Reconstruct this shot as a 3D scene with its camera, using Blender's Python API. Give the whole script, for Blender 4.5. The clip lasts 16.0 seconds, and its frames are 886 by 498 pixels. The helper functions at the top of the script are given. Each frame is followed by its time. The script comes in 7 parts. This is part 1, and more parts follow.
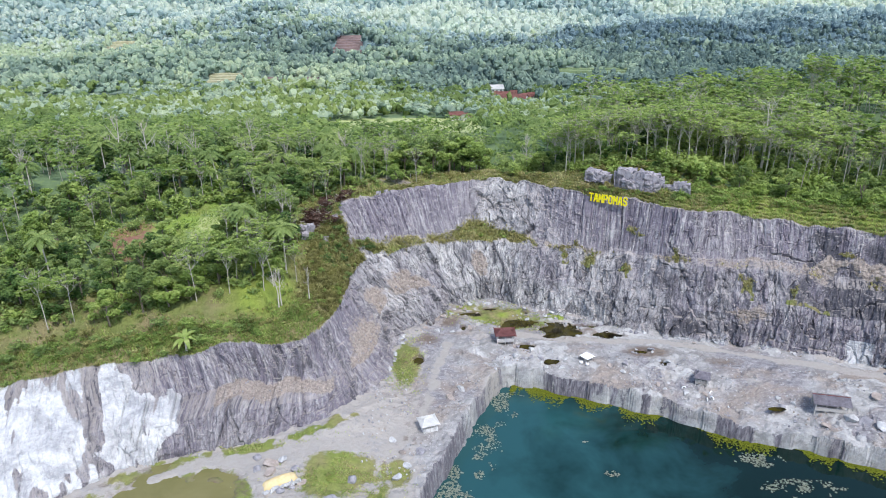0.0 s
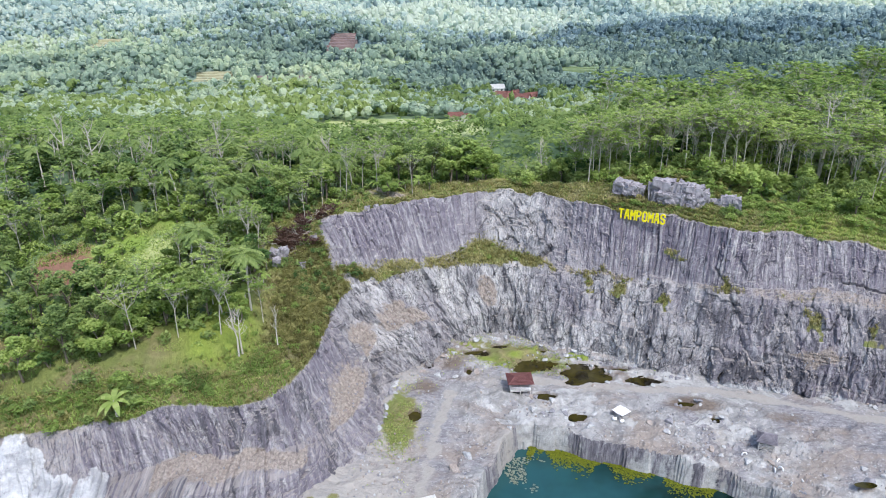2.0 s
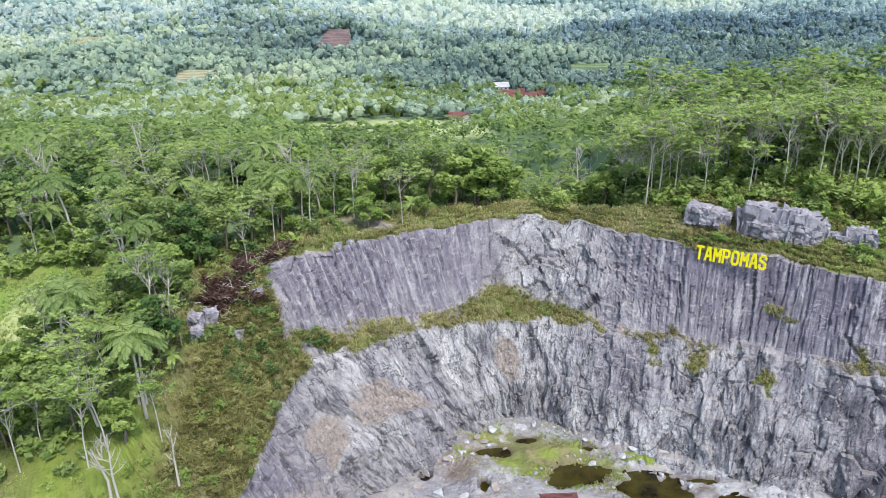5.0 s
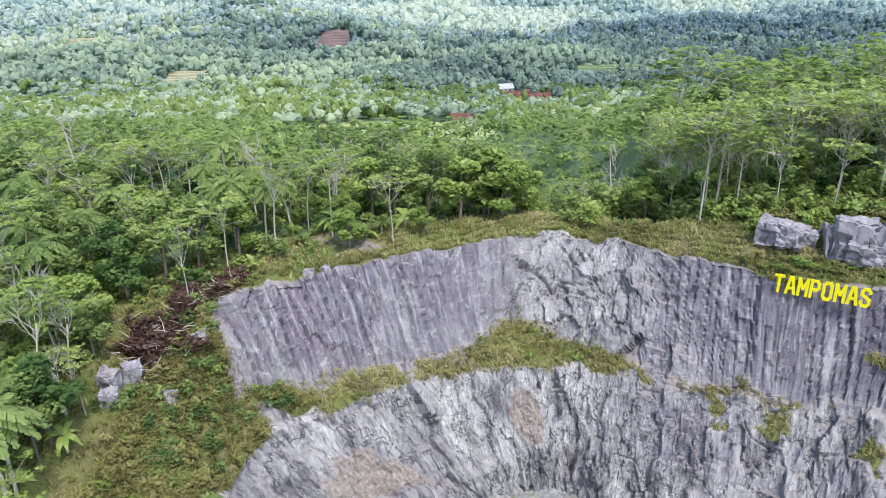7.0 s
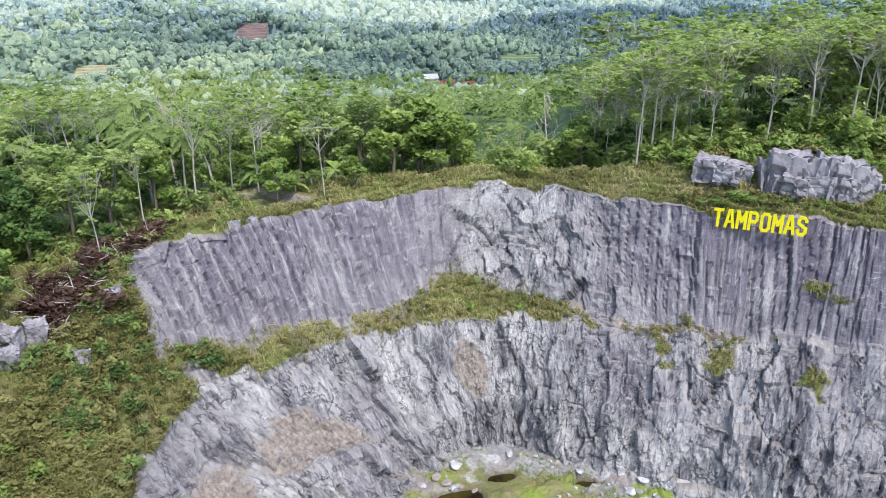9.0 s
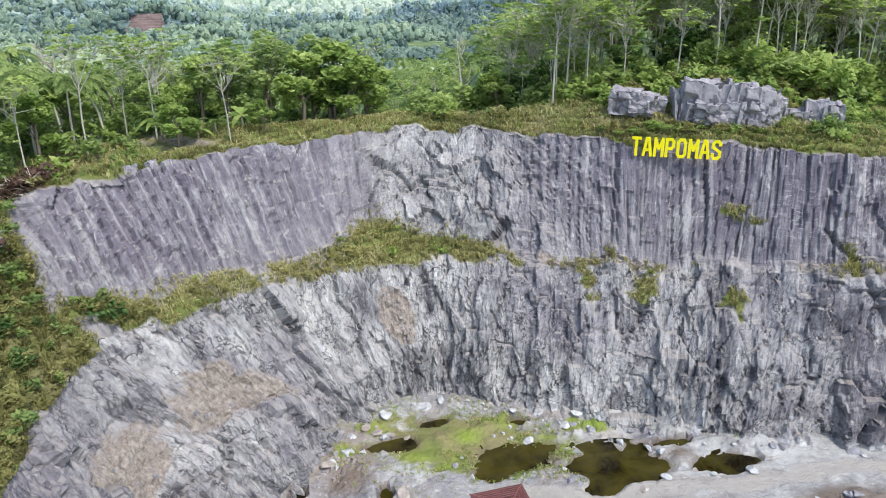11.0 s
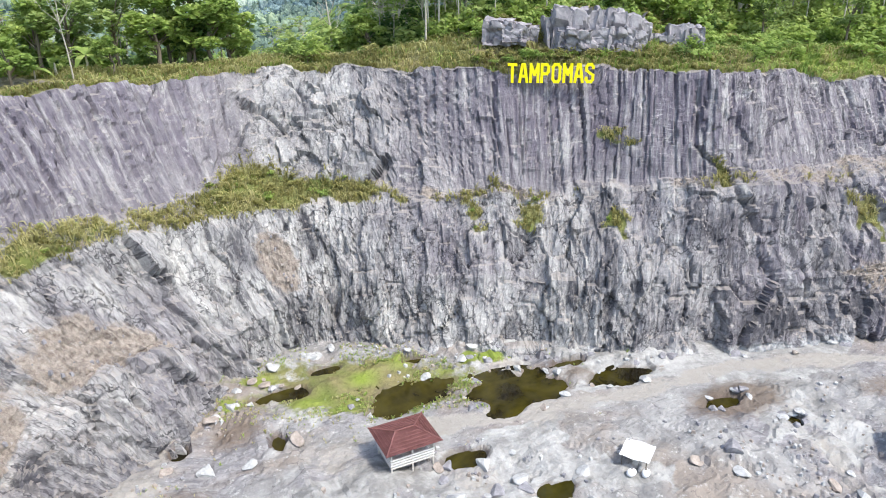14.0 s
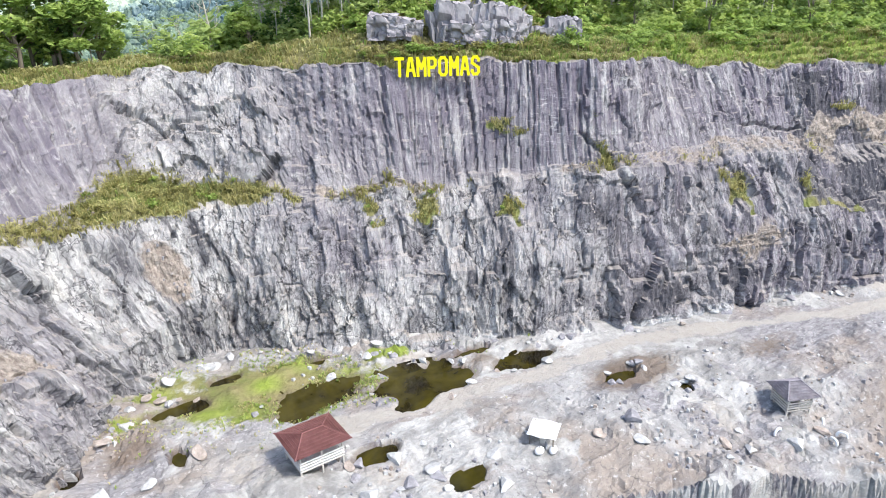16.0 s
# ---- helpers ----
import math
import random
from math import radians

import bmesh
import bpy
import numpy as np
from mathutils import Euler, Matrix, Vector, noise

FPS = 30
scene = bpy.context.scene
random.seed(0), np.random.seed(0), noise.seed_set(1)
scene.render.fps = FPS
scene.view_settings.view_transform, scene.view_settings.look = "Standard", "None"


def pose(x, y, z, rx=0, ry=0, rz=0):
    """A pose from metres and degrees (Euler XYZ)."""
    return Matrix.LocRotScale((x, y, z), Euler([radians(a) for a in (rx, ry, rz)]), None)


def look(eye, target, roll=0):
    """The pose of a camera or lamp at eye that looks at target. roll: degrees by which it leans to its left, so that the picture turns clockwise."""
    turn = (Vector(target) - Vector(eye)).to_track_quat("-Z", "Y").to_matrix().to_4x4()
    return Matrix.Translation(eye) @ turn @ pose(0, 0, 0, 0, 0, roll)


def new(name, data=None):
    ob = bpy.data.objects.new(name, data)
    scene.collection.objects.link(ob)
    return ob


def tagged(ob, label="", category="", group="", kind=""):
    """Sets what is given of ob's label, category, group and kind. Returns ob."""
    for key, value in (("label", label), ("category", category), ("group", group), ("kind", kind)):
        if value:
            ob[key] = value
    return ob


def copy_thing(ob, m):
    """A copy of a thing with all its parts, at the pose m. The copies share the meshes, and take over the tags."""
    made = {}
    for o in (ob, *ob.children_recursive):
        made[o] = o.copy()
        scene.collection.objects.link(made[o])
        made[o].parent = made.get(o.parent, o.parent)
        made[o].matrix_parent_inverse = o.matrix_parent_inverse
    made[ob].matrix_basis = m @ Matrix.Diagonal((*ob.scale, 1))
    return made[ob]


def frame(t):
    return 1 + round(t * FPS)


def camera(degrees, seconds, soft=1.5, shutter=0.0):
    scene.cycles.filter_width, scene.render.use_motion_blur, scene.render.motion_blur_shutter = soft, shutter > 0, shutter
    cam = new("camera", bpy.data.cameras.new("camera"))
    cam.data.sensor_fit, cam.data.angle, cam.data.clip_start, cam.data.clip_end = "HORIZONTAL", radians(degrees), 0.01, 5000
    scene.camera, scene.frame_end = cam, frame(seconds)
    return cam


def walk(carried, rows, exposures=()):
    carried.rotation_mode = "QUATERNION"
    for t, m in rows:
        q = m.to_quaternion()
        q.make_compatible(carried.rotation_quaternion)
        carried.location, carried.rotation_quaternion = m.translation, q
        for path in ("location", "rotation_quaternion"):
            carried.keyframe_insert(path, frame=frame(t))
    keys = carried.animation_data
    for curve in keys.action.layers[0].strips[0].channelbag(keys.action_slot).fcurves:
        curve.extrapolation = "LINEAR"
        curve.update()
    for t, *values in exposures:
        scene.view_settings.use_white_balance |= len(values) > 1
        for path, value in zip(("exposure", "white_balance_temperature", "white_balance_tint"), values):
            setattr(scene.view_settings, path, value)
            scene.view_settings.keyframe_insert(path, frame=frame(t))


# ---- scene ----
# camera and its flight: a straight, sinking approach, then a descent that turns to the right
cam = camera(64.6, 16.0, soft=1.0)
PATH = [
    (0, (2.895, -3.007, 74.472), (2.856, -1.164, 73.694), -0.6),
    (0.5, (2.399, 3.046, 73.061), (2.365, 4.889, 72.285), -0.5),
    (1, (2.286, 8.97, 71.637), (2.252, 10.814, 70.863), -0.5),
    (1.5, (2.091, 15.058, 70.547), (2.058, 16.901, 69.771), -0.6),
    (2, (1.75, 21.074, 69.171), (1.719, 22.917, 68.396), -0.5),
    (2.5, (1.419, 27.243, 67.874), (1.392, 29.087, 67.099), -0.5),
    (3, (1.413, 33.293, 66.588), (1.383, 35.137, 65.813), -0.5),
    (3.5, (1.455, 39.307, 65.475), (1.42, 41.149, 64.697), -0.6),
    (4, (1.408, 45.363, 64.287), (1.372, 47.204, 63.506), -0.7),
    (6.3, (0.208, 72.39, 57.278), (0.185, 74.24, 56.52), -0.6),
    (6.5, (0.338, 74.246, 56.943), (0.31, 76.095, 56.181), -0.7),
    (7, (0.556, 77.04, 55.446), (0.522, 78.89, 54.687), -0.7),
    (7.5, (0.503, 77.779, 53.974), (0.483, 79.63, 53.216), -0.6),
    (8, (0.402, 77.842, 52.487), (0.438, 79.692, 51.729), -0.6),
    (8.5, (0.018, 77.96, 50.971), (0.121, 79.807, 50.213), -0.5),
    (9, (-0.224, 78.086, 49.528), (-0.058, 79.928, 48.766), -0.5),
    (11.5, (-0.752, 78.635, 42.311), (-0.296, 80.422, 41.536), -0.5),
    (12, (-0.731, 78.668, 41.022), (-0.223, 80.441, 40.247), -0.5),
    (12.5, (-0.673, 78.704, 39.813), (-0.113, 80.46, 39.036), -0.5),
    (13, (-0.617, 78.721, 38.655), (-0.006, 80.458, 37.874), -0.5),
    (13.5, (-0.743, 78.821, 37.739), (-0.079, 80.537, 36.955), -0.5),
    (14, (-0.688, 78.736, 37.407), (0.024, 80.434, 36.626), -0.6),
    (14.5, (-0.645, 78.626, 37.164), (0.115, 80.304, 36.386), -0.6),
    (15, (-0.61, 78.555, 36.841), (0.198, 80.213, 36.068), -0.7),
    (15.5, (-0.631, 78.558, 36.662), (0.23, 80.19, 35.89), -0.7),
    (16, (-0.604, 78.55, 36.611), (0.361, 80.12, 35.836), -0.8),
]
walk(cam, [(t, look(eye, target, roll)) for t, eye, target, roll in PATH],
     [(0, 0.32, 6120, 10), (4, 0.40, 6180, 10), (7.5, 0.47, 6180, 11), (9.2, 0.47, 6220, 11), (11.5, 0.44, 6400, 7), (12.5, 0.56, 6480, 7), (13.5, 0.68, 6560, 7), (16, 0.88, 6600, 8)])

# ---- world and sun: bright hazy daylight ----
SUN_AZ, SUN_EL = radians(148), radians(58)
world = bpy.data.worlds.new("sky")
scene.world = world
world.use_nodes = True
wn = world.node_tree.nodes
sky = wn.new("ShaderNodeTexSky")
sky.sky_type, sky.sun_disc = "NISHITA", False
sky.sun_elevation, sky.sun_rotation = SUN_EL, SUN_AZ
sky.air_density, sky.dust_density = 1.0, 2.0
wn["Background"].inputs[1].default_value = 0.21
world.node_tree.links.new(sky.outputs[0], wn["Background"].inputs[0])
sun = new("sun", bpy.data.lights.new("sun", "SUN"))
sun.data.energy, sun.data.angle, sun.data.color = 2.5, radians(8), (1.0, 0.96, 0.91)
sun_way = Vector((math.sin(SUN_AZ) * math.cos(SUN_EL), math.cos(SUN_AZ) * math.cos(SUN_EL), math.sin(SUN_EL)))
sun.matrix_world = look(sun_way * 300, (0, 0, 0))


# ---- numbers: lattice noise on arrays ----
def hash2(ix, iy, seed=0):
    ix, iy = np.asarray(ix), np.asarray(iy)
    n = ((ix.astype(np.int64) * 374761393 + iy.astype(np.int64) * 668265263 + seed * 974634777) & 0xFFFFFFFF).astype(np.uint64)
    n = ((n ^ (n >> np.uint64(13))) * np.uint64(1274126177)) & np.uint64(0xFFFFFFFF)
    n = ((n ^ (n >> np.uint64(16))) * np.uint64(2246822519)) & np.uint64(0xFFFFFFFF)
    return ((n ^ (n >> np.uint64(15))) & np.uint64(0xFFFFFF)) / float(0xFFFFFF)


def vnoise(x, y, seed=0):
    """Smooth noise in 0..1."""
    x, y = np.broadcast_arrays(np.asarray(x, float), np.asarray(y, float))
    ix, iy = np.floor(x), np.floor(y)
    fx, fy = x - ix, y - iy
    fx, fy = fx * fx * (3 - 2 * fx), fy * fy * (3 - 2 * fy)
    a, b = hash2(ix, iy, seed), hash2(ix + 1, iy, seed)
    c, d = hash2(ix, iy + 1, seed), hash2(ix + 1, iy + 1, seed)
    return (a * (1 - fx) + b * fx) * (1 - fy) + (c * (1 - fx) + d * fx) * fy


def fbm(x, y, seed=0, octaves=4):
    total, amp, size = 0.0, 0.5, 1.0
    for k in range(octaves):
        total = total + amp * vnoise(np.asarray(x) * size, np.asarray(y) * size, seed + k)
        amp, size = amp * 0.5, size * 2.03
    return total / (1 - 0.5 ** octaves)


def smooth(a, b, x):
    t = np.clip((np.asarray(x, float) - a) / (b - a), 0, 1)
    return t * t * (3 - 2 * t)


def seg_distance(x, y, pts, closed=False):
    """Distance from each place to a line through pts."""
    best = np.full(np.shape(x), 1e9)
    pts = np.asarray(pts, float)
    ends = np.roll(pts, -1, 0) if closed else pts[1:]
    for (ax, ay), (bx, by) in zip(pts[:len(ends)], ends):
        dx, dy = bx - ax, by - ay
        t = np.clip(((x - ax) * dx + (y - ay) * dy) / (dx * dx + dy * dy), 0, 1)
        best = np.minimum(best, np.hypot(x - ax - t * dx, y - ay - t * dy))
    return best


def inside(x, y, pts):
    pts = np.asarray(pts, float)
    odd = np.zeros(np.shape(x), bool)
    for (ax, ay), (bx, by) in zip(pts, np.roll(pts, -1, 0)):
        if ay != by:
            odd ^= ((ay > y) != (by > y)) & (x < (bx - ax) * (y - ay) / (by - ay) + ax)
    return odd


def mesh_from(name, verts, faces, mats, smooth_on=False, slots=None, uv=None, floats=None, colours=None):
    """A mesh out of arrays: verts n x 3, faces m x 3 or m x 4; slots: material of each face; floats, colours: values at the vertices."""
    me = bpy.data.meshes.new(name)
    verts, faces = np.asarray(verts, np.float32), np.asarray(faces, np.int32)
    k = faces.shape[1]
    me.vertices.add(len(verts))
    me.vertices.foreach_set("co", verts.ravel())
    me.loops.add(faces.size)
    me.loops.foreach_set("vertex_index", faces.ravel())
    me.polygons.add(len(faces))
    me.polygons.foreach_set("loop_start", np.arange(0, faces.size, k, dtype=np.int32))
    for m in mats:
        me.materials.append(m)
    if slots is not None:
        me.polygons.foreach_set("material_index", np.asarray(slots, np.int32))
    me.update(calc_edges=True)
    me.polygons.foreach_set("use_smooth", np.full(len(faces), smooth_on))
    if uv is not None:
        me.uv_layers.new(name="UVMap").data.foreach_set("uv", np.asarray(uv, np.float32)[faces.ravel()].ravel())
    for key, vals in (floats or {}).items():
        me.attributes.new(key, "FLOAT", "POINT").data.foreach_set("value", np.asarray(vals, np.float32).ravel())
    for key, vals in (colours or {}).items():
        v4 = np.concatenate([np.asarray(vals, np.float32), np.ones((len(verts), 1), np.float32)], 1)
        me.attributes.new(key, "FLOAT_COLOR", "POINT").data.foreach_set("color", v4.ravel())
    me.validate()
    return me


def grid_faces(rows, cols):
    i = np.arange(rows * cols).reshape(rows, cols)
    return np.stack([i[:-1, :-1], i[:-1, 1:], i[1:, 1:], i[1:, :-1]], -1).reshape(-1, 4)


def from_bm(name, bm, mat, smooth_on=False):
    me = bpy.data.meshes.new(name)
    bm.normal_update()
    bm.to_mesh(me)
    bm.free()
    me.materials.append(mat)
    me.polygons.foreach_set("use_smooth", [smooth_on] * len(me.polygons))
    return me


def part(name, bm, mat, parent, label="", smooth_on=False):
    ob = new(name, from_bm(name, bm, mat, smooth_on))
    ob.parent = parent
    return tagged(ob, label)


# ---- materials ----
class Nodes:
    def __init__(self, name, rough=0.9):
        self.mat = bpy.data.materials.new(name)
        self.mat.use_nodes = True
        self.t = self.mat.node_tree
        self.bsdf = self.t.nodes["Principled BSDF"]
        self.bsdf.inputs["Roughness"].default_value = rough
        self.bsdf.inputs["Specular IOR Level"].default_value = 0.25

    def node(self, kind, ins=(), **props):
        n = self.t.nodes.new(kind)
        for k, v in props.items():
            if k == "operation":
                n.operation = v
            elif k == "data_type":
                n.data_type = v
            elif k == "blend_type":
                n.blend_type = v
            elif k == "attribute_name":
                n.attribute_name = v
            elif k == "feature":
                n.feature = v
        for k, v in dict(ins).items():
            self.put(n, k, v)
        return n

    def put(self, n, k, v):
        if isinstance(v, bpy.types.NodeSocket):
            self.t.links.new(v, n.inputs[k])
        else:
            n.inputs[k].default_value = v

    def coords(self, which="Object"):
        return self.t.nodes.new("ShaderNodeTexCoord").outputs[which]

    def scaled(self, vec, scale, loc=(0, 0, 0), rot=(0, 0, 0)):
        return self.node("ShaderNodeMapping", {"Vector": vec, "Scale": scale, "Location": loc, "Rotation": rot}).outputs[0]

    def noise(self, vec, scale, detail=5.0, rough=0.6, distortion=0.0):
        return self.node("ShaderNodeTexNoise", {"Vector": vec, "Scale": scale, "Detail": detail, "Roughness": rough, "Distortion": distortion}).outputs[0]

    def ramp(self, fac, stops):
        n = self.t.nodes.new("ShaderNodeValToRGB")
        while len(n.color_ramp.elements) < len(stops):
            n.color_ramp.elements.new(0.5)
        for e, (p, c) in zip(n.color_ramp.elements, stops):
            e.position, e.color = p, (*c, 1) if isinstance(c, tuple) else (c, c, c, 1)
        self.put(n, 0, fac)
        return n.outputs[0]

    def mix(self, fac, a, b, blend="MIX"):
        n = self.node("ShaderNodeMix", data_type="RGBA", blend_type=blend)
        self.put(n, 0, fac)
        for k, v in ((6, a), (7, b)):
            self.put(n, k, (*v, 1) if isinstance(v, tuple) else v)
        return n.outputs[2]

    def math(self, op, a, b=0.0):
        n = self.node("ShaderNodeMath", operation=op)
        self.put(n, 0, a)
        self.put(n, 1, b)
        return n.outputs[0]

    def attr(self, name, out="Fac"):
        return self.node("ShaderNodeAttribute", attribute_name=name).outputs[out]

    def bump(self, height, strength=0.5, distance=0.1):
        n = self.node("ShaderNodeBump", {"Height": height, "Strength": strength, "Distance": distance})
        self.t.links.new(n.outputs[0], self.bsdf.inputs["Normal"])

    def done(self, colour, rough=None):
        self.put(self.bsdf, "Base Color", (*colour, 1) if isinstance(colour, tuple) else colour)
        if rough is not None:
            self.put(self.bsdf, "Roughness", rough)
        return self.mat


def soil_layers(n, pos, rock, lush=False, soil_a=(0.194, 0.144, 0.110), soil_b=(0.360, 0.310, 0.248), stone_a=(0.21, 0.21, 0.225), stone_b=(0.55, 0.55, 0.545), rubbly=False):
    """Lays grass, soil and pale broken stone over rock, by the cover attribute (red grass, green soil, blue pale stone)."""
    sep = n.node("ShaderNodeSeparateColor", {0: n.attr("cover", "Color")})
    fine = n.noise(pos, 1.3, 6, 0.7)
    patch = n.noise(pos, 0.16, 3, 0.6)
    soil = n.mix(fine, soil_a, soil_b)
    if rubbly:
        chips = n.noise(pos, 2.4, 6, 0.78, 0.4)
        soil = n.mix(n.ramp(chips, [(0.36, 0.0), (0.64, 1.0)]), tuple(0.8 * c for c in soil_a), soil_b)
        soil = n.mix(n.ramp(n.noise(pos, 1.7, 5, 0.8), [(0.60, 0.0), (0.68, 0.6)]), soil, (0.46, 0.445, 0.435))
    chalk = n.math("ADD", n.math("MULTIPLY", n.noise(pos, 0.22, 6, 0.65, 0.8), 0.65), n.math("MULTIPLY", n.noise(pos, 1.2, 6, 0.75), 0.35))
    pale = n.mix(n.ramp(chalk, [(0.41, 0.0), (0.58, 1.0)]), stone_a, stone_b)
    grass = n.mix(fine, (0.078, 0.098, 0.027), (0.23, 0.26, 0.075))
    dry = n.mix(fine, (0.11, 0.09, 0.042), (0.33, 0.29, 0.145))
    if lush:
        grass = n.mix(fine, (0.12, 0.18, 0.03), (0.25, 0.34, 0.07))
    grass = n.mix(n.ramp(patch, [(0.42, 0.0), (0.62, 0.35 if lush else 1.0)]), grass, dry)
    if not lush:
        grass = n.mix(n.attr("lush"), grass, n.mix(fine, (0.14, 0.19, 0.03), (0.28, 0.34, 0.065)))
    wob = n.math("SUBTRACT", n.noise(pos, 0.8, 6, 0.75), 0.5)
    out = rock
    for chan, colour in ((2, pale), (1, soil), (0, grass)):
        f = n.math("ADD", sep.outputs[chan], n.math("MULTIPLY", wob, 0.9))
        out = n.mix(n.ramp(f, [(0.40, 0.0), (0.56, 1.0)]), out, colour)
    return out, fine


def cliff_material():
    n = Nodes("quarry_rock", 0.85)
    pos, uv = n.coords("Object"), n.coords("UV")
    # the first UV axis goes along the wall, the second up it; both are bent a little so that no line runs straight
    bend = n.node("ShaderNodeTexNoise", {"Vector": uv, "Scale": 0.45, "Detail": 4.0}).outputs["Color"]
    warp = n.mix(0.9, uv, bend, "ADD")
    tone = n.noise(n.scaled(warp, (0.42, 0.17, 1)), 1.0, 7, 0.66, 0.3)
    grain = n.noise(n.scaled(warp, (2.4, 0.62, 1)), 1.0, 7, 0.70, 0.3)
    speck = n.noise(pos, 2.6, 5, 0.75)
    line = n.noise(n.scaled(n.mix(0.25, uv, bend, "ADD"), (1.9, 0.11, 1)), 1.0, 7, 0.66, 0.25)
    blotch = n.noise(pos, 0.42, 6, 0.70, 0.8)
    big = n.noise(pos, 0.075, 4, 0.6)
    value = n.math("ADD", n.math("MULTIPLY", tone, 0.50), n.math("ADD", n.math("MULTIPLY", grain, 0.34), n.math("MULTIPLY", speck, 0.16)))
    broken = n.ramp(value, [(0.37, (0.122, 0.118, 0.130)), (0.43, (0.244, 0.238, 0.245)), (0.49, (0.360, 0.352, 0.349)), (0.55, (0.467, 0.457, 0.446)), (0.62, (0.639, 0.627, 0.603))])
    face = n.ramp(value, [(0.36, (0.089, 0.081, 0.097)), (0.43, (0.167, 0.154, 0.172)), (0.49, (0.249, 0.233, 0.246)), (0.56, (0.350, 0.333, 0.338)), (0.64, (0.497, 0.478, 0.468))])
    columns = n.ramp(n.math("ADD", n.math("MULTIPLY", line, 0.62), n.math("MULTIPLY", value, 0.38)), [(0.37, (0.086, 0.078, 0.095)), (0.44, (0.198, 0.184, 0.201)), (0.51, (0.315, 0.300, 0.311)), (0.60, (0.507, 0.490, 0.487))])
    base = n.mix(n.attr("fresh"), face, broken)
    base = n.mix(n.math("MULTIPLY", n.math("MAXIMUM", n.attr("column"), n.math("MULTIPLY", n.attr("violet"), 1.0)), 0.85), base, columns)
    violet = n.mix(grain, (0.076, 0.065, 0.091), (0.258, 0.232, 0.275))
    stain = n.ramp(n.math("ADD", n.math("MULTIPLY", line, 0.6), n.math("MULTIPLY", blotch, 0.4)), [(0.45, 1.0), (0.57, 0.2)])
    base = n.mix(n.math("MULTIPLY", n.attr("violet"), stain), base, violet)
    base = n.mix(n.ramp(big, [(0.52, 0.0), (0.68, 0.45)]), base, violet)
    # pale freshly broken chips and dark lichened patches
    base = n.mix(n.ramp(blotch, [(0.60, 0.0), (0.68, 0.65)]), base, (0.507, 0.493, 0.468))
    base = n.mix(n.ramp(blotch, [(0.32, 0.65), (0.40, 0.0)]), base, (0.086, 0.083, 0.092))
    base = n.mix(n.ramp(grain, [(0.31, 0.7), (0.38, 0.0)]), base, (0.061, 0.059, 0.066))
    base = n.mix(n.ramp(grain, [(0.60, 0.0), (0.70, 0.6)]), base, (0.589, 0.572, 0.550))
    # open joints, wide apart and close together, broken off here and there
    gap = n.noise(uv, 0.35, 4, 0.6)
    for size, thin, dark in (((0.26, 0.15, 1), 0.022, 0.75), ((0.85, 0.34, 1), 0.040, 0.5), ((2.0, 0.8, 1), 0.05, 0.25)):
        joint = n.node("ShaderNodeTexVoronoi", {"Vector": n.scaled(n.mix(0.8, warp, n.node("ShaderNodeTexNoise", {"Vector": uv, "Scale": 1.6, "Detail": 5.0}).outputs["Color"], "ADD"), size), "Scale": 1.0}, feature="DISTANCE_TO_EDGE").outputs["Distance"]
        base = n.mix(n.math("MULTIPLY", n.ramp(joint, [(thin * 0.35, dark), (thin, 0.0)]), n.math("MULTIPLY", n.ramp(gap, [(0.38, 0.0), (0.48, 1.0)]), n.math("ADD", 0.2, n.math("MULTIPLY", n.attr("broken"), 0.8)))), base, (0.046, 0.044, 0.052))
    # level pale ticks where the column faces have split
    tick = n.noise(n.scaled(uv, (0.9, 5.0, 1)), 1.0, 4, 0.6)
    base = n.mix(n.math("MULTIPLY", n.attr("ticks"), n.ramp(tick, [(0.57, 0.0), (0.66, 0.85)])), base, (0.528, 0.507, 0.511))
    # wet rock, with the painted dark of crevices in the same mask
    wet = n.math("ADD", n.attr("wet"), n.math("MULTIPLY", n.math("SUBTRACT", grain, 0.5), 2.0))
    base = n.mix(n.ramp(wet, [(0.45, 0.0), (0.75, 0.88)]), base, n.mix(grain, (0.028, 0.030, 0.039), (0.127, 0.121, 0.135)))
    up = n.node("ShaderNodeSeparateXYZ", {0: n.node("ShaderNodeNewGeometry").outputs["Normal"]}).outputs[2]
    dust = n.mix(blotch, (0.274, 0.239, 0.212), (0.467, 0.428, 0.391))
    base = n.mix(n.ramp(up, [(0.66, 0.0), (0.92, 0.6)]), base, dust)
    out, fine = soil_layers(n, pos, base, soil_a=(0.239, 0.194, 0.166), soil_b=(0.426, 0.373, 0.323), stone_a=(0.36, 0.36, 0.368), stone_b=(0.68, 0.68, 0.67), rubbly=True)
    n.bump(n.math("ADD", n.math("MULTIPLY", grain, 1.4), n.math("ADD", fine, n.math("MULTIPLY", speck, 0.8))), 0.9, 0.22)
    return n.done(out)


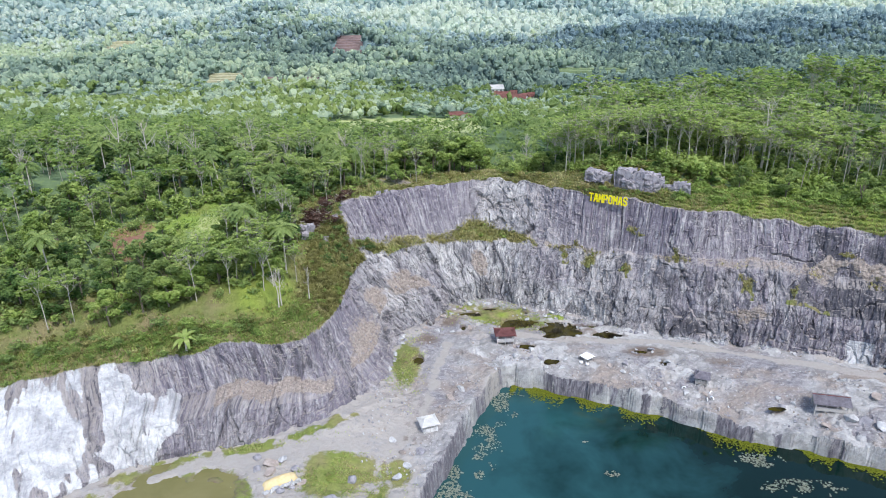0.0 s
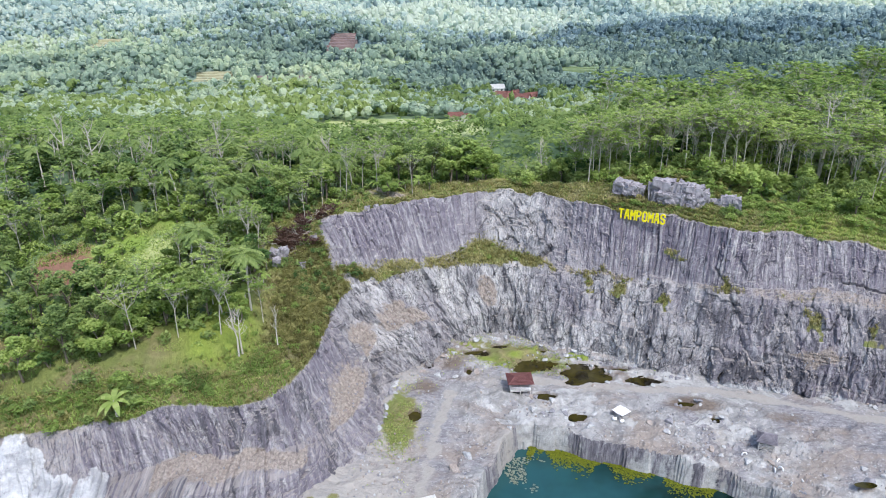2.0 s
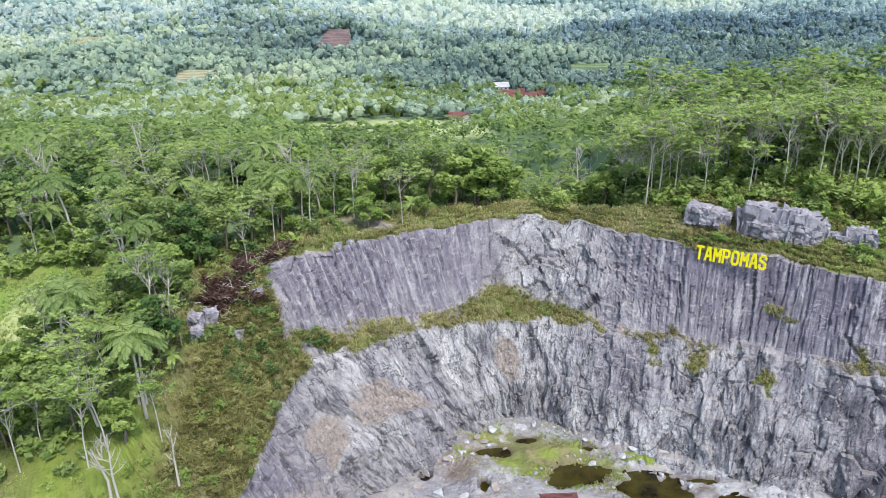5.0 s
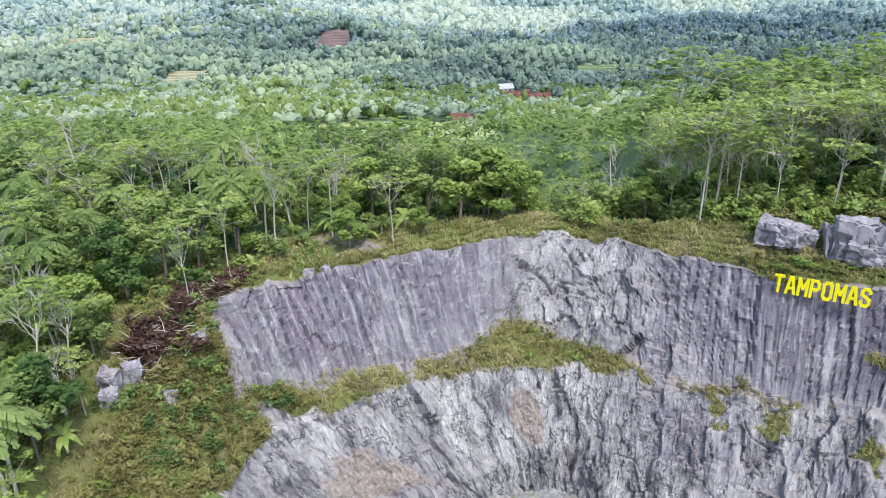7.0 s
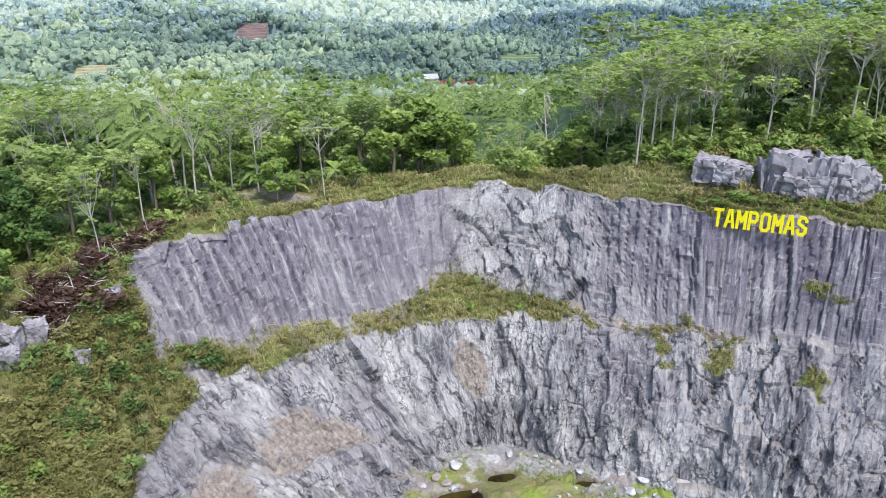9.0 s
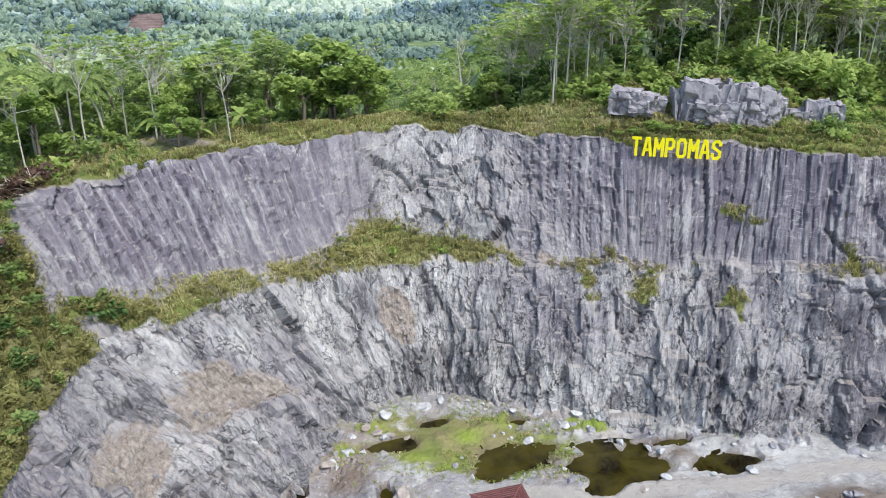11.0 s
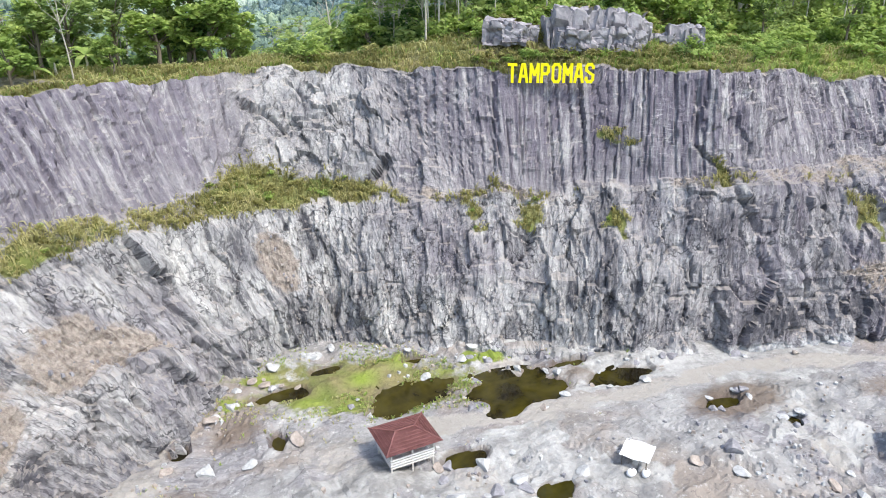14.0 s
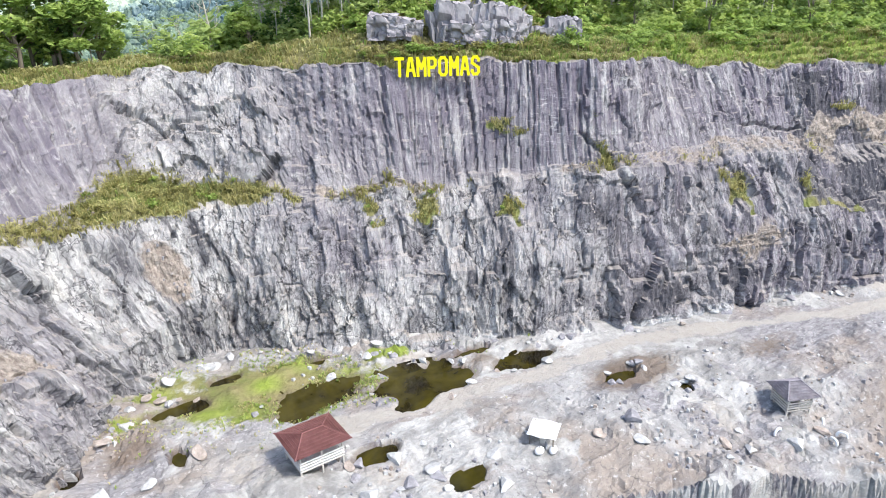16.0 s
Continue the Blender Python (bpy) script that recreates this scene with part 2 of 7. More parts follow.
def floor_material():
    n = Nodes("quarry_floor", 0.9)
    pos = n.coords("Object")
    a = n.noise(pos, 0.34, 7, 0.64, 1.0)
    b = n.noise(n.scaled(pos, (1, 2.2, 1), rot=(0, 0, 0.5)), 1.0, 7, 0.68, 0.8)
    crack = n.node("ShaderNodeTexVoronoi", {"Vector": n.mix(1.0, pos, n.node("ShaderNodeTexNoise", {"Vector": pos, "Scale": 0.9, "Detail": 6.0}).outputs["Color"], "ADD"), "Scale": 0.55}, feature="DISTANCE_TO_EDGE").outputs["Distance"]
    rock = n.mix(n.ramp(a, [(0.36, 0.0), (0.62, 1.0)]), (0.215, 0.208, 0.203), (0.38, 0.372, 0.362))
    split = n.noise(n.scaled(pos, (0.9, 2.6, 1), rot=(0, 0, 0.8)), 0.8, 7, 0.72, 0.5)
    slab = n.noise(pos, 0.10, 6, 0.60, 0.5)
    tan = n.noise(n.scaled(pos, (1, 1.5, 1), rot=(0, 0, 0.3)), 0.085, 6, 0.62, 0.3)
    chip = n.noise(pos, 1.9, 5, 0.75)
    rock = n.mix(n.ramp(slab, [(0.48, 0.0), (0.56, 0.85)]), rock, n.mix(n.ramp(split, [(0.36, 0.0), (0.62, 1.0)]), (0.130, 0.122, 0.132), (0.33, 0.318, 0.325)))
    rock = n.mix(n.ramp(tan, [(0.47, 0.0), (0.60, 0.80)]), rock, n.mix(b, (0.175, 0.138, 0.113), (0.38, 0.325, 0.275)))
    rock = n.mix(n.ramp(chip, [(0.57, 0.0), (0.66, 0.7)]), rock, (0.54, 0.53, 0.51))
    rock = n.mix(n.ramp(chip, [(0.33, 0.7), (0.41, 0.0)]), rock, (0.115, 0.108, 0.108))
    rock = n.mix(n.ramp(b, [(0.30, 0.6), (0.38, 0.0)]), rock, (0.125, 0.117, 0.114))
    rock = n.mix(n.math("MULTIPLY", n.ramp(crack, [(0.008, 0.55), (0.03, 0.0)]), n.ramp(n.noise(pos, 0.5, 4, 0.6), [(0.52, 0.0), (0.60, 0.9)])), rock, (0.080, 0.076, 0.080))
    damp = n.math("ADD", n.attr("damp"), n.math("MULTIPLY", n.math("SUBTRACT", b, 0.5), 0.9))
    side = n.node("ShaderNodeSeparateXYZ", {0: n.node("ShaderNodeNewGeometry").outputs["Normal"]}).outputs[2]
    streak = n.noise(n.scaled(pos, (2.2, 2.2, 0.18)), 1.0, 6, 0.7, 0.3)
    face = n.ramp(streak, [(0.33, (0.066, 0.062, 0.073)), (0.5, (0.166, 0.154, 0.170)), (0.66, (0.315, 0.307, 0.312))])
    rock = n.mix(n.ramp(side, [(0.45, 1.0), (0.70, 0.0)]), rock, face)
    out, fine = soil_layers(n, pos, rock, False, (0.29, 0.265, 0.235), (0.43, 0.405, 0.37), (0.25, 0.244, 0.234), (0.47, 0.463, 0.447))
    out = n.mix(n.ramp(damp, [(0.35, 0.0), (0.75, 0.85)]), out, n.mix(b, (0.075, 0.051, 0.036), (0.224, 0.174, 0.134)))
    n.bump(n.math("ADD", b, fine), 1.0, 0.22)
    return n.done(out)


def ground_material():
    n = Nodes("hill_ground", 0.95)
    pos = n.coords("Object")
    fine = n.noise(pos, 0.9, 6, 0.7)
    far = n.noise(pos, 0.012, 5, 0.6)
    c = n.mix(fine, (0.065, 0.10, 0.035), (0.15, 0.20, 0.07))
    c = n.mix(n.ramp(far, [(0.35, 0.2), (0.6, 0.9)]), c, n.mix(fine, (0.10, 0.155, 0.08), (0.20, 0.285, 0.14)))
    # distant ground takes a pale bluish haze painted into its base colour
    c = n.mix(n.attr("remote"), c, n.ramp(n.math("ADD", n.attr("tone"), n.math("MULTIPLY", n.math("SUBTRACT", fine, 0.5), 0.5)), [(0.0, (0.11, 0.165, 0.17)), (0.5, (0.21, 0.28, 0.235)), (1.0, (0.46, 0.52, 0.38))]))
    c, fine2 = soil_layers(n, pos, c, True, (0.13, 0.065, 0.045), (0.28, 0.155, 0.11), (0.28, 0.32, 0.12), (0.46, 0.49, 0.22))
    n.bump(fine, 0.6, 0.3)
    return n.done(c)


def leaf_material(name, dark, mid, light):
    n = Nodes(name, 0.6)
    rand = n.node("ShaderNodeObjectInfo").outputs["Random"]
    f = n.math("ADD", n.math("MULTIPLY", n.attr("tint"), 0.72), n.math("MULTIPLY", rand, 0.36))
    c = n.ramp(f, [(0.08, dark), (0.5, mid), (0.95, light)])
    c = n.mix(n.math("MULTIPLY", n.noise(n.coords("Object"), 0.9, 4, 0.7), 0.2), c, dark)
    out = n.t.nodes["Material Output"]
    tr = n.node("ShaderNodeBsdfTranslucent", {"Color": c})
    mx = n.node("ShaderNodeMixShader", {0: 0.5, 1: n.bsdf.outputs[0], 2: tr.outputs[0]})
    n.t.links.new(mx.outputs[0], out.inputs[0])
    return n.done(c)


def bark_material(name, a, b):
    n = Nodes(name, 0.9)
    pos = n.coords("Object")
    f = n.noise(n.scaled(pos, (3, 3, 0.6)), 1.5, 5, 0.7)
    n.bump(f, 0.5, 0.05)
    return n.done(n.mix(f, a, b))


def plain_material(name, a, b, scale=2.0, rough=0.7, stretch=(1, 1, 1), relief=0.3):
    n = Nodes(name, rough)
    f = n.noise(n.scaled(n.coords("Object"), stretch), scale, 6, 0.7)
    n.bump(f, relief, 0.03)
    return n.done(n.mix(n.ramp(f, [(0.3, 0.0), (0.7, 1.0)]), a, b))


def water_material(name, deep, shallow, rough, scale=0.05, west=False):
    n = Nodes(name, rough)
    pos = n.coords("Object")
    f = n.noise(pos, scale, 4, 0.6, 0.3)
    if west:
        # painted reflections: lighter sky towards the west bank, darker cliff eastwards
        east = n.node("ShaderNodeSeparateXYZ", {0: pos}).outputs[0]
        f = n.math("ADD", n.math("MULTIPLY", f, 0.7), n.math("SUBTRACT", 0.40, n.math("MULTIPLY", east, 0.009)))
    c = n.mix(n.ramp(f, [(0.35, 0.0), (0.65, 1.0)]), deep, shallow)
    n.bump(n.noise(pos, 1.4, 3, 0.5), 0.04, 0.05)
    n.bsdf.inputs["Specular IOR Level"].default_value = 0.5
    n.bsdf.inputs["IOR"].default_value = 1.33
    return n.done(c)


ROCK, FLOOR, GROUND = cliff_material(), floor_material(), ground_material()
LEAF_BRIGHT = leaf_material("bright_leaf", (0.135, 0.215, 0.055), (0.31, 0.42, 0.105), (0.52, 0.60, 0.20))
LEAF_DARK = leaf_material("dark_leaf", (0.05, 0.10, 0.03), (0.105, 0.19, 0.055), (0.23, 0.34, 0.10))
LEAF_MID = leaf_material("mid_leaf", (0.115, 0.18, 0.06), (0.25, 0.34, 0.105), (0.44, 0.52, 0.18))
# the two far leaves have aerial haze mixed into their colours
LEAF_HAZY_VALLEY = leaf_material("hazy_valley_leaf", (0.145, 0.22, 0.20), (0.40, 0.51, 0.37), (0.79, 0.84, 0.52))
LEAF_HAZY_HILL = leaf_material("hazy_hill_leaf", (0.19, 0.285, 0.315), (0.48, 0.60, 0.555), (0.92, 0.92, 0.72))
LEAF_DRY = leaf_material("dry_leaf", (0.15, 0.145, 0.05), (0.33, 0.32, 0.115), (0.53, 0.50, 0.22))
LEAF_GRASS = leaf_material("grass_blade", (0.24, 0.23, 0.09), (0.44, 0.41, 0.17), (0.65, 0.60, 0.33))
LEAF_RUST = leaf_material("rust_leaf", (0.035, 0.018, 0.014), (0.085, 0.042, 0.034), (0.19, 0.12, 0.09))
BARK_PALE = bark_material("pale_bark", (0.30, 0.27, 0.22), (0.62, 0.58, 0.50))
BARK_DARK = bark_material("dark_bark", (0.10, 0.08, 0.06), (0.26, 0.22, 0.17))
LAKE_WATER = water_material("lake_water", (0.002, 0.012, 0.009), (0.019, 0.070, 0.074), 0.04, 0.09, True)
POND_WATER = water_material("puddle_water", (0.008, 0.006, 0.002), (0.050, 0.042, 0.007), 0.05, 0.35)
GREEN_WATER = water_material("green_water", (0.14, 0.13, 0.045), (0.20, 0.18, 0.075), 0.15, 0.1)
YELLOW = plain_material("yellow_paint", (0.72, 0.62, 0.0), (0.86, 0.76, 0.01), 3.0, 0.5)


# ---- the lie of the land ----
RIDGES = [(-190, 800, 120, 85, 36), (-100, 690, 55, 45, 10), (420, 860, 230, 110, 24), (215, 790, 95, 75, 14), (-520, 920, 190, 130, 40), (-270, 590, 110, 45, 13), (140, 1330, 330, 120, 42),
          (-420, 1350, 260, 120, 45), (800, 1500, 330, 160, 60), (60, 620, 60, 40, 7), (-560, 640, 90, 60, 15), (-60, 1000, 80, 60, 18)]


def land(x, y):
    """Height of the natural ground, outside the quarry."""
    x, y = np.asarray(x, float), np.asarray(y, float)
    z = np.interp(y, [-600, 0, 40, 75, 100, 130, 150, 185, 250, 364, 477, 777, 1100, 1600, 2300, 3200, 4600],
                  [0, 5, 7, 14, 19, 26, 27.5, 21, 9, -8, -21, -28, -15, 25, 90, 170, 260])
    right = smooth(22, 48, x)
    z = z + right * np.maximum(0, 27.5 - z) * smooth(60, 100, y) * (1 - smooth(190, 280, y))
    z = z + 4.2 * np.exp(-((x - 45) / 15) ** 2 - ((y - 147) / 8) ** 2) + 5 * smooth(50, 110, x) * smooth(140, 190, y) * (1 - smooth(230, 330, y))
    z = z - 13 * np.exp(-((x - 13) / 13) ** 2) * smooth(160, 182, y) * (1 - smooth(220, 300, y))
    hills = fbm(x / 280 + 7.3, y / 230 + 2.1, 11, 4) - 0.5
    z = z + hills * 52 * smooth(430, 900, y) * (1 + 1.5 * smooth(1200, 3500, np.abs(y)))
    # single hills and ridges across the valley: x, y, half-widths, height
    for px, py, rx, ry, high in RIDGES:
        z = z + high * np.exp(-((x - px) / rx) ** 2 - ((y - py) / ry) ** 2)
    fold = 1 - np.abs(fbm(x / 130 + 1.7, y / 110 + 4.2, 13, 3) - 0.5) * 4
    z = z + fold * 9 * smooth(380, 700, y)
    z = z + (fbm(x / 900 + 3, y / 900 + 5, 31, 3) - 0.45) * 260 * smooth(1400, 3200, np.hypot(x, y))
    z = z + (fbm(x / 22, y / 22, 5, 3) - 0.5) * 1.6 * smooth(0, 30, y)
    return z


LAKE = [(-0.8, 79), (3.9, 92.2), (8.1, 103.4), (11, 108), (13.5, 108.8), (18.8, 107), (27.6, 103.8), (39.4, 98.8), (50, 93.1),
        (60.5, 89.6), (69.7, 85.6), (90, 78), (100, 50), (80, 15), (30, 5), (0, 20), (-7, 55)]
WATER_Z, FLOOR_Z = -0.3, 3.7

# the quarry wall: stations from the white slope in the west round to the east, each at six levels
FOOT = [(-78, 50, 7), (-58, 66, 7.4), (-47, 74.5, 7.2), (-40, 79, 7), (-31.3, 81.5, 6.8), (-24, 84.5, 6.5), (-17, 89.5, 6), (-12.5, 97, 5), (-9.3, 104, 4.3),
        (-9.3, 113, 4), (-7.5, 119.5, 3.8), (-3.5, 123.5, 3.7), (0.5, 128.5, 3.6), (4.5, 132.2, 3.6), (8.3, 135.2, 3.6), (11.5, 134.9, 3.6), (16, 132.6, 3.6),
        (21, 129.8, 3.6), (26.6, 127.3, 3.6), (31.7, 124.2, 3.6), (38.2, 121, 3.7), (46, 118.3, 4), (57, 115.4, 4.4), (70, 110.8, 4.6), (84, 104, 5), (110, 90, 6)]
MID_EDGE = [(-82, 56, 10), (-62, 72, 10.5), (-50, 79, 11), (-41, 82, 11), (-31.5, 84.5, 10.6), (-24, 87.5, 10), (-17.5, 92, 9), (-14.5, 99, 8), (-12.5, 105, 7.6),
            (-11.5, 114, 7), (-11.5, 121, 7.5), (-6.5, 126, 10), (-1, 130.2, 8.3), (3.2, 133.2, 8), (7.5, 135.6, 8.5), (11.8, 136.2, 9), (16.5, 134, 9.5),
            (21.8, 132, 10), (27.5, 129.5, 10), (33, 126.6, 10), (39.5, 123, 10), (46.3, 120, 10.2), (58.2, 116.6, 10), (71, 112.5, 10), (85, 106, 10), (111, 92, 10)]
MID_BACK = [(-83, 57, 10.5), (-63, 74, 11), (-50.5, 81, 11.5), (-42, 87, 11.6), (-31.5, 91, 11.2), (-24.5, 92.5, 11), (-18.5, 95.5, 10.2), (-16, 100.5, 9.6), (-14, 105.5, 9.2),
            (-12.5, 115, 9), (-12.8, 122, 9), (-8, 126.8, 11), (-2.5, 131, 9.3), (2.2, 133.8, 8.5), (7.2, 136, 9), (11.8, 136.5, 9.4), (16.7, 134.3, 10),
            (22, 132.3, 10.4), (27.7, 129.8, 10.4), (33.2, 127, 10.4), (39.7, 123.4, 10.4), (46.5, 120.4, 10.6), (58.2, 117.2, 10.5), (71.2, 113, 10.4), (85.4, 106.8, 10.4), (111.5, 93, 10.5)]
TOP = [(-92, 72, 14), (-68, 86, 14), (-55, 89, 15), (-45, 92, 15.4), (-33.5, 93.2, 16.8), (-25.5, 95.5, 16), (-21, 99, 15.6), (-19.5, 104, 16), (-18.5, 108, 16.5),
       (-17.5, 117, 17), (-17, 123.5, 17.3), (-14.5, 128.5, 17.5), (-8, 132.5, 17), (-1, 137, 16.4), (4.5, 140, 16), (10.6, 140.5, 15.7), (16.5, 139, 15.6),
       (22.8, 136, 15.9), (29, 133.6, 16.3), (35.5, 131.8, 16.5), (42, 127, 16.9), (48, 123.5, 17.2), (58.5, 121.5, 17), (73, 117.5, 15.8), (88, 111, 16), (115, 98, 16.5)]
BENCH = [(-93, 74.5, 15), (-69, 88.5, 15.2), (-56, 91.3, 16.2), (-45.6, 94.2, 16.6), (-34, 95.3, 17.8), (-26.5, 97.6, 17.3), (-22.8, 101, 17.2), (-21.8, 105.3, 17.6), (-21, 109.3, 17.8),
         (-20.5, 118.5, 18.6), (-20.8, 124, 19.5), (-18.8, 129.8, 20.8), (-10.5, 134, 19), (-3, 138.8, 18.2), (3.5, 142.5, 17.8), (9.2, 144.5, 17.3), (15.6, 142, 17.3),
         (23.2, 137.3, 17), (29.5, 134.8, 17.2), (36, 133.2, 17.3), (42.6, 128.2, 17.6), (49, 124.8, 18.2), (60, 124.5, 18.3), (74, 120.3, 17), (89, 113.5, 17), (116, 100, 17.3)]
RIM = [(-94.5, 78, 16), (-70, 92, 16.5), (-57, 94.5, 17.6), (-46.5, 97, 18), (-34.8, 98, 18.8), (-28, 100, 18.6), (-25.3, 103.2, 18.9), (-24.8, 107, 19.6), (-24.8, 112, 20.5),
       (-25.5, 121, 22.5), (-25, 128.5, 24), (-21.4, 134, 26.8), (-13, 139.2, 27.2), (-5.8, 142.3, 27.2), (1.5, 147.5, 26.8), (9.3, 151, 26.6), (15, 150, 26.8),
       (20.8, 146.8, 26.9), (30.1, 139.2, 26.9), (38.6, 135.6, 26.8), (44, 131.5, 26.7), (50.5, 127.9, 26.6), (61, 129, 25.6), (75, 124, 25), (91, 117, 25.4), (119, 104, 26)]
SOUTH = [(120, 40), (60, -20), (-40, -20), (-100, 30)]


def resample(pts, u):
    """A smooth line through the stations, read at the station numbers u."""
    p = np.asarray(pts, float)
    i = np.clip(np.floor(u).astype(int), 0, len(p) - 2)
    f = (u - i)[:, None]
    a, b, c, d = p[np.maximum(i - 1, 0)], p[i], p[i + 1], p[np.minimum(i + 2, len(p) - 1)]
    return 0.5 * (2 * b + (c - a) * f + (2 * a - 5 * b + 4 * c - d) * f ** 2 + (3 * b - a - 3 * c + d) * f ** 3)


def quarry_wall():
    u = np.linspace(0, len(FOOT) - 1, 6000)
    mid = resample(TOP, u)
    s = np.concatenate([[0], np.cumsum(np.hypot(*(np.diff(mid[:, :2], axis=0).T)))])
    along = np.arange(0, s[-1], 0.165)
    u = np.interp(along, s, u)
    rim = resample(RIM, u)
    top = resample(TOP, u)
    out = rim - top
    out[:, 2] = 0
    out /= np.linalg.norm(out, axis=1)[:, None]
    shoulder = rim + out * 13
    shoulder[:, 2] = land(shoulder[:, 0], shoulder[:, 1]) - 0.6
    foot = resample(FOOT, u)
    under = foot - out * 0.5
    under[:, 2] -= 2.0
    levels = [under, foot, resample(MID_EDGE, u), resample(MID_BACK, u), top, resample(BENCH, u), rim, shoulder]
    steps = [3, 28, 13, 30, 13, 40, 14]
    rows, heights = [], []
    for k, (a, b) in enumerate(zip(levels, levels[1:])):
        for j in range(steps[k] + (k == len(steps) - 1)):
            f = j / steps[k]
            row = a * (1 - f) + b * f
            if k == 6:
                ground = land(row[:, 0], row[:, 1]) + 0.25 - 0.85 * smooth(0.8, 1, f)
                row[:, 2] = a[:, 2] + (ground - a[:, 2]) * smooth(0, 0.4, f)
            rows.append(row)
            heights.append(k + f + 0 * u)
    P, K = np.array(rows), np.array(heights)
    nr, nc = P.shape[:2]
    S, U = np.broadcast_to(along, (nr, nc)), np.broadcast_to(u, (nr, nc))
    Z = P[..., 2].copy()
    # ledges and edges wander up and down
    wander = (fbm(S / 9, S * 0 + 3, 15, 3) - 0.5) * 3.0 * smooth(1.2, 3.5, K) * (1 - smooth(4.6, 5.6, K)) + (fbm(S / 3.5, S * 0 + 9, 16, 4) - 0.5) * 1.9 * np.exp(-((K - 6) / 0.5) ** 2)
    P[..., 2] += wander
    spots = fbm(S / 4.5, Z / 3.5, 17, 4)
    patch = fbm(S / 11, Z / 9, 18, 3)
    bench = np.exp(-((K - 4.5) / 0.55) ** 4)
    grass = bench * (0.78 - 0.51 * smooth(15.8, 17.5, U) - 0.26 * smooth(11.7, 12.3, U) * (1 - smooth(13.6, 14.0, U))) * smooth(0.36, 0.60, spots + 0.16 * (1 - smooth(13.5, 15, U)))
    grass += np.exp(-((U - 14.7) / 0.6) ** 2 - ((K - 4.9) / 0.4) ** 2) * 0.6 * smooth(0.3, 0.5, spots)
    grass = np.maximum(grass, (K > 4.0) * (K < 6.5) * (1 - smooth(10.5, 11.3, U)) * (0.3 + 0.7 * smooth(4.0, 4.5, K)))
    grass = np.maximum(grass, smooth(5.97, 6.10, K + 0.25 * (spots - 0.5)))
    grass = np.maximum(grass, 0.62 * smooth(0.66, 0.75, spots) * (K > 3.2) * (K < 5.5) * smooth(15, 17, U))
    KW = K + 0.9 * (fbm(S / 4, K * 0 + 2, 27, 4) - 0.5)
    soil = np.exp(-((KW - 2.6) / 0.42) ** 4) * smooth(2.5, 3.3, U) * (0.62 * (1 - smooth(8.6, 10.2, U)) + 0.1) * smooth(0.34, 0.56, spots)
    soil = np.maximum(soil, 0.9 * np.exp(-((U - 8.3) / 0.9) ** 2 - ((K - 2.9) / 0.7) ** 2))
    bare = np.exp(-((U - 13.4) / 1.1) ** 2) * smooth(6.1, 6.3, K) * (1 - smooth(6.75, 6.95, K)) * smooth(0.38, 0.55, spots)
    grass = grass * (1 - 0.75 * bare)
    soil = np.maximum(soil, 1.0 * np.exp(-((U - 14.35) / 0.36) ** 2 - ((K - 3.35) / 0.42) ** 2))
    soil = np.maximum(soil, 1.0 * np.exp(-((U - 11.4) / 0.8) ** 2 - ((KW - 2.9) / 0.5) ** 2) * smooth(0.3, 0.5, spots))
    soil = np.maximum(soil, 1.0 * np.exp(-((U - 9.9) / 0.7) ** 2 - ((KW - 3.1) / 0.5) ** 2) * smooth(0.3, 0.5, spots))
    soil = np.maximum(soil, 1.0 * np.exp(-((U - 22.05) / 0.34) ** 2 - ((KW - 2.5) / 0.75) ** 2) * smooth(0.25, 0.42, spots))
    soil = np.maximum(soil, 1.0 * smooth(21.8, 22.2, U) * np.exp(-((KW - 5.0) / 0.22) ** 4) * smooth(0.28, 0.45, spots))
    soil = np.maximum(soil, 0.55 * bench * (1 - smooth(14.0, 14.6, U)) * smooth(11.7, 12.2, U) * smooth(0.36, 0.5, spots))
    soil = np.maximum(soil, 0.8 * np.exp(-((U - 16.95) / 0.2) ** 2 - ((KW - 4.2) / 0.5) ** 2))
    soil = np.maximum(soil, 0.5 * bench * smooth(15.5, 17.5, U) * smooth(0.40, 0.58, patch))
    pale = (1 - smooth(2.2, 3.2, U + 2.2 * (spots - 0.5))) * (K < 4.6) * (1.1 - 0.9 * smooth(0.47, 0.66, 0.5 * spots + 0.5 * fbm(S / 1.6, Z / 2.6, 28, 4) + 0.12 * (fbm(S / 8, Z / 8, 29, 2) - 0.5))) + 0.55 * (1 - smooth(1.0, 1.35, K)) * smooth(0.35, 0.6, spots) * (U > 8)
    pale = np.maximum(pale, 0.8 * np.exp(-((U - 23.48) / 0.2) ** 2) * (K < 1.7))
    pale = np.maximum(pale, (0.28 * smooth(0.30, 0.60, fbm(S / 3, Z / 4, 26, 4))) * smooth(9.5, 11, U) * (1 - 0.6 * smooth(15, 18, U)) * (K < 4.2))
    wet = 0.95 * smooth(22.4, 23.1, U + 1.6 * (spots - 0.5)) * (K > 3.2) * (K < 5.9) * smooth(0.2, 0.42, patch)
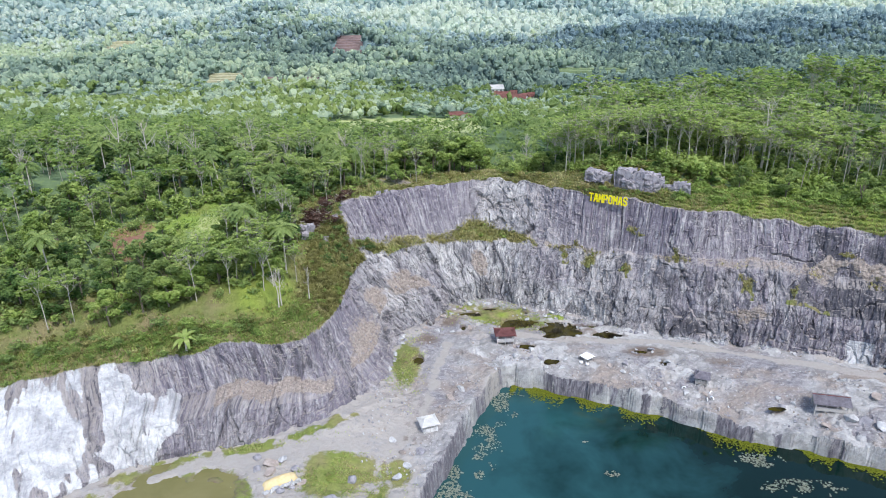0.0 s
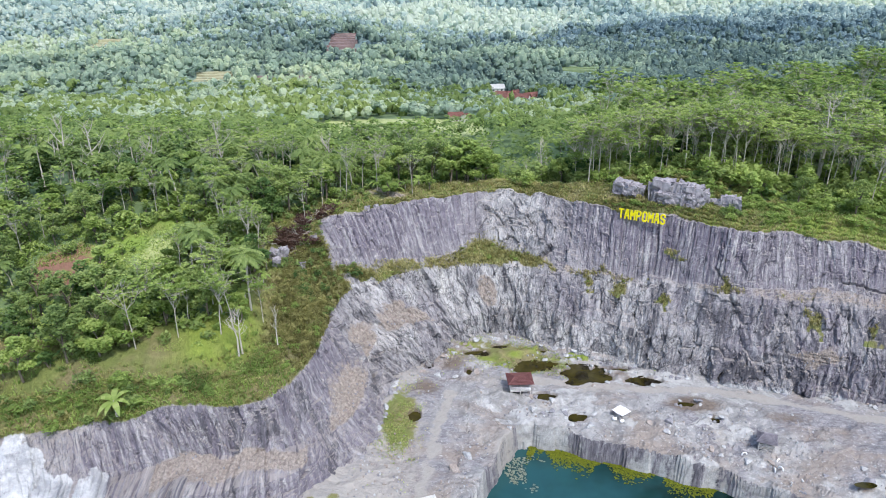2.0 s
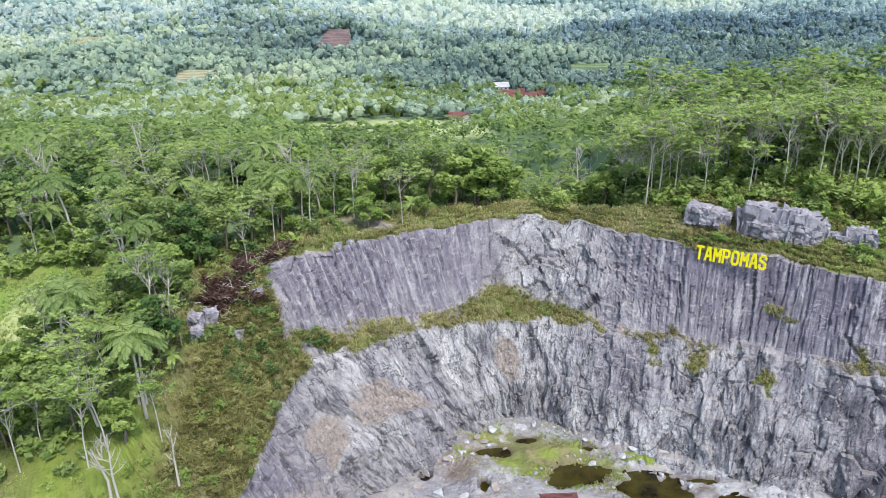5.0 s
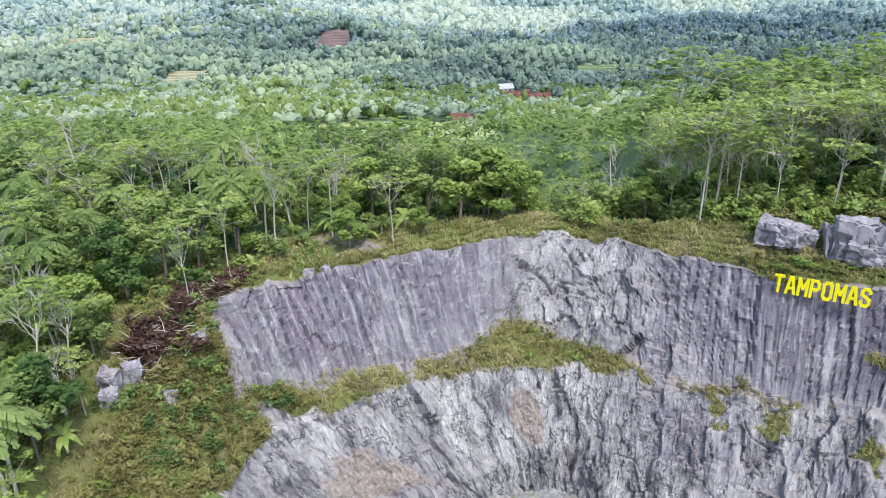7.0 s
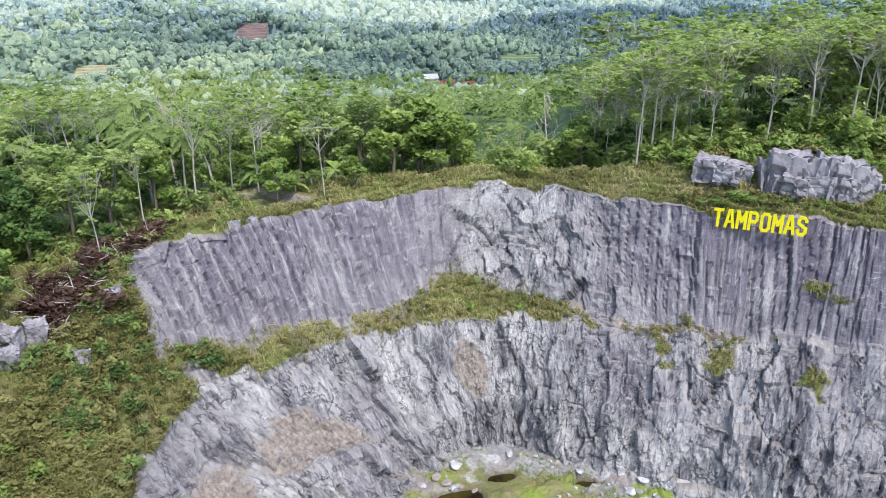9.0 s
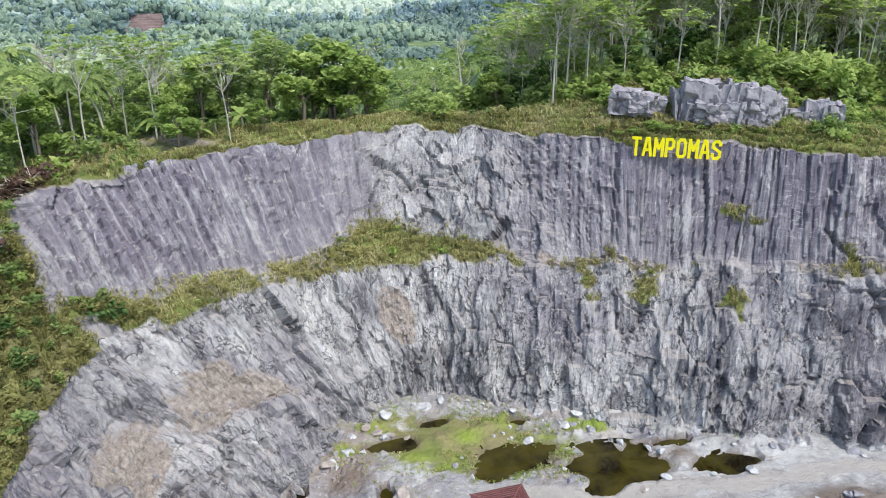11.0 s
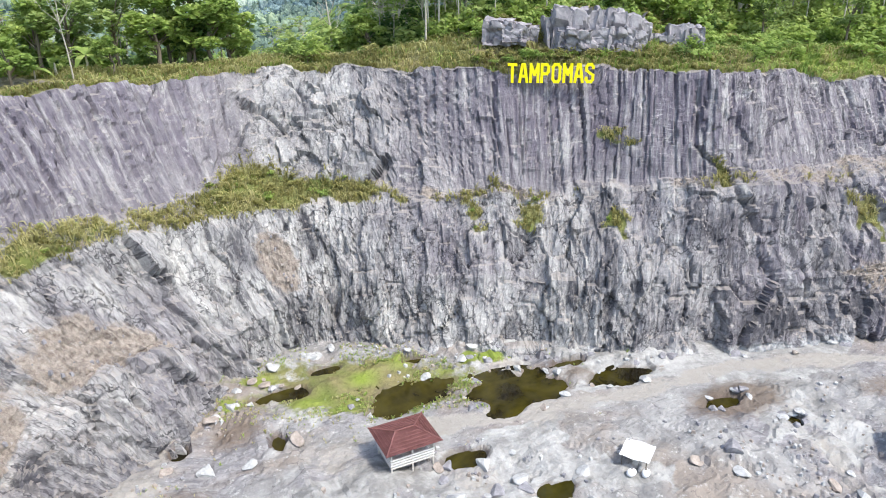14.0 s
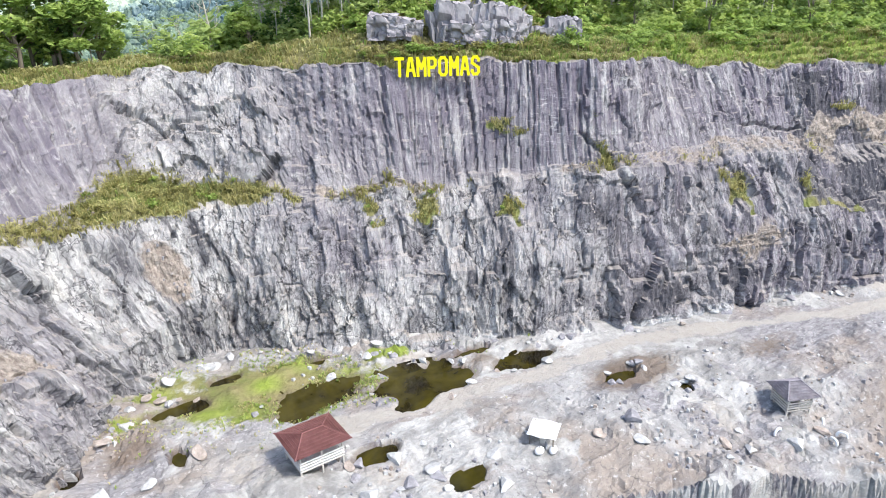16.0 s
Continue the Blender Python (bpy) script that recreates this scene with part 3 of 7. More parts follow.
    # shade of notches and crevices painted as dark patches at set places
    for wu, wk, ru, rk, much in ((15.04, 3.78, 0.09, 0.30, 1.1), (14.72, 3.85, 0.06, 0.22, 0.8), (18.87, 1.85, 0.12, 0.35, 0.9), (19.65, 1.95, 0.12, 0.22, 0.8), (21.2, 1.42, 0.5, 0.30, 1.05), (20.3, 1.5, 0.2, 0.25, 0.7),
                                 (15.55, 4.9, 0.1, 0.2, 0.8), (19.3, 3.0, 0.1, 0.35, 0.8), (17.2, 3.2, 0.08, 0.4, 0.7), (18.2, 2.9, 0.08, 0.25, 0.7), (9.2, 1.9, 0.5, 0.5, 0.9), (10.1, 2.1, 0.25, 0.5, 0.95), (9.7, 2.9, 0.2, 0.5, 0.9), (21.9, 1.5, 0.3, 0.3, 0.9)):
        wet = np.maximum(wet, much * np.exp(-((U - wu) / ru) ** 2 - ((K - wk) / rk) ** 2))
    wet = np.maximum(wet, 0.62 * smooth(0.60, 0.72, fbm(S / 1.8, Z / 4.5, 19, 3)) * (K > 1.1) * (K < 4.1))
    violet = (1.0 - 0.45 * (1 - smooth(4.95, 5.5, K))) * smooth(4.7, 5.1, K) * (K < 6.1) * smooth(10.8, 11.5, U) * (1 - 0.85 * np.exp(-((U - 15.9) / 1.6) ** 4)) * smooth(0.2, 0.55, fbm(S / 7, Z / 12, 25, 3))
    violet = np.maximum(violet, 0.9 * np.exp(-((U - 19.9) / 0.4) ** 2) * (K > 4.9) * (K < 6.1))
    violet = np.maximum(violet, 0.6 * np.exp(-((U - 17.3) / 0.9) ** 2 - ((K - 2.9) / 1.0) ** 2))
    violet = np.maximum(violet, 0.8 * smooth(2.5, 3.1, U) * (1 - smooth(8.4, 9.4, U)) * (K < 4.4) * smooth(0.25, 0.5, fbm(S / 5, Z / 8, 24, 3)))
    violet = np.maximum(violet, 0.75 * smooth(20.4, 21.6, U) * (K < 6.1) * smooth(0.25, 0.5, fbm(S / 5, Z / 6, 23, 3)))
    column = smooth(17.2, 18.2, U) * smooth(4.8, 5.1, K) * (1 - smooth(20.3, 20.7, U) * 0.2)
    ticks = np.exp(-((U - 19.95) / 0.28) ** 2) * smooth(5.05, 5.2, K) * (1 - smooth(5.6, 5.9, K))
    C = np.stack([grass, np.maximum(soil * (K < 6), bare), pale], -1)
    du, dv = np.gradient(P, axis=1), np.gradient(P, axis=0)
    N = np.cross(du, dv)
    N /= np.linalg.norm(N, axis=2)[..., None] + 1e-9
    # the columns lean in the west part of the bowl
    lean = np.interp(u, [0, 8, 10, 12.5, 14, 25], [0.0, 0.1, 0.26, 0.26, 0.05, -0.03])
    way = np.gradient(resample(TOP, u)[:, :2], axis=0)
    way = np.stack([np.convolve(np.pad(way[:, c], 20, mode="edge"), np.ones(41) / 41, "valid") for c in (0, 1)], -1)
    way /= np.linalg.norm(way, axis=1)[:, None]
    drift = ((P[..., :2] - top[None, :, :2]) * way[None]).sum(-1)
    sl = S + 0.9 * drift * smooth(9, 11, U) + lean * (np.minimum(Z, 18) - 10 + 0.35 * np.maximum(Z - 18, 0)) + 1.5 * (fbm(S / 5, Z / 5.5, 77, 4) - 0.5) * (1 - 0.6 * smooth(4.5, 5.2, K))
    rockiness = np.clip(1 - grass * 1.1 - soil * 0.85, 0, 1) * (1 - 0.4 * (1 - smooth(1.8, 3.2, U)))

    def blocks(width, height, seed):
        x = sl / width + 0.9 * (fbm(sl / width * 0.45, Z / height * 0.8, seed + 9, 3) - 0.5)
        col = np.floor(x)
        y = Z / height * (0.6 + 0.8 * hash2(col, col * 0, seed + 5)) + hash2(col, col * 0, seed) * 3 + 0.5 * (vnoise(sl, Z, seed + 8) - 0.5)
        row = np.floor(y)
        edge = np.minimum(x - col, col + 1 - x)
        slope = (y - row - 0.5) * 0.7
        return hash2(col, row, seed + 3) - 0.5 + slope * (hash2(col, row, seed + 4) - 0.3), edge

    def facets(width, height, seed):
        """Tilted planes of broken rock round scattered points; how near the joint between two of them is."""
        x, y = sl / width + 0.5 * (fbm(S / width / 2, Z / height / 2, seed + 7, 3) - .5), Z / height
        i, j = np.floor(x), np.floor(y)
        best, second = np.full(x.shape, 9.0), np.full(x.shape, 9.0)
        off = np.zeros(x.shape)
        for a in (-1, 0, 1):
            for b in (-1, 0, 1):
                ci, cj = i + a, j + b
                dx, dy = x - ci - hash2(ci, cj, seed), y - cj - hash2(ci, cj, seed + 1)
                r = np.abs(dx) + np.abs(dy) * (0.6 + 0.8 * hash2(ci, cj, seed + 5))
                plane = hash2(ci, cj, seed + 2) - 0.5 + dx * (hash2(ci, cj, seed + 3) - 0.5) * 1.5 + dy * (hash2(ci, cj, seed + 4) - 0.4) * 0.9
                closer = r < best
                second = np.where(closer, best, np.minimum(second, r))
                off = np.where(closer, plane, off)
                best = np.where(closer, r, best)
        return off, second - best

    b1, e1 = blocks(2.6, 26.0, 1)
    b2, e2 = blocks(0.95, 14.0, 2)
    b3, _ = blocks(0.5, 3.5, 3)
    ragged = 1 - 0.55 * smooth(4.6, 5.2, K)
    low = 1 - smooth(4.2, 4.8, K)
    knuckle = (K > 4.6) * np.exp(-((U - 15.9) / 1.25) ** 4)
    broken = np.maximum(low * (0.55 + 0.45 * smooth(8, 10, U)), 0.75 * knuckle)
    broken = np.maximum(broken, 0.7 * smooth(20.3, 20.8, U) * (K > 4.6))
    fresh = broken * (0.15 + 0.45 * smooth(9.3, 10.8, U) + 0.4 * smooth(11.5, 13, U)) * (1 - 0.62 * smooth(17.5, 21.5, U)) * (0.75 + 0.5 * patch)
    column = np.maximum(column, 0.5 * smooth(2.4, 3.2, U) * (1 - smooth(7.8, 9.2, U)) * (K < 4.3))
    hold = 0.35 + 0.65 * smooth(0.36, 0.52, fbm(S / 3.5, Z / 3.0, 47, 3))
    g1, j1 = facets(3.3, 4.6, 101)
    g2, j2 = facets(1.25, 2.7, 111)
    g3, _ = facets(0.52, 1.05, 121)
    g4, j4 = facets(2.6, 2.4, 131)
    rough = fbm(S / 0.9, Z / 1.3, 43, 4) - 0.5
    # shattered rock below the bench, long joint columns in the east, a smoother sheet in the west, big blocks between
    shattered = g1 * 1.1 + g2 * 0.55 + g3 * 0.26 + b3 * 0.20 - (0.42 * np.clip(1 - j1 / 0.06, 0, 1) + 0.20 * np.clip(1 - j2 / 0.07, 0, 1)) * hold + rough * 0.35
    posts = b1 * 0.45 + b2 * 0.30 + b3 * 0.14 - 0.22 * (e2 < 0.08) * hold - 0.3 * (e1 < 0.04) + rough * 0.28
    sheet = g1 * 0.5 + g3 * 0.12 + b2 * 0.36 + b3 * 0.24 - 0.26 * (e2 < 0.06) * hold + rough * 0.30
    blocky = g4 * 1.2 + g1 * 0.6 + g3 * 0.24 - 0.6 * np.clip(1 - j4 / 0.06, 0, 1) * hold + rough * 0.4
    d = sheet * (1 - column) + posts * column
    low = low * (1 - 0.6 * smooth(2.4, 3.2, U) * (1 - smooth(7.8, 9.2, U)))
    d = d * (1 - knuckle) + blocky * knuckle
    d = d * (1 - low) + shattered * low
    east = 0.35 * smooth(20.3, 20.8, U) * (K > 4.6)
    d = d * (1 - east) + shattered * east
    d = d * (0.6 + 0.6 * vnoise(S / 8, Z / 7, 21)) + (fbm(S / 8, Z / 9, 40, 4) - 0.5) * 2.3 * ragged + (fbm(S / 2.2, Z / 3.0, 41, 3) - 0.5) * 0.7 * ragged
    # long open cracks across the upper face
    for line in ([(15.0, 20.5), (15.6, 22.2), (16.4, 23.6)], [(14.6, 24.6), (15.1, 22.6), (15.4, 21.0)], [(20.4, 26.0), (20.36, 20.6), (20.7, 18.2), (20.95, 15.8), (21.2, 13.0)], [(15.5, 25.5), (15.9, 24.0), (16.6, 24.4)], [(22.0, 19.5), (22.8, 18.6)], [(9.0, 14), (8.7, 9.5)]):
        off = seg_distance(U * 5.0, Z + 0.9 * (fbm(S / 1.5, Z / 1.5, 45, 3) - 0.5), [(a * 5.0, b) for a, b in line])
        d = d - 0.8 * np.clip(1 - off / 0.26, 0, 1) * smooth(0.3, 0.5, fbm(S / 2, Z / 2, 46, 2))
    lumps = (fbm(P[..., 0] / 2.2, P[..., 1] / 2.2 + Z / 3, 50, 4) - 0.5) * 1.1 + (fbm(S / 0.7, K * 5 + Z, 51, 4) - 0.5) * 1.3 * (soil > 0.3)
    fade = smooth(0, 0.5, np.minimum(K - 0.2, 6.7 - K))
    d = (d * rockiness + lumps * (1 - rockiness)) * fade
    P = P + N * d[..., None]
    lush = smooth(5.9, 6.3, K) * smooth(3.6, 4.4, U) * (1 - smooth(7.2, 8.6, U)) * smooth(0.3, 0.5, patch + 0.12)
    lush = np.maximum(lush, 0.8 * smooth(18.3, 20.3, U) * smooth(5.95, 6.2, K) * smooth(0.32, 0.5, spots))
    uv = np.stack([sl, Z], -1).reshape(-1, 2)
    me = mesh_from("cliff_wall", P.reshape(-1, 3), grid_faces(nr, nc), [ROCK], False, uv=uv, floats={"wet": wet, "violet": violet, "broken": broken, "lush": lush, "column": column, "ticks": ticks, "fresh": fresh}, colours={"cover": C.reshape(-1, 3)})
    ob = new("wall_quarry", me)
    tagged(ob, "stepped grey-violet quarry cliff with columnar streaks and a grassy bench", "cliff", kind="structure")
    return rim, out, P, C, K, U, N


RIM_LINE, RIM_OUT, WALL, WALL_COVER, WALL_LEVEL, WALL_U, WALL_N = quarry_wall()
HOLE = [tuple(p) for p in (RIM_LINE + RIM_OUT * 7.5)[::12, :2]] + SOUTH

PUDDLES = [(5.4, 128.6, 2.1, 0.9), (15.5, 124.4, 3.8, 1.7), (23.6, 121.4, 3.4, 2.4), (33.3, 119.8, 2.7, 1.2), (38.0, 113.2, 1.7, 0.8), (41.3, 109.4, 0.8, 0.5),
           (21.0, 110.2, 1.4, 0.7), (-2.6, 124.0, 0.7, 0.9), (4.3, 122.8, 0.6, 1.1), (16.3, 115.6, 1.4, 0.7), (10.2, 131.0, 1.4, 0.6), (17.5, 129.3, 1.3, 0.5),
           (30.0, 123.4, 1.4, 0.5), (-4.2, 110.5, 0.9, 0.9), (56.5, 95.6, 0.9, 0.35)]
ROAD = [(90, 97), (78, 103), (67, 107.7), (52.7, 113.3), (42.4, 117.2), (33.3, 117), (20.1, 118.6), (12, 120.5)]
TRACK = [(1.5, 116), (-0.6, 107.9), (-1.9, 98.9), (-3.5, 90), (-9, 84.5), (-16.6, 82.0), (-26, 79.5), (-34, 78), (-46, 68), (-60, 55)]


def floor_height(x, y):
    z = FLOOR_Z + 0.35 + 2.6 * smooth(6, 18, -x) * (1 - smooth(92, 108, y)) + 0.9 * smooth(45, 75, x)
    road = np.minimum(seg_distance(x, y, ROAD), seg_distance(x, y, TRACK))
    rough = smooth(1.2, 4.0, road)
    z = z + rough * (fbm(x / 5, y / 5, 60, 4) - 0.5) * 1.9
    c = np.floor(x / 1.4 + 2 * vnoise(x / 4, y / 4, 61)), np.floor(y / 1.1 + 2 * vnoise(x / 4, y / 4, 62))
    stony = smooth(0.42, 0.6, fbm(x / 11, y / 11, 66, 3)) * smooth(-4, 4, x) + 0.25
    z = z + rough * stony * (hash2(*c, 63) - 0.4) * 0.38 + rough * (fbm(x / 1.5, y / 1.2, 59, 4) - 0.5) * 0.55
    slab = np.floor(x / 4.2 + y / 9 + 1.6 * vnoise(x / 6, y / 6, 67)), np.floor(y / 3.0 + 1.6 * vnoise(x / 6, y / 6, 68))
    z = z + rough * smooth(6, 14, x) * (hash2(*slab, 69) - 0.5) * 0.35
    # the bank sinks a little towards the lake in the east
    away = seg_distance(x, y, LAKE, True) * np.where(inside(x, y, LAKE), -1, 1)
    z = z - 1.5 * smooth(30, 60, x) * (1 - smooth(2, 14, away)) - 0.5 * (1 - smooth(0, 8, away)) * smooth(5, 20, x)
    wet = np.zeros_like(z)
    for px, py, rx, ry, level in [(*p, FLOOR_Z) for p in PUDDLES] + [(-36, 67.5, 8.0, 7.5, 6.45)]:
        r = np.hypot((x - px) / rx, (y - py) / ry) + 1.5 * (fbm(x / 2.2, y / 1.7, 70, 4) - 0.5)
        w = 1 - smooth(0.75, 1.3, r)
        z = z * (1 - w) + w * (level - 0.5)
        wet = np.maximum(wet, 1 - smooth(0.9, 1.9, r))
    col = np.floor(x / 2.3 + y / 3.1), np.floor(y / 4.0)
    bank = away + 1.6 * (fbm(x / 6, y / 6, 64, 3) - 0.5) + 0.7 * (hash2(*col, 65) - 0.5)
    z = z + (-3.6 - z) * (1 - smooth(-1.2, -0.1, bank))
    return z, road, wet, away


def quarry_floor():
    xs = np.concatenate([np.arange(-110, -50, 1.5), np.arange(-50, 72, 0.32), np.arange(72, 125, 1.2)])
    ys = np.concatenate([np.arange(-24, 60, 3.0), np.arange(60, 137, 0.32), [138, 139]])
    X, Y = np.meshgrid(xs, ys)
    Z, road, wet, away = floor_height(X, Y)
    tracks = (1 - smooth(0.2, 2.2, road + 2.2 * (fbm(X / 3, Y / 3, 80, 4) - 0.5))) * (0.55 + 0.45 * fbm(X / 1.6, Y / 1.6, 87, 3))
    soil = np.maximum(0.8 * tracks, 1.0 * (fbm(X / 8, Y / 8, 81, 3) - 0.22))
    green = 0.95 * np.maximum(np.exp(-((X + 6.5) / 3.2) ** 2 - ((Y - 109) / 8) ** 2), np.exp(-((X + 15) / 5) ** 2 - ((Y - 77) / 5) ** 2))
    green = np.maximum(green, 0.85 * np.exp(-((X + 24) / 6) ** 2 - ((Y - 81) / 1.5) ** 2))
    green = np.maximum(green, 0.8 * np.exp(-((X + 34) / 9) ** 2 - ((Y - 73) / 6) ** 2))
    west = np.maximum(np.exp(-((X + 13) / 6.5) ** 4 - ((Y - 76.5) / 5.5) ** 4), np.exp(-((X + 5.5) / 2.2) ** 2 - ((Y - 79) / 3.5) ** 2))
    strip = seg_distance(X, Y, [(-40, 77.5), (-31, 80), (-24, 82.3), (-17, 86.5), (-14, 91)])
    west = np.maximum(west, 0.75 * (1 - smooth(0.3, 2.6, strip + 2.5 * (fbm(X / 3, Y / 3, 77, 4) - .5))))
    west = np.maximum(west, 0.7 * (1 - smooth(0.3, 2.6, np.abs(np.hypot((X + 36) / 1.1, Y - 67.5) - 9.5) + 3 * (fbm(X / 2.5, Y / 2.5, 76, 4) - .5))))
    west = west * smooth(0.28, 0.6, fbm(X / 3.0, Y / 3.0, 85, 4) + 0.1)
    green = np.maximum(green, west)
    swamp = np.exp(-((X - 12) / 11) ** 2 - ((Y - 127.5 + 0.28 * (X - 12)) / 5.0) ** 2)
    green = np.maximum(green, swamp * (0.55 + 0.85 * fbm(X / 2.6, Y / 2.0, 82, 4)))
    lush = 0.6 * swamp * smooth(0.55, 0.66, fbm(X / 2.2, Y / 1.8, 86, 3))
    for gx, gy, gr in ((12.5, 128.3, 1.5), (24.1, 127.2, 1.5), (22.4, 127.6, 1.3), (16.4, 129.4, 1.3), (1.6, 128.1, 1.2), (7.4, 126.2, 1.6), (4.5, 131.0, 1.6), (9.8, 124.4, 1.2)):
        spot = np.exp(-(((X - gx) / gr) ** 2 + ((Y - gy) / gr / .7) ** 2)) * (0.7 + 0.6 * fbm(X / 1.1, Y / 1.1, 89, 3))
        green, lush = np.maximum(green, spot), np.maximum(lush, spot)
    pale = (0.35 + 0.55 * smooth(2, 10, X)) * smooth(0.46, 0.60, fbm(X / 7, Y / 5, 83, 5))
    pale = pale * (1 - tracks)
    damp = np.maximum(1.1 * np.exp(-((X - 39.0) / 5.0) ** 2 - ((Y - 113.0) / 2.6) ** 2), 0.75 * wet)
    damp = np.maximum(damp, 0.75 * np.exp(-((X - 29.5) / 2.2) ** 2 - ((Y - 121.5) / 1.6) ** 2))
    damp = np.maximum(damp, 0.7 * np.exp(-((X - 52) / 5) ** 2 - ((Y - 109.5) / 2) ** 2))
    damp = np.maximum(damp, 0.85 * np.exp(-((X - 1.5) / 2.6) ** 2 - ((Y - 124.5) / 2.2) ** 2))
    damp = np.maximum(damp, 0.8 * np.exp(-((X + 3) / 3.5) ** 2 - ((Y - 117.5) / 3) ** 2)) * (1 - tracks)
    damp = np.maximum(damp, 0.8 * np.exp(-((X + 4.6) / 1.6) ** 2 - ((Y - 85.5) / 4) ** 2) * smooth(0.4, 0.55, fbm(X / 1.8, Y / 1.8, 79, 3)))
    soil = np.maximum(soil, 0.85 * (1 - smooth(-6, 3, X)) * (0.45 + 0.55 * fbm(X / 5, Y / 5, 78, 3)))
    lush = np.maximum(lush, 0.8 * west * fbm(X / 1.2, Y / 1.2, 75, 3))
    green = green * (1 - 0.8 * tracks)
    C = np.stack([green, soil, pale], -1)
    me = mesh_from("quarry_floor", np.stack([X, Y, Z], -1).reshape(-1, 3), grid_faces(*X.shape), [FLOOR], False, floats={"damp": damp, "lush": lush}, colours={"cover": C.reshape(-1, 3)})
    tagged(new("floor_quarry", me), "pale broken stone quarry floor with dirt tracks and mossy patches", "quarry floor", kind="structure")


def water_sheet(name, outline, z, mat, label, category="water"):
    bm = bmesh.new()
    bm.faces.new([bm.verts.new((x, y, z)) for x, y in outline])
    ob = new(name, from_bm(name, bm, mat))
    return tagged(ob, label, category, kind="structure")


# treeless ellipses, drawn out towards the camera so fields and houses show
TREE_GAPS = [(-26, 338, 42, 50), (-96, 664, 14, 28), (-338, 730, 18, 28), (-177, 538, 17, 22), (-125, 550, 29, 18), (-40, 611, 31, 18), (114, 573, 33, 16), (43, 468, 20, 42), (36, 518, 12, 30), (5, 350, 9, 28), (69, 384, 9, 28), (-257, 484, 30, 18)]
# painted cloud shadow and sun on the woods: x, y, half-widths, how light
CLOUD_LIGHT = [(-270, 500, 170, 90, .12), (-160, 395, 120, 50, .08), (-430, 820, 200, 130, .26), (-185, 690, 95, 110, -.20), (310, 660, 250, 190, -.34), (40, 480, 90, 75, -.24), (330, 400, 160, 120, -.16), (-60, 600, 90, 55, .06),
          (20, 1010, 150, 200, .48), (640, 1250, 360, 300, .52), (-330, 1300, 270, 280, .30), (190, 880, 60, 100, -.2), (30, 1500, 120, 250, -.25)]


def wood_light(X, Y):
    """How light the woods of the valley are: random patches, painted cloud shadow and sun, painted shade on slopes that
    climb away from the quarry.
    """
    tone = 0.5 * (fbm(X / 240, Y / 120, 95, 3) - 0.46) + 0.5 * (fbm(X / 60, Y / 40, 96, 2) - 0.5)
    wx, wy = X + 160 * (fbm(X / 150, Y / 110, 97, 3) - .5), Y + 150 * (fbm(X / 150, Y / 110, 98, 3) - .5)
    for px, py, rx, ry, light in CLOUD_LIGHT:
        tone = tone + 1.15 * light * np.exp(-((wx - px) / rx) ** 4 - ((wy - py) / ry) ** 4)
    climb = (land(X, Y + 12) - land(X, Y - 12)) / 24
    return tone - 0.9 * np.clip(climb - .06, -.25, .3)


def ground_sheet():
    def axis(parts):
        return np.unique(np.concatenate([np.arange(*p) for p in parts]))
    xs = axis([(-4500, -900, 90), (-900, -240, 18), (-240, 260, 3.0), (260, 900, 18), (900, 4501, 90)])
    ys = axis([(-4500, -500, 200), (-500, -30, 25), (-30, 330, 3.0), (330, 1000, 10), (1000, 2200, 30), (2200, 4701, 80)])
    X, Y = np.meshgrid(xs, ys)
    Z = land(X, Y)
    hole = inside(X, Y, HOLE)
    faces = grid_faces(*X.shape)
    faces = faces[~hole.ravel()[faces].any(1)]
    green = 0.35 + 0.9 * np.maximum.reduce([1.15 * np.exp(-((X + 34) / 9) ** 4 - ((Y - 101) / 6) ** 4), np.exp(-((X + 45) / 9) ** 2 - ((Y - 127) / 9) ** 2),
                                            1.2 * np.exp(-((X + 26) / 42) ** 4 - ((Y - 338) / 46) ** 4)])
    soil = 1.1 * np.exp(-((X + 59) / 7) ** 2 - ((Y - 121) / 7) ** 2) + 0.8 * np.exp(-((X + 1) / 9) ** 2 - ((Y - 152) / 4) ** 2) + 0.55 * np.exp(-((X + 31) / 4) ** 2 - ((Y - 103.5) / 1.5) ** 2) + 0.5 * np.exp(-((X + 46) / 3) ** 2 - ((Y - 123) / 3) ** 2)
    near = 1 - smooth(200, 320, np.hypot(X, Y - 100))
    meadow = 1.1 * np.exp(-((X + 26) / 44) ** 4 - ((Y - 338) / 50) ** 4)
    lawn = 0.9 * np.exp(-((X + 34) / 8.5) ** 4 - ((Y - 99.5) / 5.5) ** 4) + 0.7 * np.exp(-((X + 45) / 6) ** 4 - ((Y - 126) / 7) ** 4)
    C = np.stack([green * np.maximum(near, green > 0.6) * (1 - meadow).clip(0, 1) * (1 - lawn).clip(0, 1), soil, np.maximum(meadow, lawn)], -1)
    me = mesh_from("ground", np.stack([X, Y, Z], -1).reshape(-1, 3), faces, [GROUND], True, floats={"remote": smooth(330, 700, np.hypot(X, Y)), "tone": np.clip(0.45 + wood_light(X, Y), 0, 1)}, colours={"cover": C.reshape(-1, 3)})
    tagged(new("ground", me), "green wooded hills and valleys round the quarry", "ground", kind="structure")


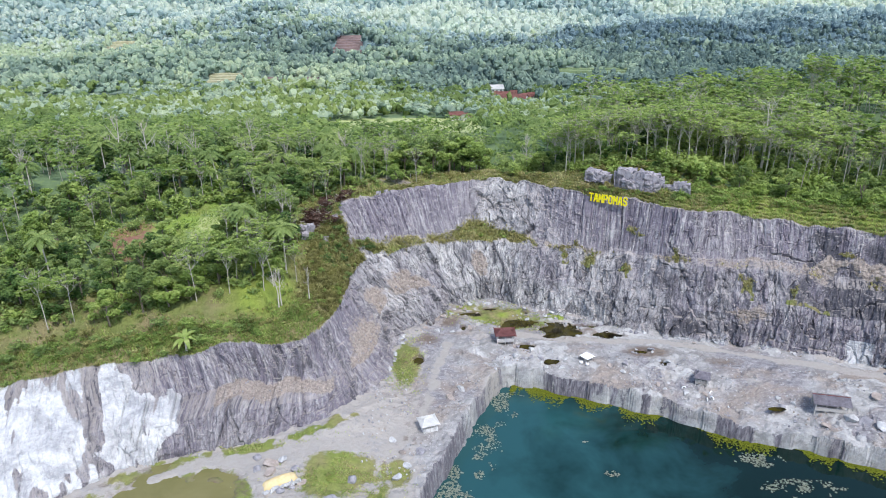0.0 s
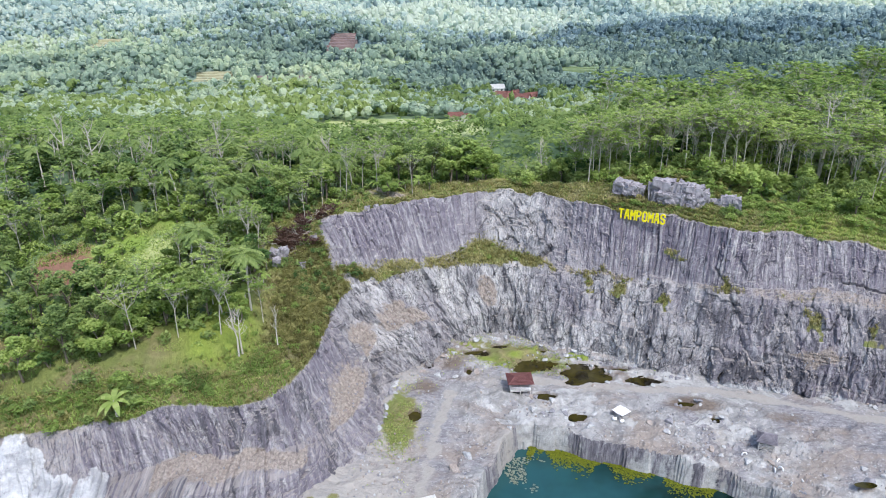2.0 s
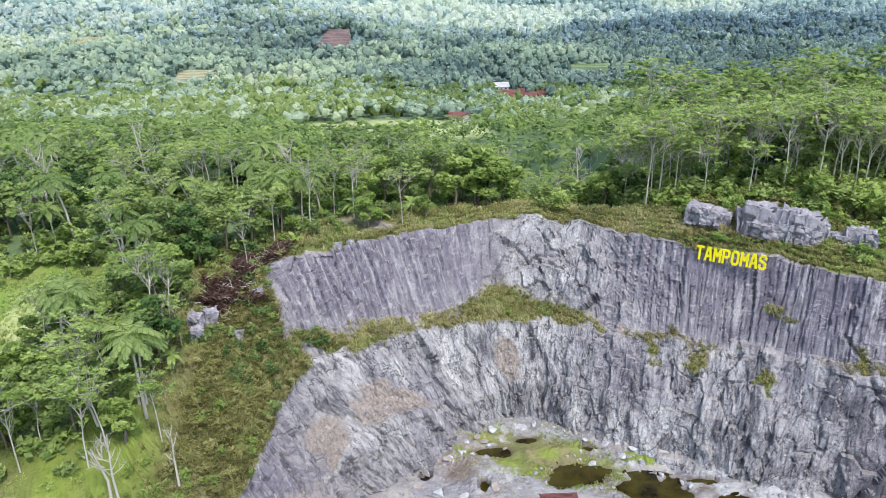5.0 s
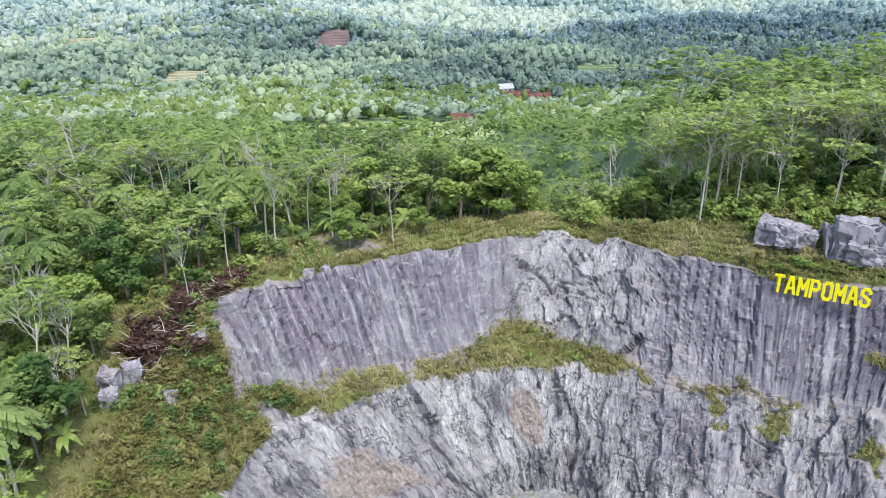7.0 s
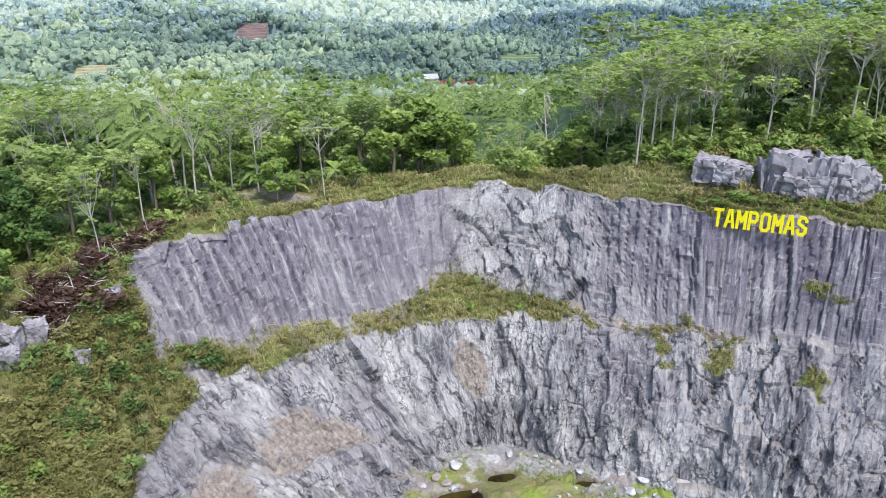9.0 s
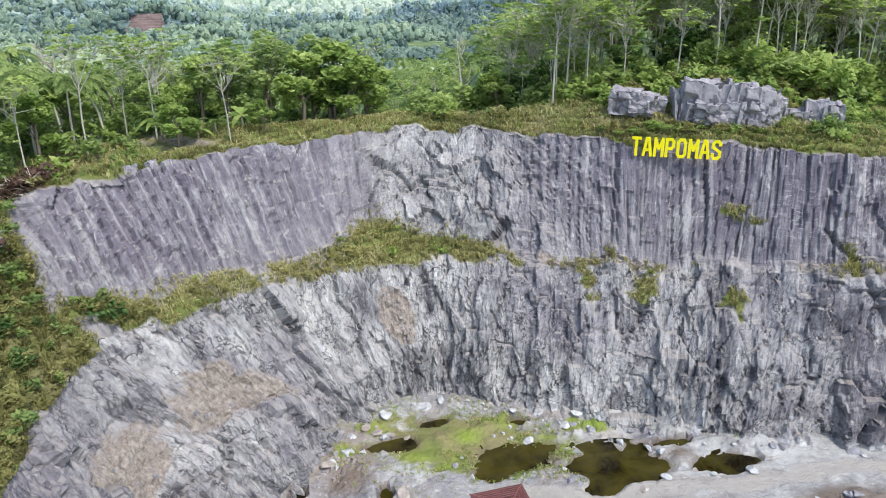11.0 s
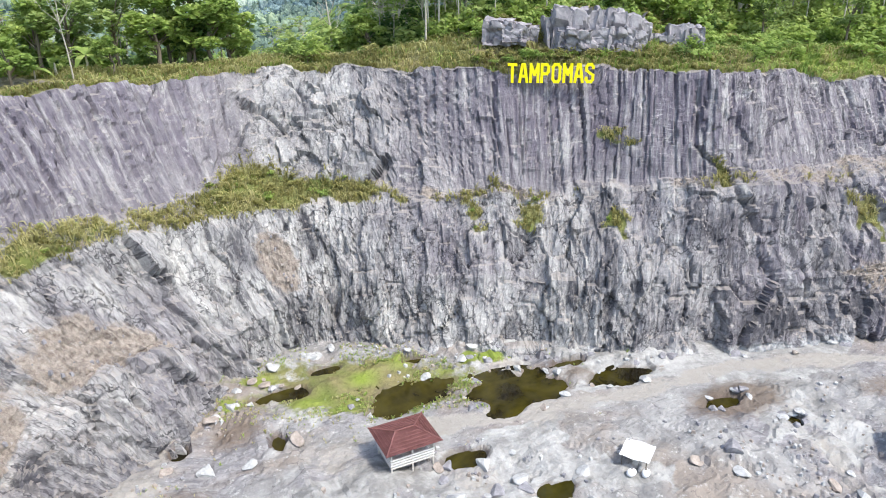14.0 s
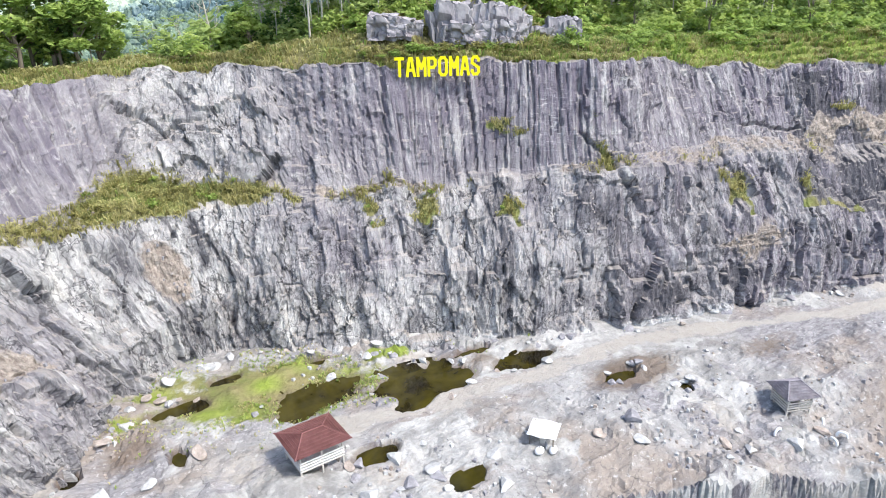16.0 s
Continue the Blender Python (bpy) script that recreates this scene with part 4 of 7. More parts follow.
quarry_floor()
ground_sheet()
water_sheet("water_lake", [(x * 1.0, y) for x, y in [(-12, 52), (-4, 80), (2, 94), (6, 105), (10, 111), (15, 112), (30, 107), (52, 97), (72, 90), (95, 82), (104, 48), (82, 10), (28, 0), (-4, 15)]],
            WATER_Z, LAKE_WATER, "deep blue-green lake water below the quarry bank", "lake")
for k, (px, py, rx, ry) in enumerate(PUDDLES):
    water_sheet("puddle", [(px + rx * 1.7 * math.cos(a), py + ry * 1.7 * math.sin(a)) for a in np.arange(0, 6.28, 0.4)], FLOOR_Z - .007 * k, POND_WATER,
                "shallow dark olive puddle on the quarry floor", "puddle")
water_sheet("water_pond", [(-36 + 12 * math.cos(a), 67.5 + 11 * math.sin(a)) for a in np.arange(0, 6.28, 0.3)], 6.45, GREEN_WATER,
            "still olive-green pond beside the dirt track", "pond")


# ---- plants as arrays ----
RNG = np.random.default_rng(4)


def tube(points, radii, sides=5):
    """A tapered round limb through the points."""
    pts = np.asarray(points, float)
    ring = np.arange(sides) * 2 * np.pi / sides
    V = []
    for k, (p, r) in enumerate(zip(pts, radii)):
        way = pts[min(k + 1, len(pts) - 1)] - pts[max(k - 1, 0)]
        way = way / (np.linalg.norm(way) + 1e-9)
        a = np.cross(way, (0.31, 0.95, 0.1))
        a /= np.linalg.norm(a) + 1e-9
        b = np.cross(way, a)
        V.append(p + r * (np.cos(ring)[:, None] * a + np.sin(ring)[:, None] * b))
    V = np.concatenate(V)
    F = [[k * sides + j, k * sides + (j + 1) % sides, (k + 1) * sides + (j + 1) % sides, (k + 1) * sides + j] for k in range(len(pts) - 1) for j in range(sides)]
    return V, np.array(F)


def join(pieces):
    V, F, n = [], [], 0
    for v, f in pieces:
        V.append(v)
        F.append(np.asarray(f) + n)
        n += len(v)
    return np.concatenate(V), np.concatenate(F)


def leaves(centres, size, rng, flat=0.5, long=1.6, single=False):
    """A small bent leaf spray at each centre: two quads that meet in a fold, or one bent quad."""
    n = len(centres)
    yaw = rng.uniform(0, 2 * np.pi, n)
    tip = rng.normal(0, 1 - flat, n)
    a = np.stack([np.cos(yaw), np.sin(yaw), np.sin(tip) * 0.8], -1)
    a /= np.linalg.norm(a, axis=1)[:, None]
    up = np.stack([rng.normal(0, 0.5, n), rng.normal(0, 0.5, n), np.ones(n)], -1)
    b = np.cross(up, a)
    b /= np.linalg.norm(b, axis=1)[:, None]
    c = np.cross(a, b)
    sz = size * rng.uniform(0.6, 1.35, n)[:, None]
    L, W, D = a * sz * long * 0.5, b * sz * 0.5, c * sz * 0.18
    if single:
        V = np.stack([centres - L, centres - W * 0.9 - D, centres + L * 0.9 - D * 0.6, centres + W - D], 1).reshape(-1, 3)
        return V, np.arange(n)[:, None] * 4 + [[0, 1, 2, 3]]
    V = np.stack([centres - L, centres - W * 0.9 - D, centres + L * 0.9 - D * 0.6, centres + W - D, centres + D * 0.3], 1).reshape(-1, 3)
    i = np.arange(n)[:, None] * 5
    F = np.concatenate([i + [[0, 1, 4, 3]], i + [[1, 2, 3, 4]]])
    return V, F


def facing_leaves(pts, centre, size, rng):
    """Leaf sprays that face outwards from a crown's middle."""
    n = len(pts)
    c = pts - centre
    c /= np.linalg.norm(c, axis=1)[:, None] + 1e-6
    c = c + rng.normal(0, .28, (n, 3)) + [0, 0, .25]
    c /= np.linalg.norm(c, axis=1)[:, None]
    a = np.cross(c, rng.normal(size=(n, 3)))
    a /= np.linalg.norm(a, axis=1)[:, None]
    b = np.cross(c, a)
    sz = size * rng.uniform(.6, 1.3, n)[:, None]
    L, W, D = a * sz * .65, b * sz * .5, c * sz * .15
    V = np.stack([pts - L, pts - W * .9 - D, pts + L * .9 - D * .6, pts + W - D], 1).reshape(-1, 3)
    return V, np.arange(n)[:, None] * 4 + [[0, 1, 2, 3]]


def crown_points(blobs, count, rng, shell=0.55, vary=0.14):
    """Leaf places in a set of flattened clumps (x, y, z, radius, height), thicker towards their skins."""
    w = np.array([b[3] ** 2 for b in blobs])
    pick = rng.choice(len(blobs), count, p=w / w.sum())
    B = np.array(blobs)[pick]
    d = rng.normal(size=(count, 3))
    d /= np.linalg.norm(d, axis=1)[:, None]
    d[:, 2] = np.abs(d[:, 2]) * np.where(rng.random(count) < 0.8, 1, -0.6)
    r = shell + (1 - shell) * rng.random(count) ** 0.6
    # top light and lower shade of each clump are put into the tint
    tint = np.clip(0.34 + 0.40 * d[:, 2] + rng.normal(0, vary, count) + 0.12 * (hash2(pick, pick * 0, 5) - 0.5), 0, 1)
    return B[:, :3] + d * r[:, None] * np.stack([B[:, 3], B[:, 3], B[:, 4]], -1), tint


def albizia(seed, tall=13.0, sparse=1.0, lite=False):
    """Slim pale trunk that forks high up, with thin flat layers of fine leaves."""
    rng = np.random.default_rng(seed)
    lean = rng.normal(0, 0.05, 2)
    fork = tall * rng.uniform(0.58, 0.72)
    base = np.array([[0, 0, -0.6], [lean[0] * 2, lean[1] * 2, fork * 0.5], [lean[0] * fork, lean[1] * fork, fork]])
    limbs, blobs = [tube(base, [0.12, 0.09, 0.065])], []
    for k in range(int(rng.integers(6, 9))):
        ang, reach = rng.uniform(0, 6.28), rng.uniform(0.7, 2.9)
        start = base[1] + (base[2] - base[1]) * rng.uniform(0.55, 1.0)
        end = np.array([base[2][0] + reach * np.cos(ang), base[2][1] + reach * np.sin(ang), tall * rng.uniform(0.80, 1.0)])
        midp = start + (end - start) * 0.5 + np.array([0.25 * np.cos(ang), 0.25 * np.sin(ang), -0.3])
        limbs.append(tube([start, midp, end], [0.05, 0.032, 0.015], 4))
        for j in range(5):
            e = end + np.array([rng.normal(0, 1.1), rng.normal(0, 1.1), rng.uniform(-1.1, 0.5)])
            limbs.append(tube([midp + (end - midp) * rng.uniform(0.2, 0.8), e], [0.04, 0.015], 3))
            blobs.append((*e, rng.uniform(0.5, 1.05), rng.uniform(0.18, 0.34)))
        if rng.random() < 0.25:
            q = base[0] + (base[2] - base[0]) * rng.uniform(0.5, 0.9)
            e = q + np.array([np.cos(ang + 2), np.sin(ang + 2), 0.6]) * rng.uniform(0.8, 1.8)
            limbs.append(tube([q, e], [0.04, 0.015], 3))
            blobs.append((*e, rng.uniform(0.5, 0.9), 0.3))
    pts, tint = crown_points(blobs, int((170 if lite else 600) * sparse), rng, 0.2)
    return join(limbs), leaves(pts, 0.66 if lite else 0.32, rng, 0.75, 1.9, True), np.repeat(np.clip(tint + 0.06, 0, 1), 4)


def broadleaf(seed, tall=9.0, wide=3.0, lite=False):
    """A full round-headed tree of several clumps."""
    rng = np.random.default_rng(seed)
    limbs, blobs = [tube([[0, 0, -0.6], [rng.normal(0, .15), rng.normal(0, .15), tall * 0.3], [rng.normal(0, .3), rng.normal(0, .3), tall * 0.62]], [0.22, 0.17, 0.10])], []
    for k in range(int(rng.integers(8, 12))):
        ang, h = rng.uniform(0, 6.28), rng.uniform(0.34, 0.92)
        reach = wide * (0.35 + 0.65 * np.sin(np.pi * min(1, (h - 0.15) / 0.9))) * rng.uniform(0.4, 0.85)
        e = np.array([reach * np.cos(ang), reach * np.sin(ang), tall * h])
        limbs.append(tube([[0, 0, tall * h * 0.62], e * [0.5, 0.5, 0.9], e], [0.07, 0.05, 0.02], 4))
        blobs.append((*e, wide * rng.uniform(0.30, 0.48), wide * rng.uniform(0.26, 0.40)))
    blobs.append((0, 0, tall * 0.9, wide * 0.4, wide * 0.36))
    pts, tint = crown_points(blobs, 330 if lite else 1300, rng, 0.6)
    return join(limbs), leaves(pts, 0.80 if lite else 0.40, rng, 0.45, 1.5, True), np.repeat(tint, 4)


def palm(seed, tall=9.0):
    """Coconut palm: ringed slim trunk and a head of arching fronds with hanging leaflets."""
    rng = np.random.default_rng(seed)
    lean = rng.normal(0, 0.9, 2)
    trunk = tube([[0, 0, -0.6], [lean[0] * 0.3, lean[1] * 0.3, tall * 0.5], [lean[0], lean[1], tall]], [0.20, 0.15, 0.13])
    V, F, T, n = [], [], [], 0
    for k in range(17):
        ang, rise = k * 2.4 + rng.normal(0, 0.2), rng.uniform(-0.2, 1.1)
        length = rng.uniform(2.6, 3.5)
        t = np.linspace(0, 1, 7)
        rib = np.stack([lean[0] + np.cos(ang) * length * t, lean[1] + np.sin(ang) * length * t, tall + length * (rise * t - (0.55 + 0.45 * rise) * t * t)], -1)
        side = np.array([-np.sin(ang), np.cos(ang), 0])
        w = 0.55 * np.sin(np.pi * np.clip(t * 0.92 + 0.08, 0, 1)) + 0.05
        for j in range(6):
            for sgn in (-1, 1):
                for half in (0.05, 0.52):
                    a0, a1 = rib[j] + (rib[j + 1] - rib[j]) * half, rib[j] + (rib[j + 1] - rib[j]) * (half + 0.36)
                    drop = np.array([0, 0, -0.42 * w[j]])
                    fwd = (rib[j + 1] - rib[j]) * 0.5
                    V += [a0, a1, a1 + sgn * side * w[j + 1] + drop + fwd, a0 + sgn * side * w[j] + drop + fwd]
                    F.append([n, n + 1, n + 2, n + 3])
                    T += [np.clip(0.35 + 0.3 * rise + rng.normal(0, 0.1), 0, 1)] * 4
                    n += 4
    return trunk, (np.array(V), np.array(F)), np.array(T)


def dead_tree(seed, tall=9.0):
    rng = np.random.default_rng(seed)
    limbs = [tube([[0, 0, -0.6], [0.1, 0.05, tall * 0.4], [rng.normal(0, .4), rng.normal(0, .4), tall]], [0.20, 0.13, 0.03])]
    for k in range(10):
        h, ang = rng.uniform(0.4, 0.9), rng.uniform(0, 6.28)
        s0 = np.array([0.1, 0.05, tall * h])
        reach = (1.1 - h) * rng.uniform(2.0, 4.0)
        e = s0 + [reach * np.cos(ang), reach * np.sin(ang), rng.uniform(0.8, 2.2)]
        limbs.append(tube([s0, (s0 + e) / 2 + [0, 0, -0.2], e], [0.07, 0.045, 0.015], 4))
        for j in range(3):
            q = s0 + (e - s0) * rng.uniform(0.4, 0.9)
            limbs.append(tube([q, q + [rng.normal(0, .6), rng.normal(0, .6), rng.uniform(0.4, 1.2)]], [0.03, 0.008], 3))
    return join(limbs)


def shrub(seed, wide=1.2, high=1.0, count=170, size=0.3):
    rng = np.random.default_rng(seed)
    blobs = [(rng.normal(0, wide * .35), rng.normal(0, wide * .35), high * rng.uniform(.3, .7), wide * rng.uniform(.4, .6), high * rng.uniform(.35, .6)) for k in range(5)]
    limbs = [tube([[0, 0, -0.3], [b[0] * .5, b[1] * .5, b[2] * .6], [b[0], b[1], b[2]]], [0.05, 0.035, 0.015], 3) for b in blobs[:3]]
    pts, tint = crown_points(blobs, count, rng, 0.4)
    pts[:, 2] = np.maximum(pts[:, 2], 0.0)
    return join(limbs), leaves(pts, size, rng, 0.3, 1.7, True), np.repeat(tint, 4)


def plant(name, made, bark, leaf, label, category, group):
    """A plant as one thing with its trunk and crown."""
    (tv, tf), (lv, lf), tint = made
    root = tagged(new(name), label, category, group)
    a = new("trunk", mesh_from("trunk", tv, tf, [bark], True))
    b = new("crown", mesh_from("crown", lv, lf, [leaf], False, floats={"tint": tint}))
    a.parent = b.parent = root
    return root


def turned(x, y, z, yaw, s):
    return Matrix.Translation((x, y, z)) @ pose(0, 0, 0, 0, 0, yaw) @ Matrix.Diagonal((s, s, s, 1))


def place(root, m):
    ob = copy_thing(root, m)
    ob.matrix_basis = m
    return ob


RIM_XY = RIM_LINE[:, :2]


def rim_gap(x, y):
    """Distance outward from the rim (negative inside the quarry)."""
    d = seg_distance(x, y, RIM_XY[::10])
    return np.where(inside(x, y, [tuple(p) for p in RIM_XY[::10]] + SOUTH), -d, d)


def scatter(x0, x1, y0, y1, gap, rng):
    """Places on a shaken lattice."""
    X, Y = np.meshgrid(np.arange(x0, x1, gap), np.arange(y0, y1, gap))
    return X.ravel() + rng.uniform(-.48, .48, X.size) * gap, Y.ravel() + rng.uniform(-.48, .48, X.size) * gap


CLEAR = [(-33, 98.5, 10.5, 7), (-45, 125, 8, 10), (-59, 121, 7, 6.5), (-2, 150, 11, 6), (44, 137, 13, 4.5)]


def in_clearing(x, y):
    c = np.zeros(np.shape(x), bool)
    for px, py, rx, ry in CLEAR:
        c |= np.hypot((x - px) / rx, (y - py) / ry) < 1
    return c


KINDS = {
    "albizia": [(albizia(s, t, sp), BARK_PALE, LEAF_BRIGHT) for s, t, sp in ((1, 13, 1), (2, 12, 1), (3, 14, .9), (4, 11, 1.1), (5, 12.5, .5))],
    "broadleaf": [(broadleaf(s, t, w), BARK_DARK, m) for s, t, w, m in ((11, 8, 2.8, LEAF_DARK), (12, 9.5, 3.2, LEAF_MID), (13, 7, 2.6, LEAF_BRIGHT), (14, 10, 2.9, LEAF_MID), (15, 6, 2.4, LEAF_BRIGHT))],
    "palm": [(palm(s, t), BARK_PALE, LEAF_MID) for s, t in ((21, 9), (22, 7), (23, 10))],
}
LITE = {
    "albizia": [(albizia(s, t, sp, True), BARK_PALE, LEAF_BRIGHT) for s, t, sp in ((1, 13, 1), (2, 12, 1), (3, 14, .9), (4, 11, 1.1), (5, 12.5, .5))],
    "broadleaf": [(broadleaf(s, t, w, True), BARK_DARK, m) for s, t, w, m in ((11, 8, 2.8, LEAF_DARK), (12, 9.5, 3.2, LEAF_MID), (13, 7, 2.6, LEAF_BRIGHT), (14, 10, 2.9, LEAF_MID), (15, 6, 2.4, LEAF_BRIGHT))],
    "palm": KINDS["palm"],
}
WORDS = {"albizia": ("slender pale-trunked tree with flat feathery bright green crown", "tree", "feathery trees on the ridge"),
         "broadleaf": ("leafy round-headed green tree above the quarry rim", "tree", "leafy trees round the quarry"),
         "palm": ("coconut palm with arching green fronds among the trees", "palm", "coconut palms in the woods")}
TEMPLATES = {}
for kind, made in KINDS.items():
    TEMPLATES[kind] = [plant({"albizia": "feathery_tree", "broadleaf": "leafy_tree", "palm": "coconut_palm"}[kind], *m, *WORDS[kind]) for m in made]


def kind_at(x, y, r):
    """Which tree grows where: feathery ones on the east ridge, leafy ones in the middle, a mix with palms in the west."""
    if x > 38 or (x > 14 and y > 165):
        return "albizia" if r < 0.82 else "broadleaf"
    if x > -16:
        return "broadleaf" if r < 0.72 else "albizia"
    return "broadleaf" if r < 0.62 else "albizia" if r < 0.82 else "palm"


def woods():
    rng = np.random.default_rng(8)
    X, Y = scatter(-125, 150, 78, 215, 4.3, rng)
    gap = rim_gap(X, Y)
    need = np.where(X > 50, 14.0, np.where(X > 45, 11.0, np.where(X > 12, 7.5, np.where(X > -22, 4.5, 2.5))))
    ok = (gap > need) & ~in_clearing(X, Y) & ((X > -40 - (Y - 95) * 0.9) | (rng.random(len(X)) < 0.8))
    X, Y, gap = X[ok], Y[ok], gap[ok]
    order = np.argsort(gap + 0.25 * np.maximum(0, np.abs(X) - 60))
    used, rest = set(), []
    for k, i in enumerate(order):
        x, y = X[i], Y[i]
        r, yaw, size, pick = rng.random(), rng.uniform(0, 360), rng.uniform(0.72, 1.15), rng.integers(0, 99)
        kind = kind_at(x, y, r)
        size *= 1.02 if x > 40 else 0.84
        # trees shortened along the camera's sight line through the hollow to the valley
        if y > 156 and 9 < -.7 + (x + .7) * 71 / (y - 78.7) < 20:
            size *= .55
        v = pick % len(TEMPLATES[kind])
        m = turned(x, y, float(land(x, y)) - 0.1, yaw, size)
        if k < 330:
            if (kind, v) not in used:
                used.add((kind, v))
                TEMPLATES[kind][v].matrix_basis = m
            else:
                place(TEMPLATES[kind][v], m)
        elif y < 150 or rng.random() < 0.6:
            rest.append((kind, v, m))
    merged("woodland_behind", rest, "dense mixed woodland of feathery and leafy trees behind the rim")


def merged(name, rest, label):
    """Many plants as one mesh."""
    V, F, S, T, n = [], [], [], [], 0
    mats = [BARK_PALE, BARK_DARK, LEAF_BRIGHT, LEAF_MID, LEAF_DARK, LEAF_HAZY_VALLEY]
    for kind, v, m in rest:
        (tv, tf), (lv, lf), tint = LITE[kind][v][0]
        M = np.array(m)
        shift = RNG.normal(0, 0.17)
        for vv, ff, mat, tt in ((tv, tf, KINDS[kind][v][1], np.zeros(len(tv))), (lv, lf, KINDS[kind][v][2], tint + shift)):
            V.append(vv @ M[:3, :3].T + M[:3, 3])
            F.append(ff + n)
            S.append(np.full(len(ff), mats.index(mat)))
            T.append(np.clip(tt, 0, 1))
            n += len(vv)
    if V:
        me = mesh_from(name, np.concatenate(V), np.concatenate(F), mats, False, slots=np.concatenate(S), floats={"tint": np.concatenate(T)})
        tagged(new(name, me), label, "woodland", kind="stuff")


def palm_head(rng):
    """A light palm for the distance: arching fronds only."""
    V, F, n = [], [], 0
    for k in range(11):
        ang, rise, length = k * 2.4 + rng.normal(0, .2), rng.uniform(-.2, 1.0), rng.uniform(2.8, 3.6)
        side = np.array([-math.sin(ang), math.cos(ang), 0])
        t = np.linspace(0, 1, 5)
        rib = np.stack([np.cos(ang) * length * t, np.sin(ang) * length * t, length * (rise * t - (.55 + .45 * rise) * t * t)], -1)
        for j in range(4):
            w0, w1 = (.6 * math.sin(math.pi * (.1 + .9 * q)) + .05 for q in (t[j], t[j + 1]))
            for sg in (-1, 1):
                V += [rib[j], rib[j + 1], rib[j + 1] + sg * side * w1 + [0, 0, -.4 * w1], rib[j] + sg * side * w0 + [0, 0, -.4 * w0]]
                F.append([n, n + 1, n + 2, n + 3])
                n += 4
    return np.array(V), np.array(F)


def crown_heads(centre, r, high, rng, lumps=3):
    """A distant tree head: a few jagged, leaning domes of leaf that overlap. Verts, faces, and how far up each vertex is."""
    V, F, T, n = [], [], [], 0
    ring = np.arange(5) * 2 * np.pi / 5
    for k in range(lumps):
        c = centre + np.array([rng.normal(0, r * .45), rng.normal(0, r * .45), rng.uniform(-.25, .35) * high])
        rr, hh = r * rng.uniform(.45, .85), high * rng.uniform(.55, 1.0)
        pts, lev = [], []
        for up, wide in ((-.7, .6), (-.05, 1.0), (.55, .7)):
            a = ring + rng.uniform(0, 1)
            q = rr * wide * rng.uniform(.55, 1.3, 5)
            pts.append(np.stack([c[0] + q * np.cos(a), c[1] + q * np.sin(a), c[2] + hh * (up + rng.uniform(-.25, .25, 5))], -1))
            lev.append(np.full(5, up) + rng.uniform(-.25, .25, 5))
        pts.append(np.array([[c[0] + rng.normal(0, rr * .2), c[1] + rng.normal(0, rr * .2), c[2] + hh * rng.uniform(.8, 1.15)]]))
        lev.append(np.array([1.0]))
        V.append(np.concatenate(pts))
        T.append(np.concatenate(lev))
        for lo in (0, 5):
            F += [[n + lo + j, n + lo + (j + 1) % 5, n + lo + 5 + (j + 1) % 5, n + lo + 5 + j] for j in range(5)]
        F += [[n + 10 + j, n + 10 + (j + 1) % 5, n + 10 + (j + 2) % 5, n + 15] for j in (0, 2, 3)]
        n += 16
    return np.concatenate(V), np.array(F), np.concatenate(T)


